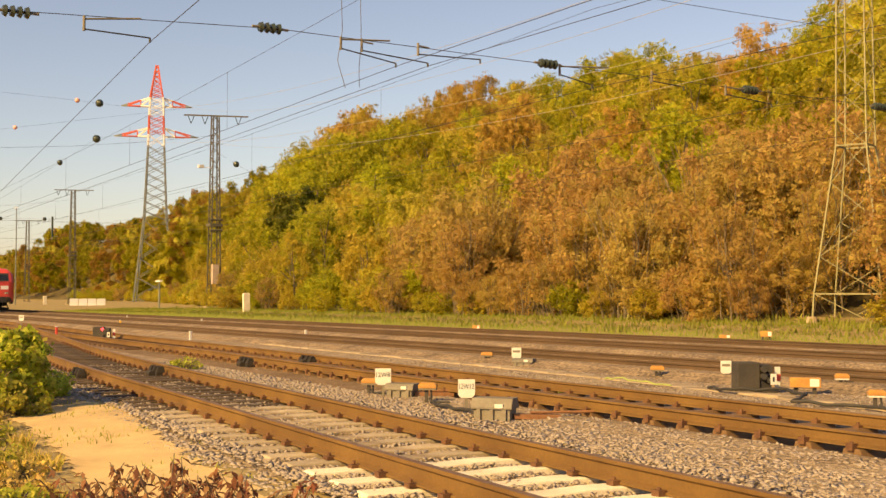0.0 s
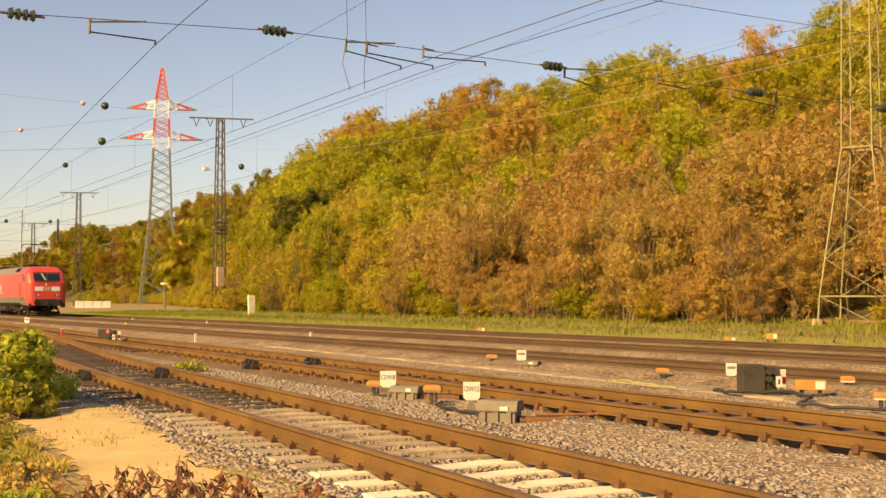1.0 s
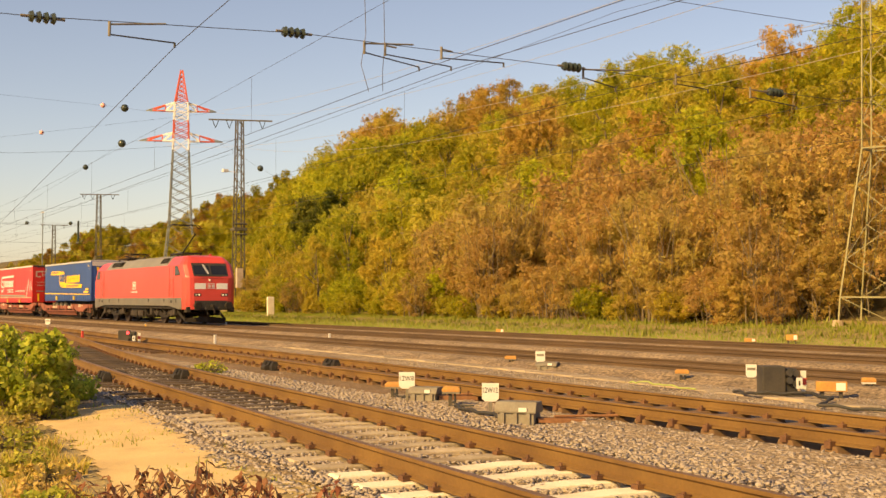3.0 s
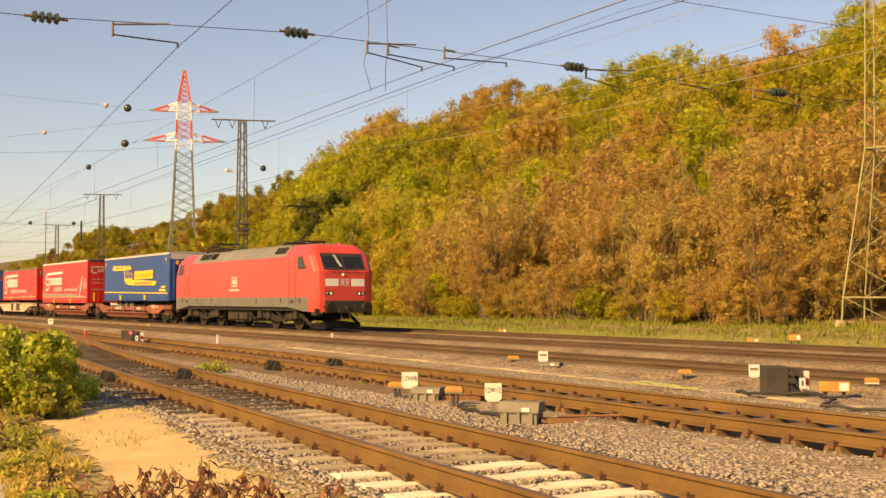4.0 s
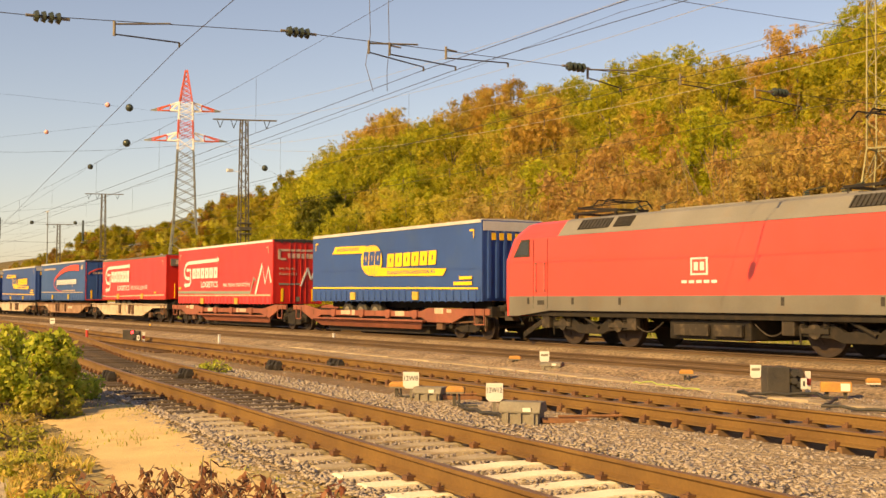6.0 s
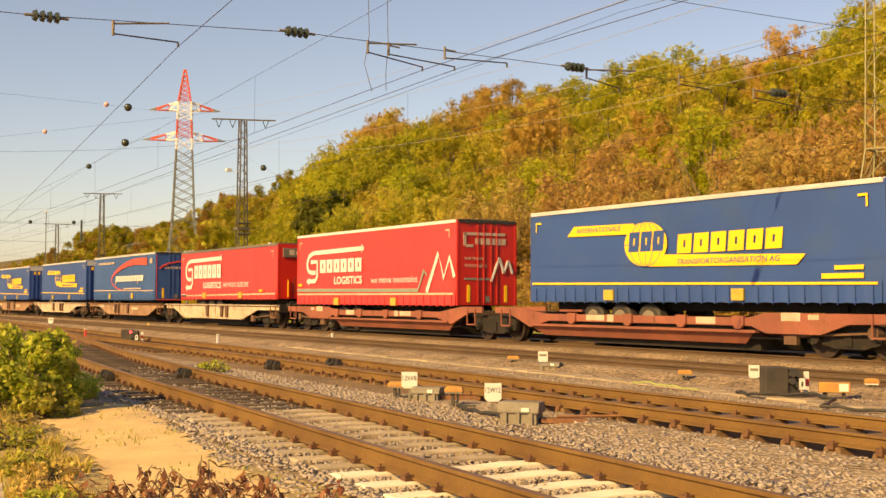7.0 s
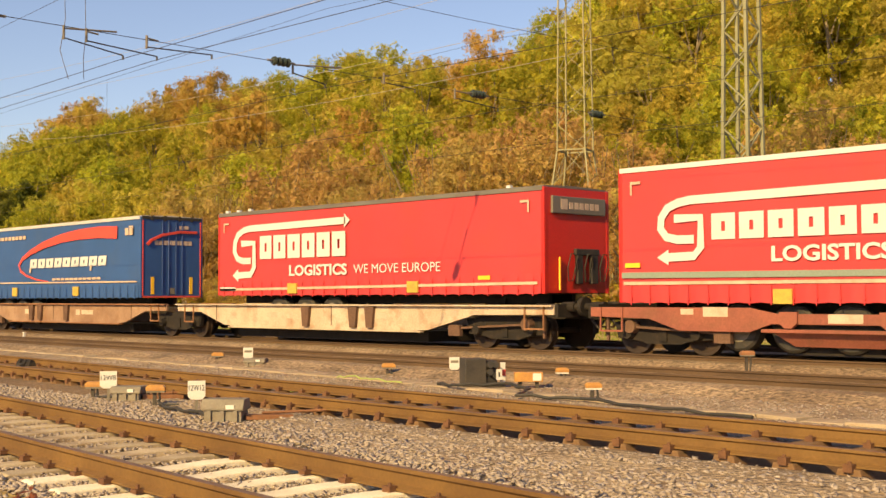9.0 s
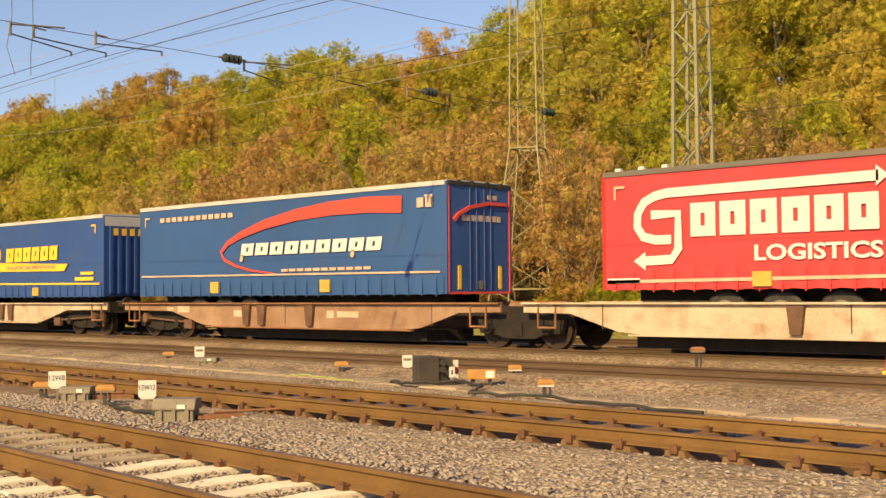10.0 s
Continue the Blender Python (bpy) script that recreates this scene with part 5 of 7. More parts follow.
def blue_yellow(off):
    t = trailer(off, M_BLUE, M_BLUE, M_PALE, "blue curtain-sided semi-trailer with yellow lettering on a wagon", 1.3, 4.08)
    corner_marks(t, 4.08, M_YELLOW)
    line_print(t, 1.86, 0.06, M_YELLOW, 1.74)
    tabs(t, (-9.62, -4.48), 1.5)
    # yellow flag band, globe and foot band
    plate(t, "banner", [(-11.61, 3.25), (-8.5, 3.2), (-8.5, 3.5), (-11.28, 3.54)], M_YELLOW, FACE + 0.002)
    gx, gz0, ga, gb = -8.02, 2.9, 0.9, 0.62
    c = [(gx + ga * math.cos(a), gz0 + gb * math.sin(a)) for a in [6.2832 * i / 40 for i in range(40)]]
    plate(t, "globe", c, M_YELLOW, FACE)
    plate(t, "banner", [(-8.0, 2.28), (-2.53, 2.21), (-2.26, 2.46), (-7.16, 2.59), (-8.0, 2.5)], M_YELLOW, FACE + 0.002)
    g = Shape()
    for k in (0.35, 0.75):
        pts = [(gx + ga * k * math.cos(a), gz0 + gb * math.sin(a)) for a in [6.2832 * i / 32 for i in range(33)]]
        band(g, pts, 0.018, FACE - 0.003)
    band(g, [(gx - ga, gz0), (gx + ga, gz0)], 0.018, FACE - 0.003)
    band(g, [(gx, gz0 - gb), (gx, gz0 + gb)], 0.018, FACE - 0.003)
    part("globe_grid", g, M_BLUE, t, fix=False)
    block_word(t, 3, -8.78, -7.25, 2.7, 3.25, M_BLUE, 0.12, FACE - 0.006, 0.0, 0.42)
    block_word(t, 6, -6.78, -2.97, 2.6, 3.11, M_YELLOW, 0.1, FACE, 0.005, 0.43)
    text(t, "INTERNATIONALE", -11.14, -9.07, 3.33, 0.14, M_BLUE, 0.2, FACE - 0.004)
    text(t, "TRANSPORTORGANISATION AG", -6.72, -3.06, 2.31, 0.14, M_BLUE, 0.2, FACE - 0.004)
    s = Shape()
    for x0, x1, z0, z1 in ((-1.41, -0.58, 2.06, 2.16), (-1.79, -0.58, 1.86, 1.98)):
        poly(s, [(x0, z0), (x1, z0), (x1, z1), (x0, z1)], FACE)
    tagged(part("small_print", s, M_YELLOW, t, fix=False), kind="stuff")
    # corrugated leading end with a yellow word band and rails
    r = Shape()
    for k in range(7):
        y = -0.96 + k * 0.32
        r.box(-0.02, 0.05, y - 0.07, y + 0.07, 1.4, 3.7)
    part("end_ribs", r, M_BLUE, t, "blue ribbed end wall", bevel=0.02)
    s = Shape()
    for k in range(6):
        s.box(0.052, 0.058, -0.9 + k * 0.32, -0.72 + k * 0.32, 3.38, 3.62)
    tagged(part("brand_print", s, M_YELLOW, t, "bold printed brand word"), kind="stuff")
    s = Shape()
    s.box(-0.02, 0.02, -1.2, 1.2, 3.7, 4.02)
    part("end_header", s, M_PALE, t)
    return t


blue_yellow(52.15)


def red_mountain(off):
    t = trailer(off, M_REDTARP, M_REDDOOR, M_WHITE, "red curtain-sided semi-trailer with white lettering and mountain outline", 1.15, 4.16)
    corner_marks(t, 4.16, M_PATCH)
    s_emblem(t, -12.54, 3.5, -7.0, M_WHITE, 0.85)
    block_word(t, 6, -11.2, -7.2, 2.48, 3.03, M_WHITE, 0, FACE, 0.0, 0.42)
    text(t, "LOGISTICS", -9.75, -7.2, 2.0, 0.3, M_WHITE, bold=0.012)
    text(t, "we move mountains", -6.42, -2.72, 2.0, 0.26, M_WHITE)
    s = Shape()
    band(s, [(-13.5, 1.76), (-2.7, 1.7), (-2.25, 2.42), (-2.05, 2.25)], 0.13, FACE + 0.001)
    part("hill_line", s, M_TEAL, t, "grey-green printed line", fix=False)
    s = Shape()
    band(s, [(-2.05, 1.62), (-1.22, 3.02), (-0.85, 2.12), (-0.45, 2.86), (-0.12, 2.15)], 0.2, FACE)
    part("mountain_line", s, M_WHITE, t, "white printed mountain outline", fix=False)
    line_print(t, 1.58, 0.07, M_PATCH, 1.56)
    tabs(t, (-9.5, -4.55), 1.28)
    s = Shape()
    s.box(-13.4, -13.0, -1.295, -1.28, 1.93, 2.03)
    part("reflector", s, M_YELLOW, t)
    end_details(t, 1.15, 4.16, M_REDDOOR)
    # end print: emblem, word blocks, mountain outline
    s = Shape()
    s.box(0.0, 0.012, -0.95, 0.75, 3.62, 3.72)
    s.box(0.0, 0.012, -1.0, -0.88, 3.25, 3.7)
    s.box(0.0, 0.012, -0.88, -0.6, 3.2, 3.3)
    for k in range(6):
        s.box(0.0, 0.012, -0.5 + k * 0.22, -0.33 + k * 0.22, 3.3, 3.52)
    tagged(part("brand_print", s, M_PATCH, t, "pale printed brand mark"), kind="stuff")
    s = Shape()
    p = [(0.15, 2.0), (0.5, 2.85), (0.68, 2.3), (0.88, 2.75), (1.05, 2.3)]
    for a, b in zip(p, p[1:]):
        s.bar((0.008, a[0], a[1]), (0.008, b[0], b[1]), 0.07)
    part("mountain_line", s, M_WHITE, t)
    s = Shape()
    s.box(0.0, 0.01, -0.95, 0.1, 2.05, 2.12)
    part("hill_line", s, M_TEAL, t)
    writing("we move", 0.22, end_m(0.01, -0.95, 2.75), M_PATCH, t, depth=0.002)
    writing("mountains", 0.22, end_m(0.01, -0.95, 2.5), M_PATCH, t, depth=0.002)
    return t


red_mountain(34.1)


def red_europe(off):
    t = trailer(off, M_REDTARP, M_REDDOOR, M_LGREY, "red curtain-sided semi-trailer with white lettering and dark roof edge", 1.36, 3.95)
    corner_marks(t, 3.95, M_PATCH)
    s_emblem(t, -12.75, 3.57, -7.1, M_WHITE)
    block_word(t, 6, -11.38, -7.25, 2.46, 3.16, M_WHITE, 0, FACE, 0.0, 0.42)
    text(t, "LOGISTICS", -9.87, -7.23, 1.94, 0.3, M_WHITE, bold=0.012)
    text(t, "WE MOVE EUROPE", -6.95, -3.5, 1.96, 0.25, M_WHITE)
    line_print(t, 1.54, 0.07, M_PATCH, 1.62)
    line_print(t, 1.56, 0.11, M_WHITE, 1.56, "mark", -13.45, -12.6)
    tabs(t, (-9.7, -4.53), 1.56)
    s = Shape()
    s.box(-2.15, -1.75, -1.296, -1.28, 1.72, 1.82)
    part("reflector", s, M_YELLOW, t)
    s = Shape()
    for x in (-13.2, -12.6, -12.0, -1.2):
        s.box(x - 0.07, x + 0.07, -1.2, -1.1, 3.95, 4.03)
    tagged(part("roof_clips", s, M_WHITE, t), kind="stuff")
    # front bulkhead with header board and hose rack
    s = Shape()
    s.box(-0.02, 0.06, -1.0, 1.05, 3.3, 3.72)
    hb = part("header_board", s, M_LGREY, t, "grey header board", bevel=0.02)
    s = Shape()
    s.box(0.06, 0.066, -0.7, -0.45, 3.4, 3.65)
    for k in range(6):
        s.box(0.06, 0.066, -0.38 + k * 0.2, -0.23 + k * 0.2, 3.42, 3.58)
    tagged(part("brand_print", s, M_PATCH, hb), kind="stuff")
    s = Shape()
    s.box(-0.01, 0.09, -0.15, 0.75, 2.3, 2.46)
    s.box(-0.01, 0.09, -0.1, 0.1, 1.6, 2.3)
    s.box(-0.01, 0.09, 0.45, 0.7, 1.6, 2.3)
    part("connector_rack", s, M_BLACK, t, "black hose connector rack", bevel=0.02)
    s = Shape()
    for y in (-0.35, 0.3, 0.9):
        pts = [(0.1 + 0.05 * math.sin(i), y + 0.16 * math.cos(i * 1.05), 2.0 + 0.38 * math.sin(i * 1.05)) for i in range(7)]
        s = Shape().tube(pts, 0.035, 6)
        part("air_hose", s, M_BLACK, t, "coiled black air hose")
    s = Shape()
    s.bar((0.05, -0.75, 1.45), (0.05, -0.75, 2.25), 0.05, n=6)
    part("yellow_hose", s, M_YELLOW, t, "yellow hose")
    return t


red_europe(18.3)


def blue_arc(off):
    t = trailer(off, M_BLUE2, M_BLUE2, M_PALE, "blue curtain-sided semi-trailer with white lettering and red arc", 1.3, 4.14)
    corner_marks(t, 4.14, M_PATCH)
    line_print(t, 1.93, 0.05, M_PATCH, 1.86)
    tabs(t, (-9.5, -4.5), 1.55, 0.4, 0.34)
    s = Shape()
    pts = [(-1.54, 3.62), (-2.85, 3.68), (-4.30, 3.66), (-5.70, 3.56), (-7.10, 3.36), (-8.20, 3.1), (-8.90, 2.85), (-9.20, 2.6), (-9.05, 2.38), (-8.50, 2.18), (-7.70, 2.02), (-6.70, 1.93)]
    band(s, pts, [0.44, 0.42, 0.38, 0.33, 0.27, 0.2, 0.15, 0.12, 0.1, 0.08, 0.06, 0.03], FACE)
    part("arc", s, M_PRINTRED, t, "red printed arc", fix=False)
    block_word(t, 9, -8.3, -2.28, 2.47, 2.82, M_WHITE, 0.2, FACE - 0.002, 0.0, 0.42)
    s = Shape()
    for x0, x1, z0, z1 in ((-8.3, -8.16, 2.3, 2.5), (-3.5, -3.36, 2.3, 2.5)):
        poly(s, [(x0, z0), (x1, z0), (x1 + 0.04, z1), (x0 + 0.04, z1)], FACE - 0.002)
    for k in range(12):
        poly(s, [(-12.4 + k * 0.32, 3.63), (-12.16 + k * 0.32, 3.63), (-12.16 + k * 0.32, 3.77), (-12.4 + k * 0.32, 3.77)], FACE)
    for k in range(11):
        poly(s, [(-6.38 + k * 0.34, 1.97), (-6.1 + k * 0.34, 1.97), (-6.1 + k * 0.34, 2.05), (-6.38 + k * 0.34, 2.05)], FACE)
    for k in range(2):
        poly(s, [(-1.0 + k * 0.3, 3.5), (-0.76 + k * 0.3, 3.5), (-0.76 + k * 0.3, 3.75), (-1.0 + k * 0.3, 3.75)], FACE)
    tagged(part("small_print", s, M_PATCH, t, "small print as pale bars", fix=False), kind="stuff")
    end_details(t, 1.3, 4.14, M_BLUE)
    s = Shape()
    pts = [(1.0, 3.62), (0.3, 3.62), (-0.4, 3.5), (-0.85, 3.3), (-1.0, 3.15)]
    for a, b in zip(pts, pts[1:]):
        s.bar((0.008, a[0], a[1]), (0.008, b[0], b[1]), 0.09)
    for y in (-1.19, 1.15):
        s.box(-0.01, 0.012, y, y + 0.04, 1.32, 4.0)
    s.box(-0.01, 0.012, -1.19, 1.19, 1.3, 1.36)
    part("red_trim", s, M_PRINTRED, t, "red printed trim")
    s = Shape()
    for k in range(9):
        s.box(0.0, 0.012, -0.7 + k * 0.17, -0.56 + k * 0.17, 3.15, 3.3)
    for k in range(2):
        s.box(0.0, 0.012, 0.3 + k * 0.2, 0.46 + k * 0.2, 3.72, 3.84)
    tagged(part("brand_print", s, M_PATCH, t), kind="stuff")
    return t


blue_arc(0.0)
blue_yellow(-15.8)
blue_yellow(-34.0)
# ---- yard equipment ----
def gz(x, y):
    return ground_z(x, y)


def point_sign(x, y, z, w, h, words):
    """A white enamel plate with clipped lower corners on a short post, facing the yard's path."""
    t = thing("point_sign", "white enamel point number sign on a short post", "sign", pose(x, y, 0, 0, 0, 57), group="point signs")
    s = Shape()
    c = w * 0.18
    s.prism([(-w / 2, z + h / 2), (w / 2, z + h / 2), (w / 2, z - h / 2 + c), (w / 2 - c, z - h / 2), (-w / 2 + c, z - h / 2), (-w / 2, z - h / 2 + c)], -0.006, 0.006, "y")
    pl = part("plate", s, M_SIGN, t, bevel=0.003)
    s = Shape()
    s.bar((0, 0.02, gz(x, y) - 0.1), (0, 0.02, z), 0.04)
    part("post", s, M_BOX, t)
    if words:
        writing(words, h * 0.42, pose(-w * 0.44, -0.009, z - h * 0.02, 90, 0, 0), M_INK, pl, width=w * 0.88, depth=0.001)
    else:
        s = Shape()
        s.box(-w * 0.38, w * 0.38, -0.009, -0.006, z + h * 0.05, z + h * 0.25)
        part("writing_bar", s, M_BOX, pl)


def point_machine(x, y, w, top):
    t = thing("point_machine", "grey cast point machine box beside the rails", "point machine", pose(x, y, 0, 0, 0, 40))
    g = gz(x, y)
    s = Shape()
    s.prism([(-0.16, g - 0.05), (0.16, g - 0.05), (0.16, g + (top - g) * 0.5), (-0.16, g + (top - g) * 0.5)], -w / 2, w / 2, "x")
    part("base", s, M_BOX, t, bevel=0.01)
    s = Shape()
    m = g + (top - g) * 0.5
    s.prism([(-0.19, m), (0.19, m), (0.19, m + 0.03), (0.13, top), (-0.13, top), (-0.19, m + 0.03)], -w / 2 - 0.03, w / 2 + 0.03, "x")
    lid = part("lid", s, M_BOX, t, "weathered grey lid", bevel=0.012)
    s = Shape()
    s.box(w * 0.1, w * 0.32, -0.2, -0.17, m + 0.02, m + 0.07)
    part("plate", s, M_SIGN, lid, "small white plate")
    for k in (-0.35, 0.0, 0.35):
        s = Shape()
        s.box(k * w - 0.025, k * w + 0.025, -0.19, -0.16, g, m)
        part("rib", s, M_BOX, t)
    s = Shape()
    s.bar((w / 2, 0, g + 0.05), (w / 2 + 0.55, 0.25, g + 0.03), 0.16, 0.06)
    s.bar((w / 2 + 0.2, 0.1, g + 0.09), (w / 2 + 1.1, 0.6, g + 0.09), 0.04, n=6)
    part("drive_rod", s, M_WAGRUST, t, "rusty drive rod and cover")


def capped_post(x, y, z, w, kind):
    """A low post with a wide yellow cap over cables."""
    t = thing("cable_post", ("low post with yellow cap and black cable", "low grey post with yellow cap", "low rusty post with brown cap")[kind], "cable post", pose(x, y, 0, 0, 0, 50), group="cable posts")
    g = gz(x, y)
    s = Shape()
    k = w / 2
    s.loft([[(-k, -k * 0.6, z - 0.02), (k, -k * 0.6, z - 0.02), (k, k * 0.6, z - 0.02), (-k, k * 0.6, z - 0.02)], [(-k, -k * 0.6, z + 0.03), (k, -k * 0.6, z + 0.03), (k, k * 0.6, z + 0.03), (-k, k * 0.6, z + 0.03)],
            [(-k * 0.75, -k * 0.35, z + 0.06), (k * 0.75, -k * 0.35, z + 0.06), (k * 0.75, k * 0.35, z + 0.06), (-k * 0.75, k * 0.35, z + 0.06)]])
    part("cap", s, M_WAGRUST if kind == 2 else M_ORANGE, t, bevel=0.008)
    s = Shape()
    s.box(-k * 0.95, k * 0.95, -k * 0.55, k * 0.55, z - 0.045, z - 0.022)
    part("collar", s, M_SIGN if kind == 1 else M_BOX, t)
    s = Shape()
    s.bar((-0.02, 0, g - 0.1), (-0.02, 0, z - 0.03), 0.05)
    part("post", s, M_SIGNAL, t)
    s = Shape()
    pts = [(0.05, -0.02, z - 0.04), (0.06, -0.03, z - 0.16), (0.03, -0.05, g + 0.06), (0.1, -0.12, g + 0.02), (0.35, -0.2, g + 0.02)]
    for a, b in zip(pts, pts[1:]):
        s.bar(a, b, 0.035, n=6)
    part("cable", s, M_BLACK, t)


def heater_box(x, y, z, w, h):
    t = thing("equipment_box", "orange equipment box with white label on feet", "equipment box", pose(x, y, 0, 0, 0, 45), group="orange boxes")
    s = Shape()
    s.box(-w / 2, w / 2, -w * 0.2, w * 0.2, z - h / 2, z + h / 2)
    b = part("box", s, M_ORANGE, t, bevel=0.012)
    s = Shape()
    s.box(w * 0.14, w * 0.44, -w * 0.2 - 0.004, -w * 0.2 - 0.001, z - h * 0.38, z + h * 0.38)
    part("label_plate", s, M_SIGN, b)
    g = gz(x, y)
    for k in (-0.3, 0.3):
        s = Shape()
        s.bar((k * w, 0, g - 0.1), (k * w, 0, z - h / 2), 0.06)
        part("foot", s, M_SIGNAL, t)


def dwarf_signal(x, y, red):
    t = thing("dwarf_signal", "low black shunting signal with striped plate" + (" and red light" if red else ""), "signal", pose(x, y, 0, 0, 0, 62), group="dwarf signals")
    g = gz(x, y)
    s = Shape()
    s.prism([(-0.33, g + 0.02), (0.05, g + 0.02), (0.05, g + 0.5), (-0.33, g + 0.5)], -0.14, 0.2, "y")
    part("housing", s, M_SIGNAL, t, "weathered black housing", bevel=0.02)
    s = Shape()
    s.box(0.05, 0.26, -0.1, 0.16, g + 0.05, g + 0.46)
    part("face", s, M_BLACK, t, bevel=0.02)
    for k, z in ((0.1, 0.38), (0.2, 0.38), (0.1, 0.26), (0.2, 0.2)):
        s = Shape()
        s.cone((k, -0.1, g + z), (k, -0.2, g + z + 0.01), 0.055, 0.055, 12)
        part("hood", s, M_BLACK, t)
    if red:
        s = Shape()
        s.cone((0.02, -0.16, g + 0.42), (0.02, -0.2, g + 0.42), 0.05, 0.05, 12)
        part("lamp", s, M_REDLAMP, t, "lit red lamp")
    s = Shape()
    s.box(0.19, 0.29, -0.24, -0.23, g + 0.14, g + 0.32)
    part("number_plate", s, M_SIGN, t, "white plate")
    s = Shape()
    s.box(0.225, 0.255, -0.243, -0.24, g + 0.19, g + 0.27)
    part("plate_mark", s, M_INK, t)
    pl = Shape()
    pl.box(0.34, 0.43, -0.02, 0.0, g + 0.07, g + 0.42)
    b = part("striped_plate", pl, M_SIGN, t, "white and red striped plate")
    s = Shape()
    s.box(0.338, 0.432, -0.024, -0.018, g + 0.19, g + 0.3)
    part("stripe", s, M_PRINTRED, b)
    s = Shape()
    s.box(-0.3, 0.4, -0.1, 0.1, g - 0.06, g + 0.03)
    part("foot_plate", s, M_SIGNAL, t)


def track_lamp(x, y):
    t = thing("marker_lamp", "red marker lamp on a yellow foot by the rails", "lamp", pose(x, y, 0))
    g = gz(x, y)
    s = Shape()
    s.box(-0.09, 0.09, -0.09, 0.09, g, g + 0.16)
    part("foot", s, M_YELLOW, t, bevel=0.015)
    s = Shape()
    s.cone((0, 0, g + 0.16), (0, 0, g + 0.4), 0.07, 0.05, 12)
    part("lamp_body", s, M_PRINTRED, t)


def peg(x, y, h, m):
    t = thing("marker_peg", "short painted marker peg in the ballast", "peg", pose(x, y, gz(x, y)), group="marker pegs")
    s = Shape()
    s.loft([[(-0.05, -0.04, -0.05), (0.05, -0.04, -0.05), (0.05, 0.04, -0.05), (-0.05, 0.04, -0.05)], [(-0.045, -0.035, h), (0.045, -0.035, h), (0.045, 0.035, h), (-0.045, 0.035, h)]])
    part("stem", s, m, t, bevel=0.008)
    s = Shape()
    s.box(-0.055, 0.055, -0.045, 0.045, h, h + 0.03)
    part("head", s, M_SIGN, t, bevel=0.006)


def marker_post(x, y, h):
    t = thing("marker_post", "pale concrete marker post in the grass", "post", pose(x, y, gz(x, y)))
    s = Shape()
    s.loft([[(-0.12, -0.3, -0.1), (0.12, -0.3, -0.1), (0.12, 0.22, -0.1), (-0.12, 0.22, -0.1)], [(-0.1, -0.34, h - 0.08), (0.1, -0.34, h - 0.08), (0.1, 0.2, h - 0.08), (-0.1, 0.2, h - 0.08)], [(-0.07, -0.3, h), (0.07, -0.3, h), (0.07, 0.16, h), (-0.07, 0.16, h)]])
    part("post", s, M_CONC_W, t, bevel=0.02)


def white_blocks(x, y):
    for k in range(4):
        t = thing("barrier_block", "white concrete barrier block in a row", "barrier", pose(x + 0.33 * (k - 1.5), y + 1.14 * (k - 1.5), gz(x, y), 0, 0, 74), group="white blocks")
        s = Shape()
        s.prism([(-0.45, 0), (0.45, 0), (0.3, 0.3), (0.22, 0.95), (-0.22, 0.95), (-0.3, 0.3)], -0.56, 0.56, "x")
        part("block", s, M_WHITE, t, bevel=0.03)


def lattice(shape, z0, z1, w0, w1, n, leg, brace, crossed=False):
    """Four legs and crossed braces of a square lattice mast between two heights."""
    def P(k, z):
        w = (w0 + (w1 - w0) * (z - z0) / (z1 - z0)) / 2
        return ((-w, -w, z), (w, -w, z), (w, w, z), (-w, w, z))[k % 4]
    for k in range(4):
        shape.bar(P(k, z0), P(k, z1), leg)
    for i in range(n):
        a, b = z0 + (z1 - z0) * i / n, z0 + (z1 - z0) * (i + 1) / n
        for k in range(4):
            if crossed or (i + k) % 2:
                shape.bar(P(k, a), P(k + 1, b), brace)
            if crossed or not (i + k) % 2:
                shape.bar(P(k + 1, a), P(k, b), brace)


def span_mast(x, y, z, h, arm, lamp):
    """A lattice mast that carries the cross-span wires over the tracks."""
    z = gz(x, y)
    t = thing("catenary_mast", "weathered green lattice catenary mast", "mast", pose(x, y, z), group="catenary masts")
    s = Shape()
    lattice(s, -0.3, h, 1.0, 0.55, int(h / 0.75), 0.1, 0.045)
    part("lattice", s, M_GALV if x > -60 else M_DARKSTEEL, t, fix=False)
    f = Shape()
    f.box(-0.8, 0.8, -0.8, 0.8, -0.4, 0.12)
    part("footing", f, M_CONC, t)
    if arm:
        a = Shape()
        a.bar((-1.0, -2.7, h), (1.0, 2.9, h), 0.14, 0.12)
        part("cross_arm", a, M_DARKSTEEL, t)
        for k in (-2.1, -0.9, 2.0):
            for o in (-0.3, 0.3):
                i = Shape()
                i.bar((k * 0.36, k + o, h - 0.05), (k * 0.36, k, h - 0.8), 0.07, n=6)
                part("insulator", i, M_INSUL, t)
        i = Shape()
        i.box(-0.6, 0.6, -0.6, 0.6, h * 0.42, h * 0.435)
        for k in (0.4, 0.43, 0.455):
            i.cone((0.5, -0.6, h * k), (0.5, 0.6, h * k), 0.1, 0.1, 8)
        part("cable_bracket", i, M_DARKSTEEL, t)
    if lamp:
        l = Shape()
        l.bar((0, -0.3, h * 0.725), (-0.3, -1.2, h * 0.73), 0.06, n=6)
        l.box(-0.6, -0.1, -1.5, -1.0, h * 0.725, h * 0.74)
        part("lamp", l, M_WHITE, t, "white lamp on a bracket")
        b = Shape()
        b.box(0.6, 0.95, -0.5, 0.1, 2.2, 4.0)
        part("cabinet", b, M_PATCH, t, "pale switch cabinet")


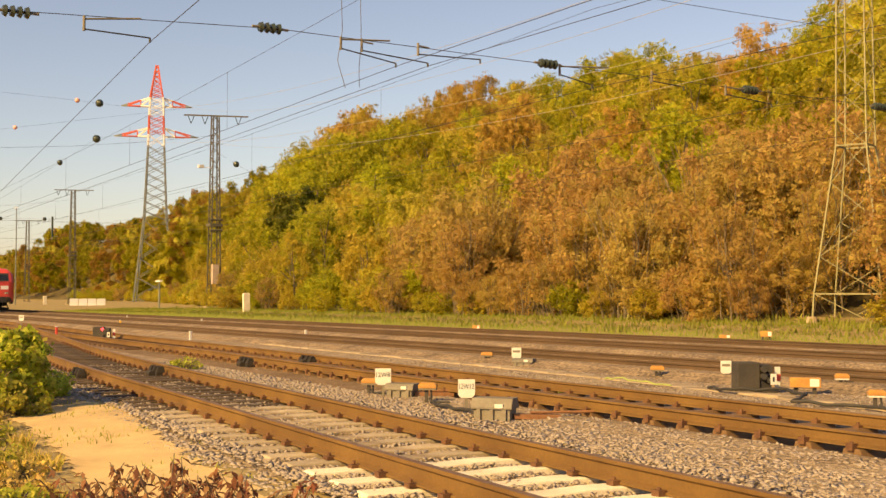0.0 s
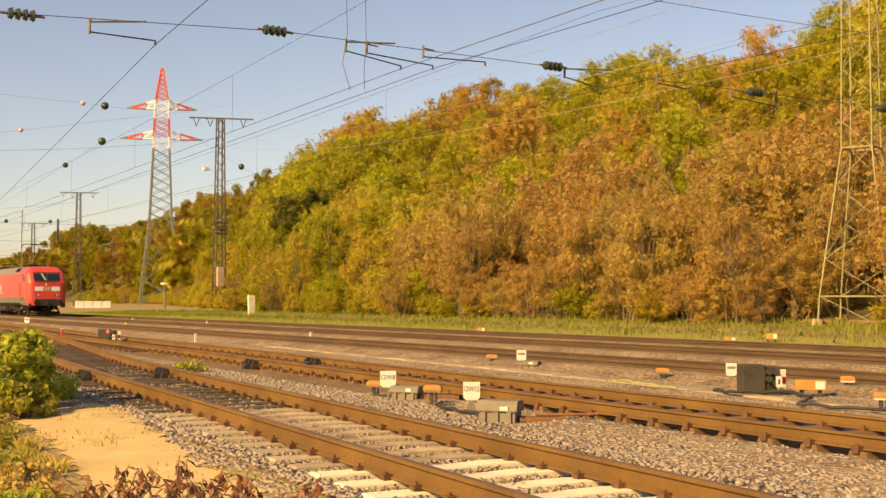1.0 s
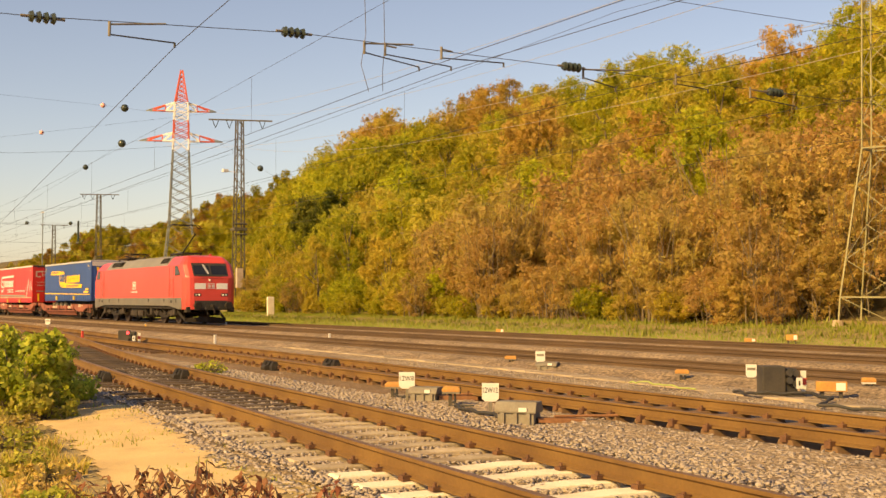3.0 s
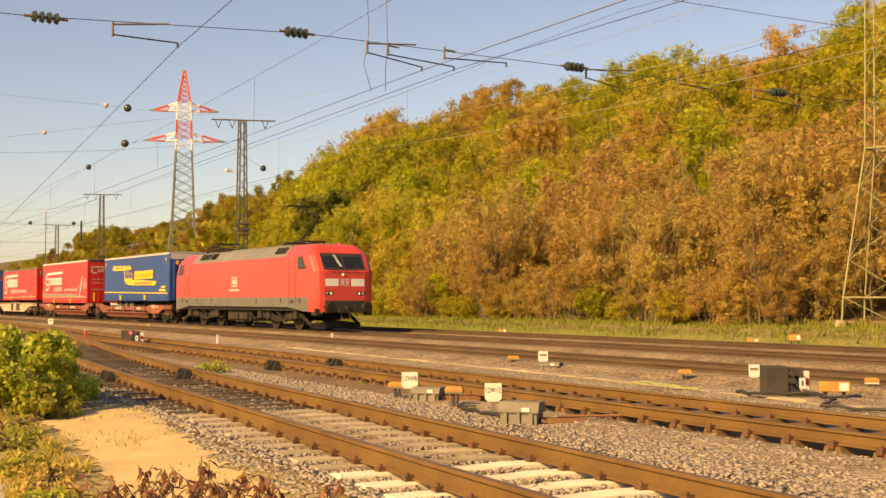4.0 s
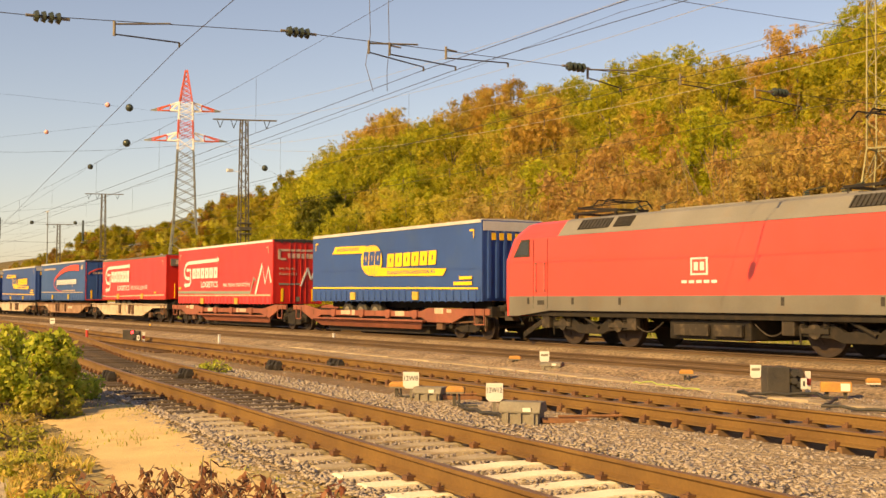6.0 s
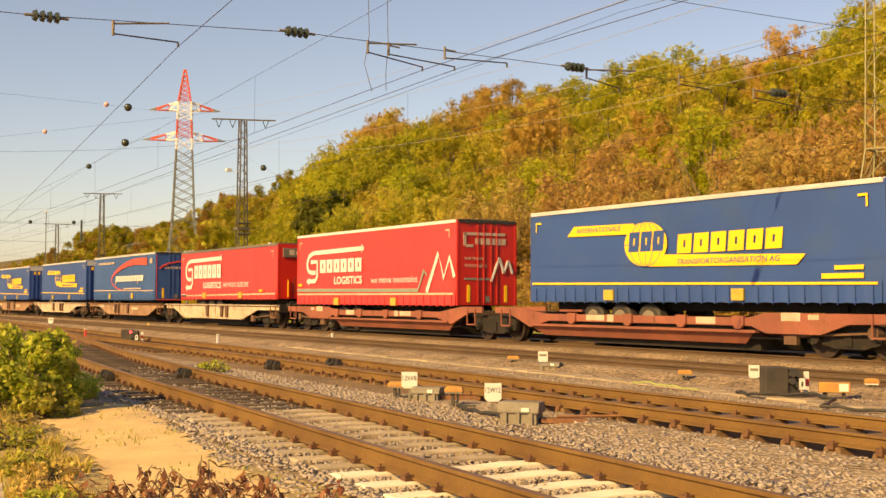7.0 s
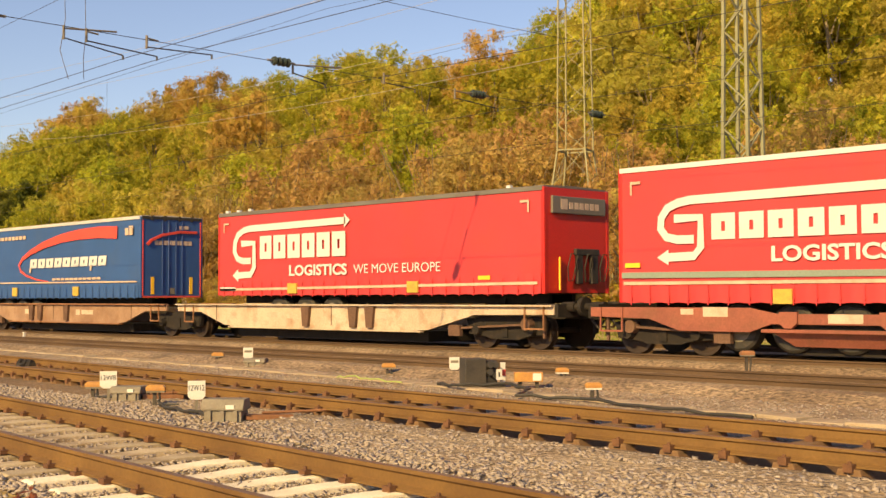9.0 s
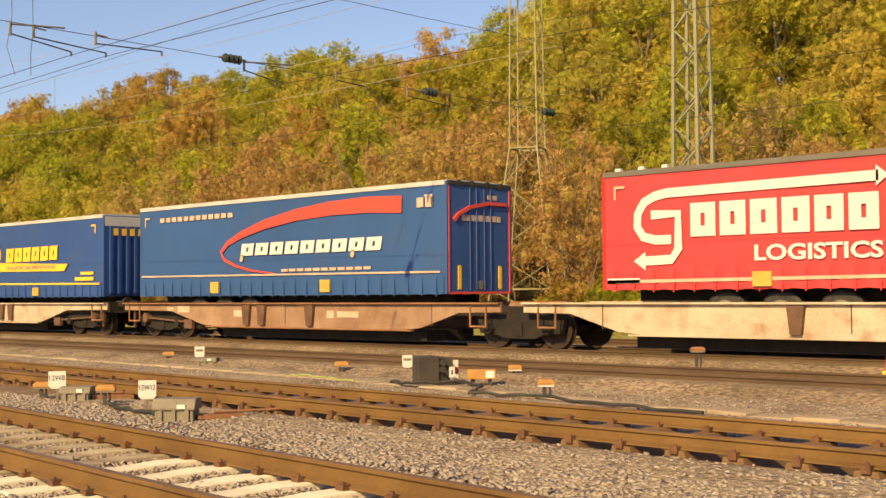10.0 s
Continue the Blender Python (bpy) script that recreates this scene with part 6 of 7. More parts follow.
def tower(x, y, z):
    z = gz(x, y)
    t = thing("power_pylon", "pale green lattice pylon at the foot of the bank", "pylon", pose(x, y, z, 0, 0, 22))
    s = Shape()
    lattice(s, -0.3, 1.0, 2.75, 2.6, 1, 0.065, 0.03)
    lattice(s, 1.0, 6.9, 2.6, 1.2, 4, 0.06, 0.03)
    lattice(s, 6.9, 27.0, 1.2, 0.8, 19, 0.055, 0.026)
    part("lattice", s, M_GALV2, t, "pale grey-green steel lattice", fix=False)
    for zz, w in ((1.0, 2.6), (6.9, 1.2)):
        r = Shape()
        for a, b in (((-1, -1), (1, -1)), ((1, -1), (1, 1)), ((1, 1), (-1, 1)), ((-1, 1), (-1, -1))):
            r.bar((a[0] * w / 2, a[1] * w / 2, zz), (b[0] * w / 2, b[1] * w / 2, zz), 0.06)
        part("ring_beam", r, M_GALV2, t)
    for k in ((-1, -1), (1, -1), (1, 1), (-1, 1)):
        f = Shape()
        f.cone((k[0] * 1.38, k[1] * 1.38, -0.5), (k[0] * 1.37, k[1] * 1.37, 0.1), 0.25, 0.2, 10)
        part("footing", f, M_CONC, t)


def red_pylon(x, y, z):
    """Tall lattice pylon, its head banded red and white for aircraft."""
    g = gz(x, y)
    t = thing("power_pylon", "tall lattice pylon with red and white banded head", "pylon", pose(x, y, z, 0, 0, 68))
    k = 230 / 2138.0
    def Z(py):
        return (528 - py) * k
    segs = ((560, 390, 8.0, 4.2, 5, M_GREYSTEEL), (390, 258, 4.2, 3.0, 8, M_GREYSTEEL), (258, 238, 3.0, 2.9, 1, M_PYWHITE), (238, 205, 2.9, 2.7, 3, M_PYRED), (205, 172, 2.7, 2.5, 3, M_PYWHITE), (172, 113, 2.4, 0.35, 7, M_PYRED))
    for a, b, w0, w1, n, m in segs:
        s = Shape()
        lattice(s, Z(a), Z(b), w0, w1, n, 0.24, 0.11, True)
        part("lattice", s, m, t, fix=False)
    for py, half, up in ((187, 6.6, 2.0), (241, 7.8, 2.0)):
        for o in (-1, 1):
            for f0, f1, m in ((0.18, 0.45, M_PYWHITE), (0.45, 0.82, M_PYRED), (0.82, 1.0, M_GREYSTEEL)):
                s = Shape()
                for q in (-0.9, 0.9):
                    s.bar((o * half * f0, q * (1 - f0), Z(py)), (o * half * f1, q * (1 - f1), Z(py)), 0.19)
                    s.bar((o * half * f0, q * (1 - f0), Z(py) + up * (1 - f0)), (o * half * f1, q * (1 - f1), Z(py) + up * (1 - f1)), 0.17)
                    s.bar((o * half * f0, q * (1 - f0), Z(py) + up * (1 - f0)), (o * half * f1, q * (1 - f1), Z(py)), 0.16)
                    s.bar((o * half * f0, q * (1 - f0), Z(py)), (o * half * f0, q * (1 - f0), Z(py) + up * (1 - f0)), 0.16)
                part("cross_arm", s, m, t)


def cable(name, pts, d, material, label, category="wire", sag=0.0, n=10):
    """A wire along points, sagging between each pair."""
    out = [Vector(pts[0])]
    for a, b in zip(pts, pts[1:]):
        a, b = Vector(a), Vector(b)
        for i in range(1, n + 1):
            t = i / n
            out.append(a.lerp(b, t) - Vector((0, 0, sag * 4 * t * (1 - t))))
    s = Shape().tube(out, d)
    return tagged(part(name, s, material, fix=False), label, category)


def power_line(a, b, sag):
    cable("power_line", [a, b], 0.026, M_WIRELIT, "power conductor between pylons, coloured pale as if sunlit", "wire", sag, 24)


def warning_line(pts):
    cable("power_line", pts, 0.03, M_WIRE, "dark power conductor with warning balls", "wire", 0.0, 6)


def marker_ball(x, y, z, r, m):
    s = Shape()
    rings = []
    for i in range(1, 8):
        a = math.pi * i / 8
        rings.append([(r * math.sin(a) * math.cos(6.2832 * k / 14), r * math.sin(a) * math.sin(6.2832 * k / 14), r * math.cos(a)) for k in range(14)])
    s.loft(rings)
    s.cone((-r * 1.25, 0, 0), (r * 1.25, 0, 0), r * 0.18, r * 0.18, 8)
    tagged(part("marker_ball", s, m, m=pose(x, y, z), smooth=True), "round aircraft warning ball on a power line", "warning ball", "warning balls")


def lamp_mast(x, y, h):
    t = thing("street_lamp", "slim steel lamp mast with a pale head", "lamp", pose(x, y, gz(x, y) * 0))
    s = Shape()
    s.cone((0, 0, -0.5), (0, 0, h), 0.12, 0.07, 8)
    part("pole", s, M_GREYSTEEL, t)
    s = Shape()
    s.box(-0.9, 0.5, -0.15, 0.15, h, h + 0.15)
    part("head", s, M_PYWHITE, t, bevel=0.04)


M_PINK = mat("pale_pink_paint", (0.75, 0.4, 0.38), (0.7, 0.36, 0.35), 0.5, 0, 1, bump=0)
M_GALV2 = mat("pale_lattice_steel", (0.25, 0.235, 0.13), (0.2, 0.185, 0.1), 0.65, 0.15, 1.0, 30, 0.1)
M_REDLAMP = bpy.data.materials.new("lit_red_lamp")
M_REDLAMP.use_nodes = True
M_REDLAMP.node_tree.nodes["Principled BSDF"].inputs["Base Color"].default_value = (0.6, 0.02, 0.02, 1)
M_REDLAMP.node_tree.nodes["Principled BSDF"].inputs["Emission Color"].default_value = (1.0, 0.05, 0.06, 1)
M_REDLAMP.node_tree.nodes["Principled BSDF"].inputs["Emission Strength"].default_value = 3.0

point_sign(-13.76, 9.00, 0.08, 0.23, 0.25, "12W12")
point_sign(-16.61, 9.30, 0.07, 0.25, 0.26, "12W8")
point_sign(-22.68, 16.20, 0.04, 0.22, 0.25, None)
point_sign(-16.28, 16.40, 0.03, 0.20, 0.24, None)
point_sign(-57.80, 13.20, 0.33, 0.24, 0.26, None)
point_machine(-12.79, 8.80, 0.48, 0.04)
point_machine(-16.35, 9.50, 0.41, -0.02)
point_machine(-22.25, 16.10, 0.43, -0.06)
capped_post(-15.26, 9.30, -0.00, 0.27, 0)
capped_post(-17.22, 9.40, -0.05, 0.26, 0)
capped_post(-24.03, 16.30, -0.05, 0.28, 0)
capped_post(-17.71, 16.00, -0.06, 0.27, 0)
capped_post(-13.79, 16.60, -0.02, 0.23, 1)
capped_post(-11.20, 14.20, -0.03, 0.24, 1)
capped_post(-32.06, 19.90, -0.19, 0.26, 2)
capped_post(-12.37, 20.40, 0.19, 0.26, 2)
heater_box(-13.53, 15.40, -0.05, 0.48, 0.16)
heater_box(-46.88, 31.20, -0.06, 0.37, 0.16)
heater_box(-31.01, 31.20, -0.05, 0.40, 0.12)
heater_box(-29.64, 31.80, 0.07, 0.39, 0.20)
dwarf_signal(-14.20, 14.95, False)
dwarf_signal(-42.52, 12.50, True)
track_lamp(-8.70, 20.60)
peg(-43.72, 11.20, 0.48, M_PRINTRED)
peg(-41.93, 15.50, 0.29, M_WHITE)
peg(-43.00, 20.60, 0.25, M_WHITE)
peg(-66.14, 20.40, 0.25, M_YELLOW)
peg(-66.89, 25.40, 0.26, M_WHITE)
peg(-81.50, 25.60, 0.25, M_WHITE)
marker_post(-85.38, 36.00, 1.4)
marker_post(-194.38, 47.98, 1.40)
white_blocks(-165.74, 46.57)
span_mast(-107.26, 41.89, 0.10, 18.02, 1, True)
span_mast(-190.15, 50.98, -0.05, 17.84, 1, False)
span_mast(-270.18, 62.73, -0.23, 17.64, 1, False)
span_mast(-20.00, 32.90, -0.10, 21.00, 0, False)
tower(-32.0, 39.5, 0.2)
red_pylon(-224.42, 75.76, 1.07)
power_line((-219.34, 80.74, 37.30), (-30.4, 39.5, 15.5), 3.0)
power_line((-219.13, 81.51, 31.60), (-30.4, 39.5, 11.5), 3.0)
power_line((-226.35, 69.53, 37.60), (-33.6, 39.5, 17.0), 3.0)
power_line((-227.39, 68.29, 31.90), (-33.6, 39.5, 13.0), 3.0)
warning_line([(-226.35, 69.53, 37.60), (-213.65, 61.66, 35.73), (-212.71, 57.51, 35.74), (-202.67, 32.14, 34.61)])
warning_line([(-227.39, 68.29, 31.90), (-224.09, 64.23, 30.71), (-217.74, 55.93, 25.17), (-214.19, 34.41, 10.67)])
warning_line([(-219.34, 80.74, 37.30), (-201.12, 44.50, 28.59), (-202.94, 32.32, 26.45)])
warning_line([(-219.13, 81.51, 31.60), (-191.74, 78.68, 23.82), (-174.89, 77.66, 19.17)])
warning_line([(-252.27, 67.38, 17.38), (-245.03, 60.12, 16.73), (-249.68, 52.70, 16.82), (-254.50, 45.00, 16.92)])
marker_ball(-213.65, 61.66, 35.73, 0.70, M_INSUL)
marker_ball(-212.71, 57.51, 35.74, 0.45, M_PINK)
marker_ball(-201.12, 44.50, 28.59, 0.36, M_PINK)
marker_ball(-224.09, 64.23, 30.71, 0.74, M_INSUL)
marker_ball(-217.74, 55.93, 25.17, 0.50, M_INSUL)
marker_ball(-191.74, 78.68, 23.82, 0.53, M_INSUL)
marker_ball(-245.03, 60.12, 16.73, 0.39, M_INSUL)
marker_ball(-249.68, 52.70, 16.82, 0.39, M_INSUL)
lamp_mast(-207.21, 46.28, 15.99)
lamp_mast(-116.73, 39.89, 2.81)


# ---- overhead line ----
def insulator_string(x, y, z, length):
    t = thing("insulator_string", "dark ribbed porcelain insulator in the cross-span wire", "insulator", pose(x, y, z), group="insulators")
    s = Shape()
    s.cone((0, -length / 2 - 0.12, 0), (0, length / 2 + 0.12, 0), 0.025, 0.025, 8)
    part("rod", s, M_BOX, t)
    for k in range(4):
        d = Shape()
        yy = -length / 2 + length * (k + 0.5) / 4
        d.cone((0, yy - 0.05, 0), (0, yy + 0.01, 0), 0.075, 0.1, 14)
        d.cone((0, yy + 0.01, 0), (0, yy + 0.035, 0), 0.1, 0.05, 14)
        part("shed", d, M_INSUL, t)


def steady_arm(y0, z0, y1, z1, ye, ze, x=-20.0):
    """Registration arm: a short tube on the span wire and a light arm down to the contact wire."""
    t = thing("steady_arm", "grey tubular steady arm holding the contact wire", "steady arm", pose(x, 0, 0), group="steady arms")
    s = Shape()
    s.bar((0, y0, z0), (0, y1, z1), 0.034, n=8)
    part("tube", s, M_BOX, t)
    s = Shape()
    s.bar((0, y0, z0 + 0.05), (0, y0, z0 - 0.2), 0.05, n=8)
    part("bracket", s, M_BOX, t)
    s = Shape()
    s.bar((0, y0, z0 - 0.17), (0, ye, ze), 0.026, n=8)
    s.bar((0, ye, ze), (0, ye, ze - 0.08), 0.04, n=6)
    part("arm", s, M_WIRE, t)


def overhead():
    H = -20.0
    cable("cross_span_wire", [(H, -8, 5.7), (H, 4.2, 5.9), (H, 9, 6.17), (H, 15.5, 6.16), (H, 32.6, 6.2)], 0.014, M_WIRE, "dark lower cross-span wire over the tracks", n=3)
    cable("cross_span_wire", [(H, -8, 8.2), (H, 9, 8.0), (H, 32.6, 8.3)], 0.014, M_WIRE, "dark upper cross-span wire over the tracks", sag=0.2)
    for y in (4.42, 8.84, 15.1, 21.0, 25.6):
        insulator_string(H, y, {4.42: 5.9, 8.84: 6.165}.get(y, 6.17), 0.46)
    steady_arm(5.5, 5.92, 6.46, 6.04, 6.62, 5.73)
    steady_arm(10.27, 6.13, 11.32, 6.22, 11.45, 5.8)
    steady_arm(10.71, 6.14, 10.95, 6.12, 12.17, 5.88)
    steady_arm(11.95, 6.2, 12.2, 6.18, 13.4, 6.08)
    steady_arm(15.4, 6.15, 16.73, 6.26, 16.26, 5.84)
    steady_arm(17.95, 6.26, 18.1, 6.24, 18.9, 6.05)
    steady_arm(20.2, 6.17, 20.9, 6.15, 21.7, 5.9)
    # contact and messenger wires with droppers
    def line(pts, zc, zm, lab, messenger=True):
        spans = [(x, y, z) for x, y, z in pts]
        cable("contact_wire", spans, 0.013, M_WIRE, "dark contact wire above the " + lab, sag=0.02, n=8)
        if not messenger:
            return
        mes = [(x, y, z + zm - zc) for x, y, z in spans]
        cable("messenger_wire", mes, 0.009, M_WIRE, "dark messenger wire above the " + lab, sag=0.55, n=14)
        for a, b in zip(spans, spans[1:]):
            if b[0] < -120:
                continue
            n = max(2, int((Vector(b) - Vector(a)).length / 9))
            for i in range(1, n):
                t = i / n
                p = Vector(a).lerp(Vector(b), t) - Vector((0, 0, 0.02 * 4 * t * (1 - t)))
                q = Vector(a).lerp(Vector(b), t) + Vector((0, 0, zm - zc - 0.55 * 4 * t * (1 - t)))
                cable("dropper", [p, q], 0.007, M_WIRE, "thin dropper between overhead wires", n=1)
    line([(-107, 18.2, 5.5), (-20, 6.62, 5.66), (60, -2.0, 5.6)], 5.6, 7.3, "near siding", False)
    line([(-190, 17.6, 5.5), (-107, 15.6, 5.5), (-20, 11.45, 5.74), (60, 9.3, 5.6)], 5.6, 7.3, "second track")
    line([(-107, 16.9, 5.6), (-20, 12.17, 5.82), (60, 13.60, 5.9)], 5.8, 7.3, "crossover", False)
    line([(-190, 18.5, 5.5), (-107, 18.2, 5.5), (-20, 16.3, 5.78), (60, 17.6, 5.6)], 5.6, 7.3, "middle track")
    line([(-270, 23.2, 5.5), (-190, 23.4, 5.5), (-107, 23.0, 5.5), (-20, 21.7, 5.84), (60, 23.0, 5.6)], 5.6, 7.4, "main track")
    line([(-270, 27.7, 5.5), (-190, 27.9, 5.5), (-107, 27.5, 5.5), (-20, 27.0, 5.8), (60, 27.6, 5.6)], 5.6, 7.4, "far track")
    # jumper loops that hang beside the arms
    cable("jumper_wire", [(H, 10.26, 7.4), (H, 10.3, 6.3), (H + 0.1, 10.15, 5.7), (H + 0.3, 10.21, 5.17)], 0.013, M_WIRE, "dark hanging jumper wire", n=3)
    cable("jumper_wire", [(H, 10.67, 7.4), (H, 10.7, 6.1), (H + 0.2, 10.55, 5.6), (H + 0.4, 10.45, 5.19)], 0.013, M_WIRE, "dark hanging jumper wire", n=3)
    # cross spans at the far masts
    for x, y in ((-107.3, 41.9), (-190.2, 51.0), (-270.2, 62.7)):
        for z, sag in ((6.3, 0.0), (8.0, 0.2), (16.5, 3.0)):
            cable("cross_span_wire", [(x, -25, z), (x, y, z)], 0.022, M_WIRE, "dark cross-span wire at the far masts", sag=sag, n=10)
    # hanging droppers and insulators near the far spans
    for x, y, z in ((-107.3, 12.0, 7.4), (-107.3, 20.0, 7.4), (-107.3, 27.0, 7.4), (-190.2, 19.0, 7.4), (-190.2, 26.0, 7.4)):
        i = thing("insulator_string", "dark hanging insulator at a far cross span", "insulator", pose(x, y, z), group="insulators")
        s = Shape()
        s.cone((0, 0, -0.9), (0, 0, 0.9), 0.09, 0.09, 8)
        part("rod", s, M_INSUL, i)


overhead()


# ---- cable trough between the tracks ----
def trough():
    t = thing("cable_trough", "pale concrete cable trough covers between the tracks", "cable trough", kind="structure")
    _, pts = dense([(-48, 17.0), (-36, 16.2), (-24, 15.45), (-16, 14.85), (-12, 14.3), (-8.5, 13.85), (-5, 13.6), (2, 13.2)], 0.62)
    me = Shape()
    me.box(-0.3, 0.3, -0.18, 0.18, -0.32, -0.205)
    mesh = me.mesh("cover", M_COVER, 0.012)
    for p, u in pts:
        part("cover", mesh, None, t, m=pose(p.x, p.y, random.uniform(-0.02, 0.012), random.uniform(-2, 2), random.uniform(-1.5, 1.5), math.degrees(math.atan2(u.y, u.x)) + random.uniform(-2, 2)))


M_COVER = mat("pale_trough_concrete", (0.4, 0.33, 0.245), (0.3, 0.235, 0.165), 0.9, 0, 1.5, 40, 0.3, 0.006, 0.15, (0.2, 0.14, 0.09), 0.6, 0.2)
trough()


def loose_cable(pts, d, m, label):
    s = Shape()
    pts = [Vector(p) for p in pts]
    out = []
    for a, b in zip(pts, pts[1:]):
        out += [a.lerp(b, i / 4) + Vector((0, 0, 0.02 * math.sin(i * 2.1))) for i in range(4)]
    s.tube(out + [pts[-1]], d, 7)
    tagged(part("ground_cable", s, m, fix=False), label, "cable")


loose_cable([(-17.6, 14.6, -0.2), (-17.1, 14.5, -0.15), (-16.4, 14.4, -0.17), (-15.7, 14.5, -0.2)], 0.03, M_HOSE, "yellow-green hose lying by the trough")
loose_cable([(-16.1, 11.9, -0.19), (-15.5, 11.95, -0.13), (-15.1, 11.6, -0.15), (-14.8, 11.9, -0.18)], 0.05, M_HOSE, "yellow-green hose lying between the rails")
loose_cable([(-14.9, 14.6, -0.19), (-14.1, 14.3, -0.16), (-13.6, 14.9, -0.14), (-12.9, 14.7, -0.18), (-12.2, 13.6, -0.18), (-11.2, 13.9, -0.19), (-9.5, 13.5, -0.2), (-8.0, 13.3, -0.2)], 0.05, M_BLACK, "black cable lying along the trough")
loose_cable([(-15.0, 9.2, -0.2), (-14.4, 9.0, -0.2), (-13.6, 8.9, -0.19), (-13.1, 8.8, -0.19)], 0.05, M_BLACK, "black cable between post and point machine")


def rail_clamp(line, x, label):
    """A dark oily switch clamp gripping a pair of rails."""
    y = float(np.interp(x, [p[0] for p in line], [p[1] for p in line]))
    for o in (-0.753, 0.753):
        t = thing("rail_clamp", label, "rail clamp", pose(x, y + o, 0, 0, 0, -6), group="rail clamps")
        for k in (-0.3, 0.0, 0.28):
            for y0, y1 in ((-0.26, -0.09), (0.09, 0.22)):
                r = [random.uniform(0.8, 1.25) for _ in range(4)]
                s = Shape()
                s.loft([[(k - 0.1 * r[0], y0, -0.26), (k + 0.1 * r[1], y0, -0.26), (k + 0.1 * r[1], y1, -0.26), (k - 0.1 * r[0], y1, -0.26)],
                        [(k - 0.11 * r[2], y0 + 0.01, -0.13), (k + 0.09 * r[3], y0, -0.13), (k + 0.1 * r[0], y1, -0.13), (k - 0.09 * r[1], y1, -0.13)],
                        [(k - 0.05 * r[3], y0 + 0.04, -0.02 * r[0]), (k + 0.06 * r[2], y0 + 0.05, -0.03 * r[1]), (k + 0.05 * r[1], y1 - 0.02, -0.03 * r[2]), (k - 0.05 * r[0], y1 - 0.03, -0.02)]])
                part("jaw", s, M_UNDER, t, "oily black clamp jaw", bevel=0.015)
        s = Shape()
        s.cone((-0.1, -0.3, -0.17), (0.14, -0.3, -0.17), 0.07, 0.06, 10)
        part("lock_cylinder", s, M_UNDER2, t, "oily lock cylinder")
        s = Shape()
        s.bar((-0.42, -0.16, -0.2), (0.42, -0.16, -0.2), 0.07, n=8)
        part("rod", s, M_UNDER, t)


rail_clamp(T1, -22.9, "oily black switch clamp on the near siding")
rail_clamp(T2, -25.1, "oily black switch clamp on the second track")


# ---- near ground: sand, stones, plants ----
def sand():
    out = [(-16.92, 3.64), (-17.60, 4.41), (-18.00, 5.35), (-15.49, 4.98), (-13.26, 4.56), (-11.12, 4.19), (-9.86, 4.08), (-8.5, 3.9), (-8.2, 3.1), (-9.1, 2.66), (-11.10, 3.08), (-13.32, 3.41), (-15.48, 3.61)]
    def inside(x, y):
        hit = False
        for (x0, y0), (x1, y1) in zip(out, out[1:] + out[:1]):
            if (y0 > y) != (y1 > y) and x < x0 + (x1 - x0) * (y - y0) / (y1 - y0):
                hit = not hit
        return hit
    step, at, vs, fs = 0.06, {}, [], []

    def vert(i, j):
        if (i, j) not in at:
            x, y = -18.3 + i * step, 2.4 + j * step
            at[i, j] = len(vs)
            vs.append((x, y, ground_z(x, y) + 0.012 + 0.008 * noise.noise(Vector((x * 2.1, y * 2.1, 3.0)))))
        return at[i, j]
    for i in range(175):
        for j in range(52):
            x, y = -18.27 + i * step, 2.43 + j * step
            if inside(x + 0.16 * noise.noise(Vector((x * 2.6, y * 2.6, 0))) + random.uniform(-0.05, 0.05), y + 0.12 * noise.noise(Vector((x * 2.6, y * 2.6, 7))) + random.uniform(-0.04, 0.04)):
                fs.append((vert(i, j), vert(i + 1, j), vert(i + 1, j + 1), vert(i, j + 1)))
    tagged(part("sand_patch", Shape().add(vs, fs), M_SAND, smooth=True, fix=False), "flat patch of yellow sand beside the track", "sand", kind="structure")


sand()


PATH_EDGE = [(-19.0, 3.0), (-16.0, 2.78), (-13.4, 2.5), (-10.5, 2.16), (-8.5, 1.75), (-6.0, 1.1), (-3.0, 0.3), (2.0, -1.0), (12.0, -2.6), (40.0, -6.0)]


def footpath():
    """A pale trodden path along the weeds."""
    _, pts = dense(PATH_EDGE, 0.4)
    rows = [[(p.x, p.y + random.uniform(-0.05, 0.05)), (p.x - 0.15, p.y - 0.5), (p.x - 0.25, p.y - 1.1), (p.x - 0.35, p.y - 1.7 + random.uniform(-0.08, 0.08))] for p, _ in pts]
    vs = [(x, y, ground_z(x, y) + (0.015 if 0 < i < 3 else 0.004)) for r in rows for i, (x, y) in enumerate(r)]
    fs = [(4 * k + i, 4 * k + i + 1, 4 * k + 5 + i, 4 * k + 4 + i) for k in range(len(rows) - 1) for i in range(3)]
    tagged(part("footpath", Shape().add(vs, fs), M_PATH, smooth=True, fix=False), "pale trodden gravel footpath beside the weeds", "path", kind="structure")


M_PATH = mat("pale_path_gravel", (0.5, 0.41, 0.31), (0.42, 0.34, 0.25), 0.95, 0, 1.5, 45, 0.6, 0.02, 0.2, (0.32, 0.25, 0.17), 0.5)
footpath()


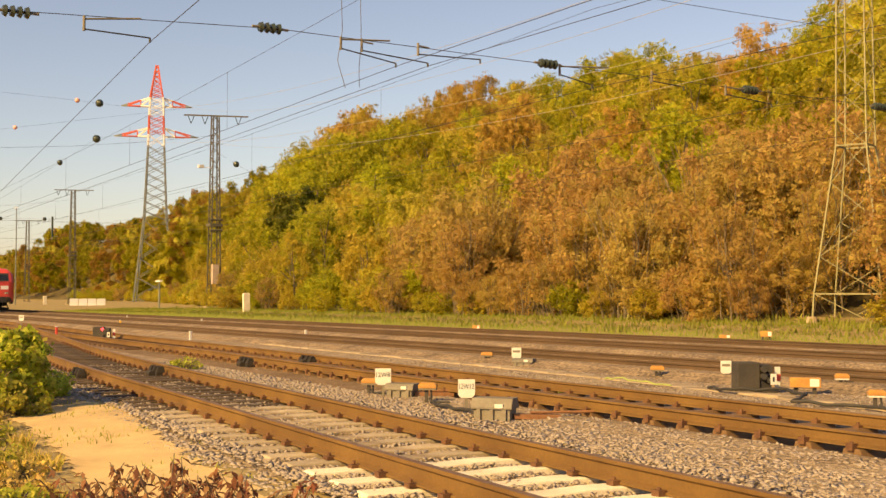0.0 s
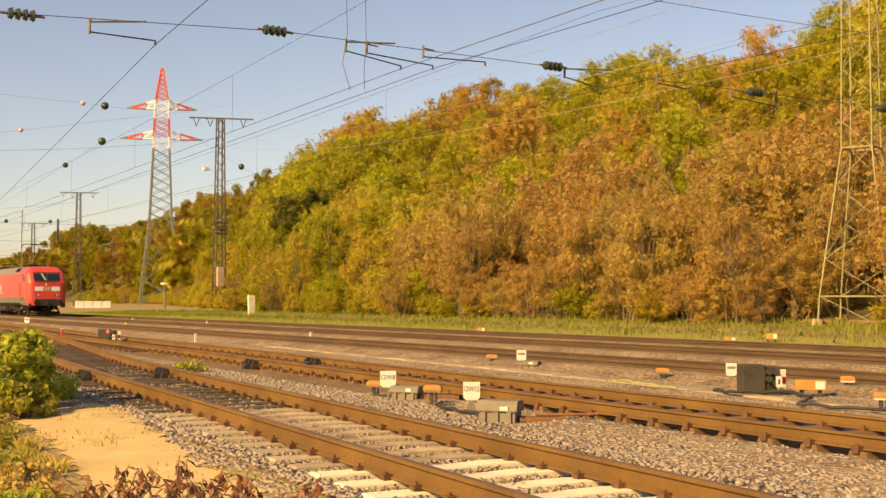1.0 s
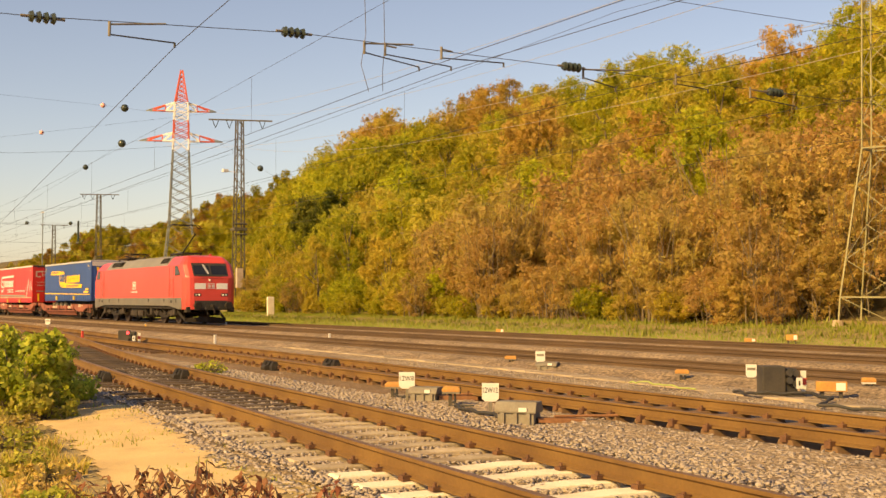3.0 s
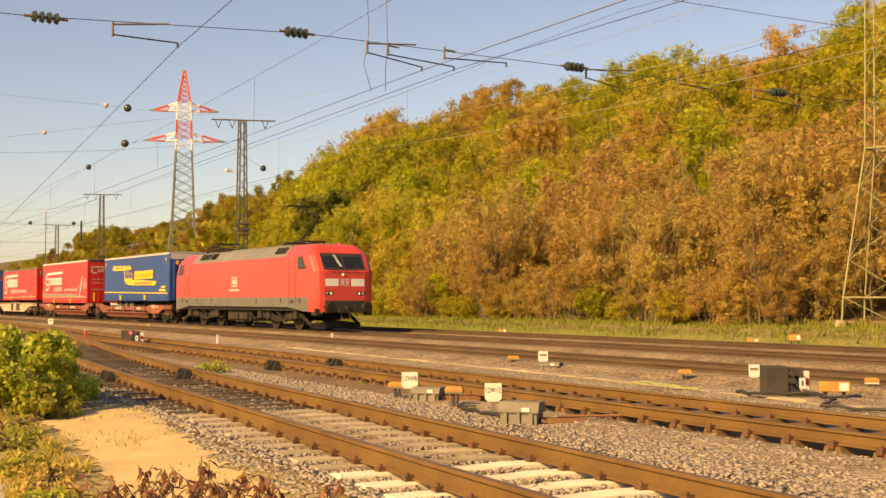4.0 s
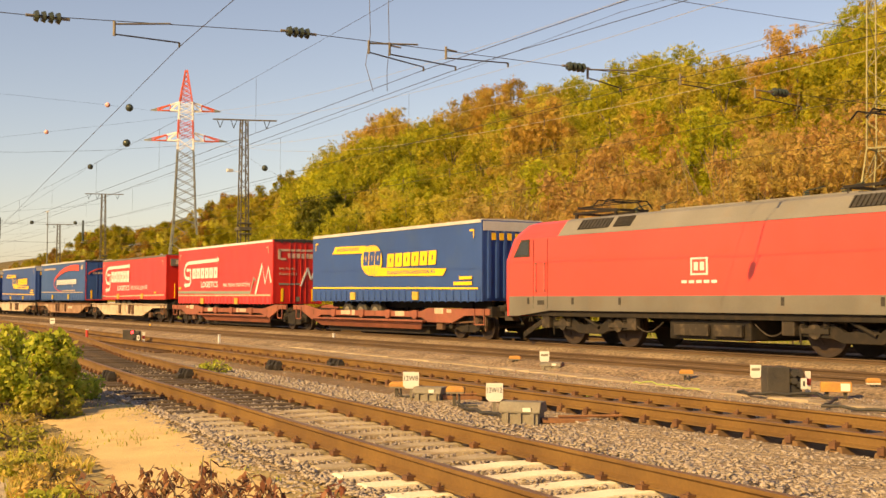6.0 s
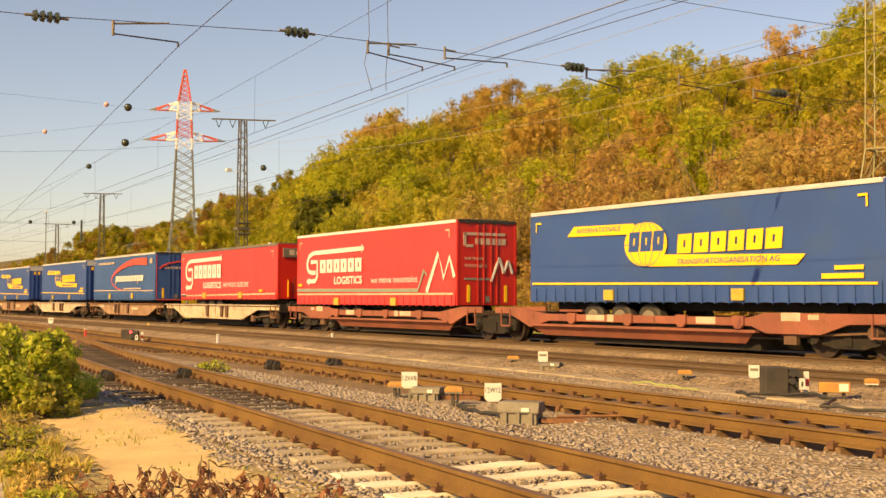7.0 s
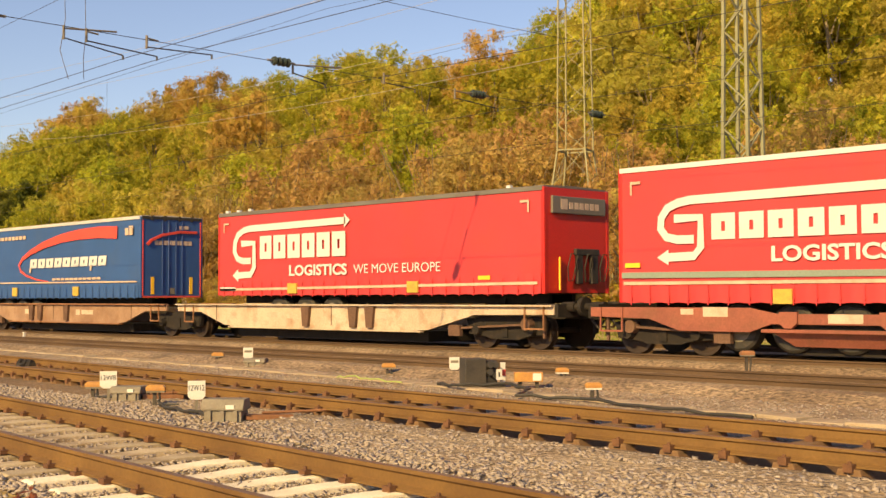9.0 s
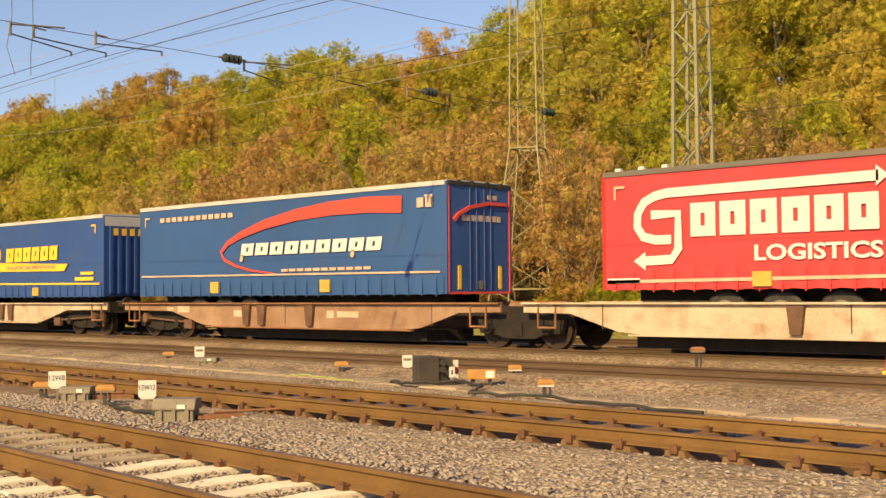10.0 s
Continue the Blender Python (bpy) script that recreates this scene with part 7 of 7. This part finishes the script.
def stones():
    rng = np.random.default_rng(5)
    n = 96000
    x = -1.5 - 26 * rng.random(n) ** 1.25
    t1 = np.interp(x, [p[0] for p in T1], [p[1] for p in T1])
    t2 = np.interp(x, [p[0] for p in T2], [p[1] for p in T2])
    t3 = np.interp(x, [p[0] for p in T3], [p[1] for p in T3])
    y = t1 - 2.3 + (t3 - 1.3 - t1 + 2.3) * rng.random(n) ** 1.5
    edge = t1 - 1.6 + 0.14 * np.sin(x * 1.7) + 0.1 * np.sin(x * 4.1)
    keep = (y > edge - 0.3 * rng.random(n)) & (np.abs(np.abs(y - t1) - 0.753) > 0.09) & (np.abs(np.abs(y - t2) - 0.753) > 0.1)
    keep &= ~((x < -17.0) & (np.abs(y - t1) < 1.35) & (rng.random(n) < 0.6)) 
    keep &= ~((y > t2 + 1.0) & (rng.random(n) < 0.6))
    x, y, t1, t2 = x[keep], y[keep], t1[keep], t2[keep]
    n = len(x)
    d = np.abs(y - t1)
    bed = np.where(d < 1.25, -0.207, np.where(d < 2.0, -0.205, -0.235))
    bed = np.where(np.abs(y - t2) < 0.9, -0.43, np.where(np.abs(y - t2) < 1.5, -0.245 + 0.035 * np.clip((x + 18.0) / 3.0, 0, 1), bed))
    dip = np.clip((5.0 - y) / 2.2, 0, 1)
    bed = np.where(y < t1 - 1.5, -0.238 - 0.1 * dip * dip * (3 - 2 * dip), bed)
    s = rng.uniform(0.012, 0.029, n) * np.where((d < 1.25) | (y > t2 + 1.0), 0.75, 1.0)
    z = bed + rng.uniform(-0.016, 0.002, n)
    base = np.array([(-1, -1, -1), (1, -1, -1), (1, 1, -1), (-1, 1, -1), (-1, -1, 1), (1, -1, 1), (1, 1, 1), (-1, 1, 1)], float)
    v = base[None] * rng.uniform(0.3, 1.2, (n, 8, 3)) * s[:, None, None] * np.array([1.3, 1.05, 0.42])
    a, b = rng.uniform(0, 6.28, n), rng.uniform(-0.7, 0.7, n)
    ca, sa, cb, sb = np.cos(a)[:, None], np.sin(a)[:, None], np.cos(b)[:, None], np.sin(b)[:, None]
    vx, vz = v[..., 0] * cb + v[..., 2] * sb, -v[..., 0] * sb + v[..., 2] * cb
    w = np.stack([vx * ca - v[..., 1] * sa + x[:, None], vx * sa + v[..., 1] * ca + y[:, None], vz + z[:, None]], -1).reshape(-1, 3)
    quad = np.array([(3, 2, 1, 0), (4, 5, 6, 7), (0, 1, 5, 4), (1, 2, 6, 5), (2, 3, 7, 6), (3, 0, 4, 7)])
    idx = (quad[None] + 8 * np.arange(n)[:, None, None]).reshape(-1)
    me = bpy.data.meshes.new("ballast_stones")
    me.vertices.add(len(w))
    me.vertices.foreach_set("co", w.astype(np.float32).ravel())
    me.loops.add(len(idx))
    me.loops.foreach_set("vertex_index", idx.astype(np.int32))
    me.polygons.add(6 * n)
    me.polygons.foreach_set("loop_start", np.arange(0, 24 * n, 4, dtype=np.int32))
    me.update(calc_edges=True)
    me.materials.append(M_STONE)
    tagged(new("ballast_stones", me), "grey and brown crushed ballast stones round the near tracks", "ballast", kind="stuff")


stones()


def bush(x, y, r, h, seed, palette, n, size, label, name="bush"):
    rng = np.random.default_rng(seed)
    t = thing(name, label, "bush", pose(x, y, ground_z(x, y)))
    cs, rs = [], []
    for _ in range(52):
        a, k = rng.uniform(0, 6.28), math.sqrt(rng.uniform(0, 1)) * rng.choice((1.0, 1.0, 1.18))
        cs.append((k * r * math.cos(a), k * r * math.sin(a), h * rng.uniform(0.08, 0.95) * (1 - 0.45 * k * k)))
        rs.append(rng.uniform(0.1, 0.27) * r)
    cs, rs = np.array(cs), np.array(rs)
    s = Shape()
    for c in cs:
        m = Vector((c[0] * 0.5, c[1] * 0.5, c[2] * 0.75))
        s.cone((c[0] * 0.15, c[1] * 0.15, -0.05), m, 0.012, 0.009, 5)
        s.cone(m, tuple(c * np.array([1.1, 1.1, 1.05])), 0.009, 0.003, 5)
    part("stem", s, M_BARK, t, fix=False)
    part("foliage", quads_mesh("foliage", leaf_cloud(rng, cs, rs, n, size), LEAVES[palette]), None, t)


bush(-17.75, 3.55, 0.9, 1.42, 3, "bush", 9000, 0.085, "dense green bramble bush beside the track")
bush(-19.3, 4.1, 0.8, 1.2, 4, "bush", 5600, 0.08, "green bramble bush with yellowing leaves")
bush(-16.9, 3.75, 0.42, 0.5, 6, "weed", 1300, 0.075, "small drying bramble at the edge of the sand")
bush(-24.5, 8.95, 0.35, 0.3, 8, "bush", 500, 0.06, "small green weed between the tracks", "weed")


def red_plant(x, y, h, seed):
    """Arching stems with long hanging red leaves."""
    rng = np.random.default_rng(seed)
    t = thing("red_shrub", "low shrub with hanging reddish-brown leaves", "shrub", pose(x, y, ground_z(x, y)), group="red shrubs")
    s, qs = Shape(), []
    for _ in range(6):
        a = rng.uniform(0, 6.28)
        lean, hh = rng.uniform(0.1, 0.4), h * rng.uniform(0.7, 1.1)
        p = Vector((rng.normal() * 0.05, rng.normal() * 0.05, 0))
        for i in range(1, 9):
            k = i / 8
            q = Vector((math.cos(a) * lean * k * k, math.sin(a) * lean * k * k, hh * (k - 0.12 * k * k)))
            s.cone(p, q, 0.0035, 0.003, 5)
            for _ in range(6 if i > 2 else 2):
                b = rng.uniform(0, 6.28)
                d = Vector((math.cos(b) * 0.6, math.sin(b) * 0.6, rng.uniform(-0.9, 0.15))).normalized()
                w = d.cross(Vector((0, 0, 1))).normalized() * rng.uniform(0.011, 0.018)
                st = q.lerp(p, rng.uniform(0, 1))
                ln = rng.uniform(0.045, 0.08)
                e = st + d * ln + Vector((0, 0, -0.02))
                m = st + d * ln * 0.5
                qs += [tuple(st), tuple(m + w), tuple(e), tuple(m - w)]
            p = q
    part("stem", s, M_BARK, t, fix=False)
    part("foliage", quads_mesh("foliage", np.array(qs), LEAVES["redplant"]), None, t)


for i, (x, y, h) in enumerate(((-6.68, 1.79, .72), (-7.03, 1.98, .73), (-6.75, 2.01, .73), (-6.99, 2.2, .75), (-6.96, 2.31, .7), (-6.19, 2.16, .86), (-6.07, 2.23, .83), (-7.04, 2.71, .73), (-6.29, 2.5, .79), (-6.21, 2.57, .74), (-7.09, 3.04, .62), (-6.9, 2.02, .59), (-7.2, 2.46, .56), (-6.62, 2.5, .64), (-5.95, 2.62, .76), (-6.0, 2.8, .72), (-6.45, 2.25, .7), (-6.5, 2.7, .66))):
    red_plant(x, y, h, 20 + i)


def blades(name, label, pts, hmin, hmax, wide, palette, seed):
    """Grass blades as bent slim leaves, one mesh."""
    rng = np.random.default_rng(seed)
    n = len(pts)
    h = rng.uniform(hmin, hmax, n)[:, None]
    a = rng.uniform(0, 6.28, n)
    d = np.stack([np.cos(a), np.sin(a), np.zeros(n)], 1)
    w = np.stack([-np.sin(a), np.cos(a), np.zeros(n)], 1) * wide * rng.uniform(0.6, 1.3, (n, 1))
    up = np.array([0, 0, 1.0])
    lean = rng.uniform(0.1, 0.6, (n, 1))
    q = np.stack([pts - w, pts + w, pts + up * h * 0.6 + d * h * lean * 0.35 + w * 0.5, pts + up * h + d * h * lean], 1).reshape(-1, 3)
    tagged(new(name, quads_mesh(name, q, LEAVES[palette])), label, "grass", kind="stuff")


def field(n, x0, x1, y0, y1, seed, power=1.0, gap=0.0):
    rng = np.random.default_rng(seed)
    x = x1 + (x0 - x1) * rng.random(n) ** power
    y = y0 + (y1 - y0) * rng.random(n)
    if gap:
        m = np.array([noise.noise(Vector((a * 0.9, b * 0.9, 0))) for a, b in zip(x, y)])
        x, y = x[m > gap - 0.5], y[m > gap - 0.5]
    if y1 < 3.5:
        # the grass stops short of the sand
        front = np.interp(x, (-17.0, -14.8, -12.3, -9.4, -8.2), (3.4, 3.2, 3.08, 2.42, 2.4)) + 0.12 * np.sin(x * 3.1)
        edge = np.interp(x, [p[0] for p in PATH_EDGE], [p[1] for p in PATH_EDGE]) + 0.1 * np.sin(x * 4.3)
        on = (y < front) & ((y > edge) | (rng.random(len(x)) < 0.03))
        x, y = x[on], y[on]
    return np.array([(a, b, ground_z(a, b) - 0.02) for a, b in zip(x, y)])


blades("dry_grass", "dry yellow-brown grass and weeds beside the sand", field(34000, -17.5, -5.5, 0.6, 3.25, 1, 0.8, 0.3), 0.04, 0.2, 0.006, "grass", 1)
blades("weeds", "low green and brown weeds at the path's edge", field(34000, -17.5, -6.0, 0.8, 3.35, 2, 0.8, 0.35), 0.03, 0.16, 0.014, "weed", 2)
blades("sand_weeds", "sparse weeds between sand and ballast", field(2600, -19.5, -8.0, 3.3, 5.3, 7, 0.9, 0.65), 0.02, 0.09, 0.01, "weed", 7)
for i, (x, y, r, h) in enumerate(((-12.56, 2.7, 0.3, 0.2), (-11.45, 2.55, 0.28, 0.2), (-14.2, 2.85, 0.35, 0.25), (-10.3, 2.35, 0.28, 0.22), (-11.59, 2.45, 0.25, 0.24), (-15.51, 3.05, 0.4, 0.3), (-9.6, 2.2, 0.25, 0.24))):
    bush(x, y, r, h, 40 + i, ("weed", "grass")[i % 2], 700, 0.05, "low tangled weeds beside the sand", "weed_clump")
blades("bank_grass", "short yellow-green grass at the foot of the bank", field(60000, -125, -8, 29.8, 38.6, 3, 1.3), 0.05, 0.2, 0.02, "lawn", 3)
blades("bank_weeds", "green weeds along the grass bank", field(16000, -125, -8, 32.0, 39.8, 4, 1.3, 0.5), 0.1, 0.36, 0.04, "lawn", 4)


def motions():
    """The train runs through at an even pace; its wheels turn with it."""
    times = (0.0, 0.5, 1.0, 1.5, 2.0, 2.5, 3.0, 3.5, 4.0, 4.5, 5.0, 5.5, 6.0, 6.5, 7.0, 7.5, 8.0, 8.5, 9.0, 9.5, 10.0)
    for ob, off in MOVERS:
        walk(ob, [(t, pose(train_s(t) + off, TRACK_Y, 0)) for t in times])
    spin = [i / 30 for i in range(301)]
    run = [train_s(t) - train_s(0) for t in spin]
    for ob, (x, y, z), r in WHEELS:
        walk(ob, [(t, pose(x, y, z, 0, math.degrees(d / r) % 360.0, 0)) for t, d in zip(spin, run)])


motions()
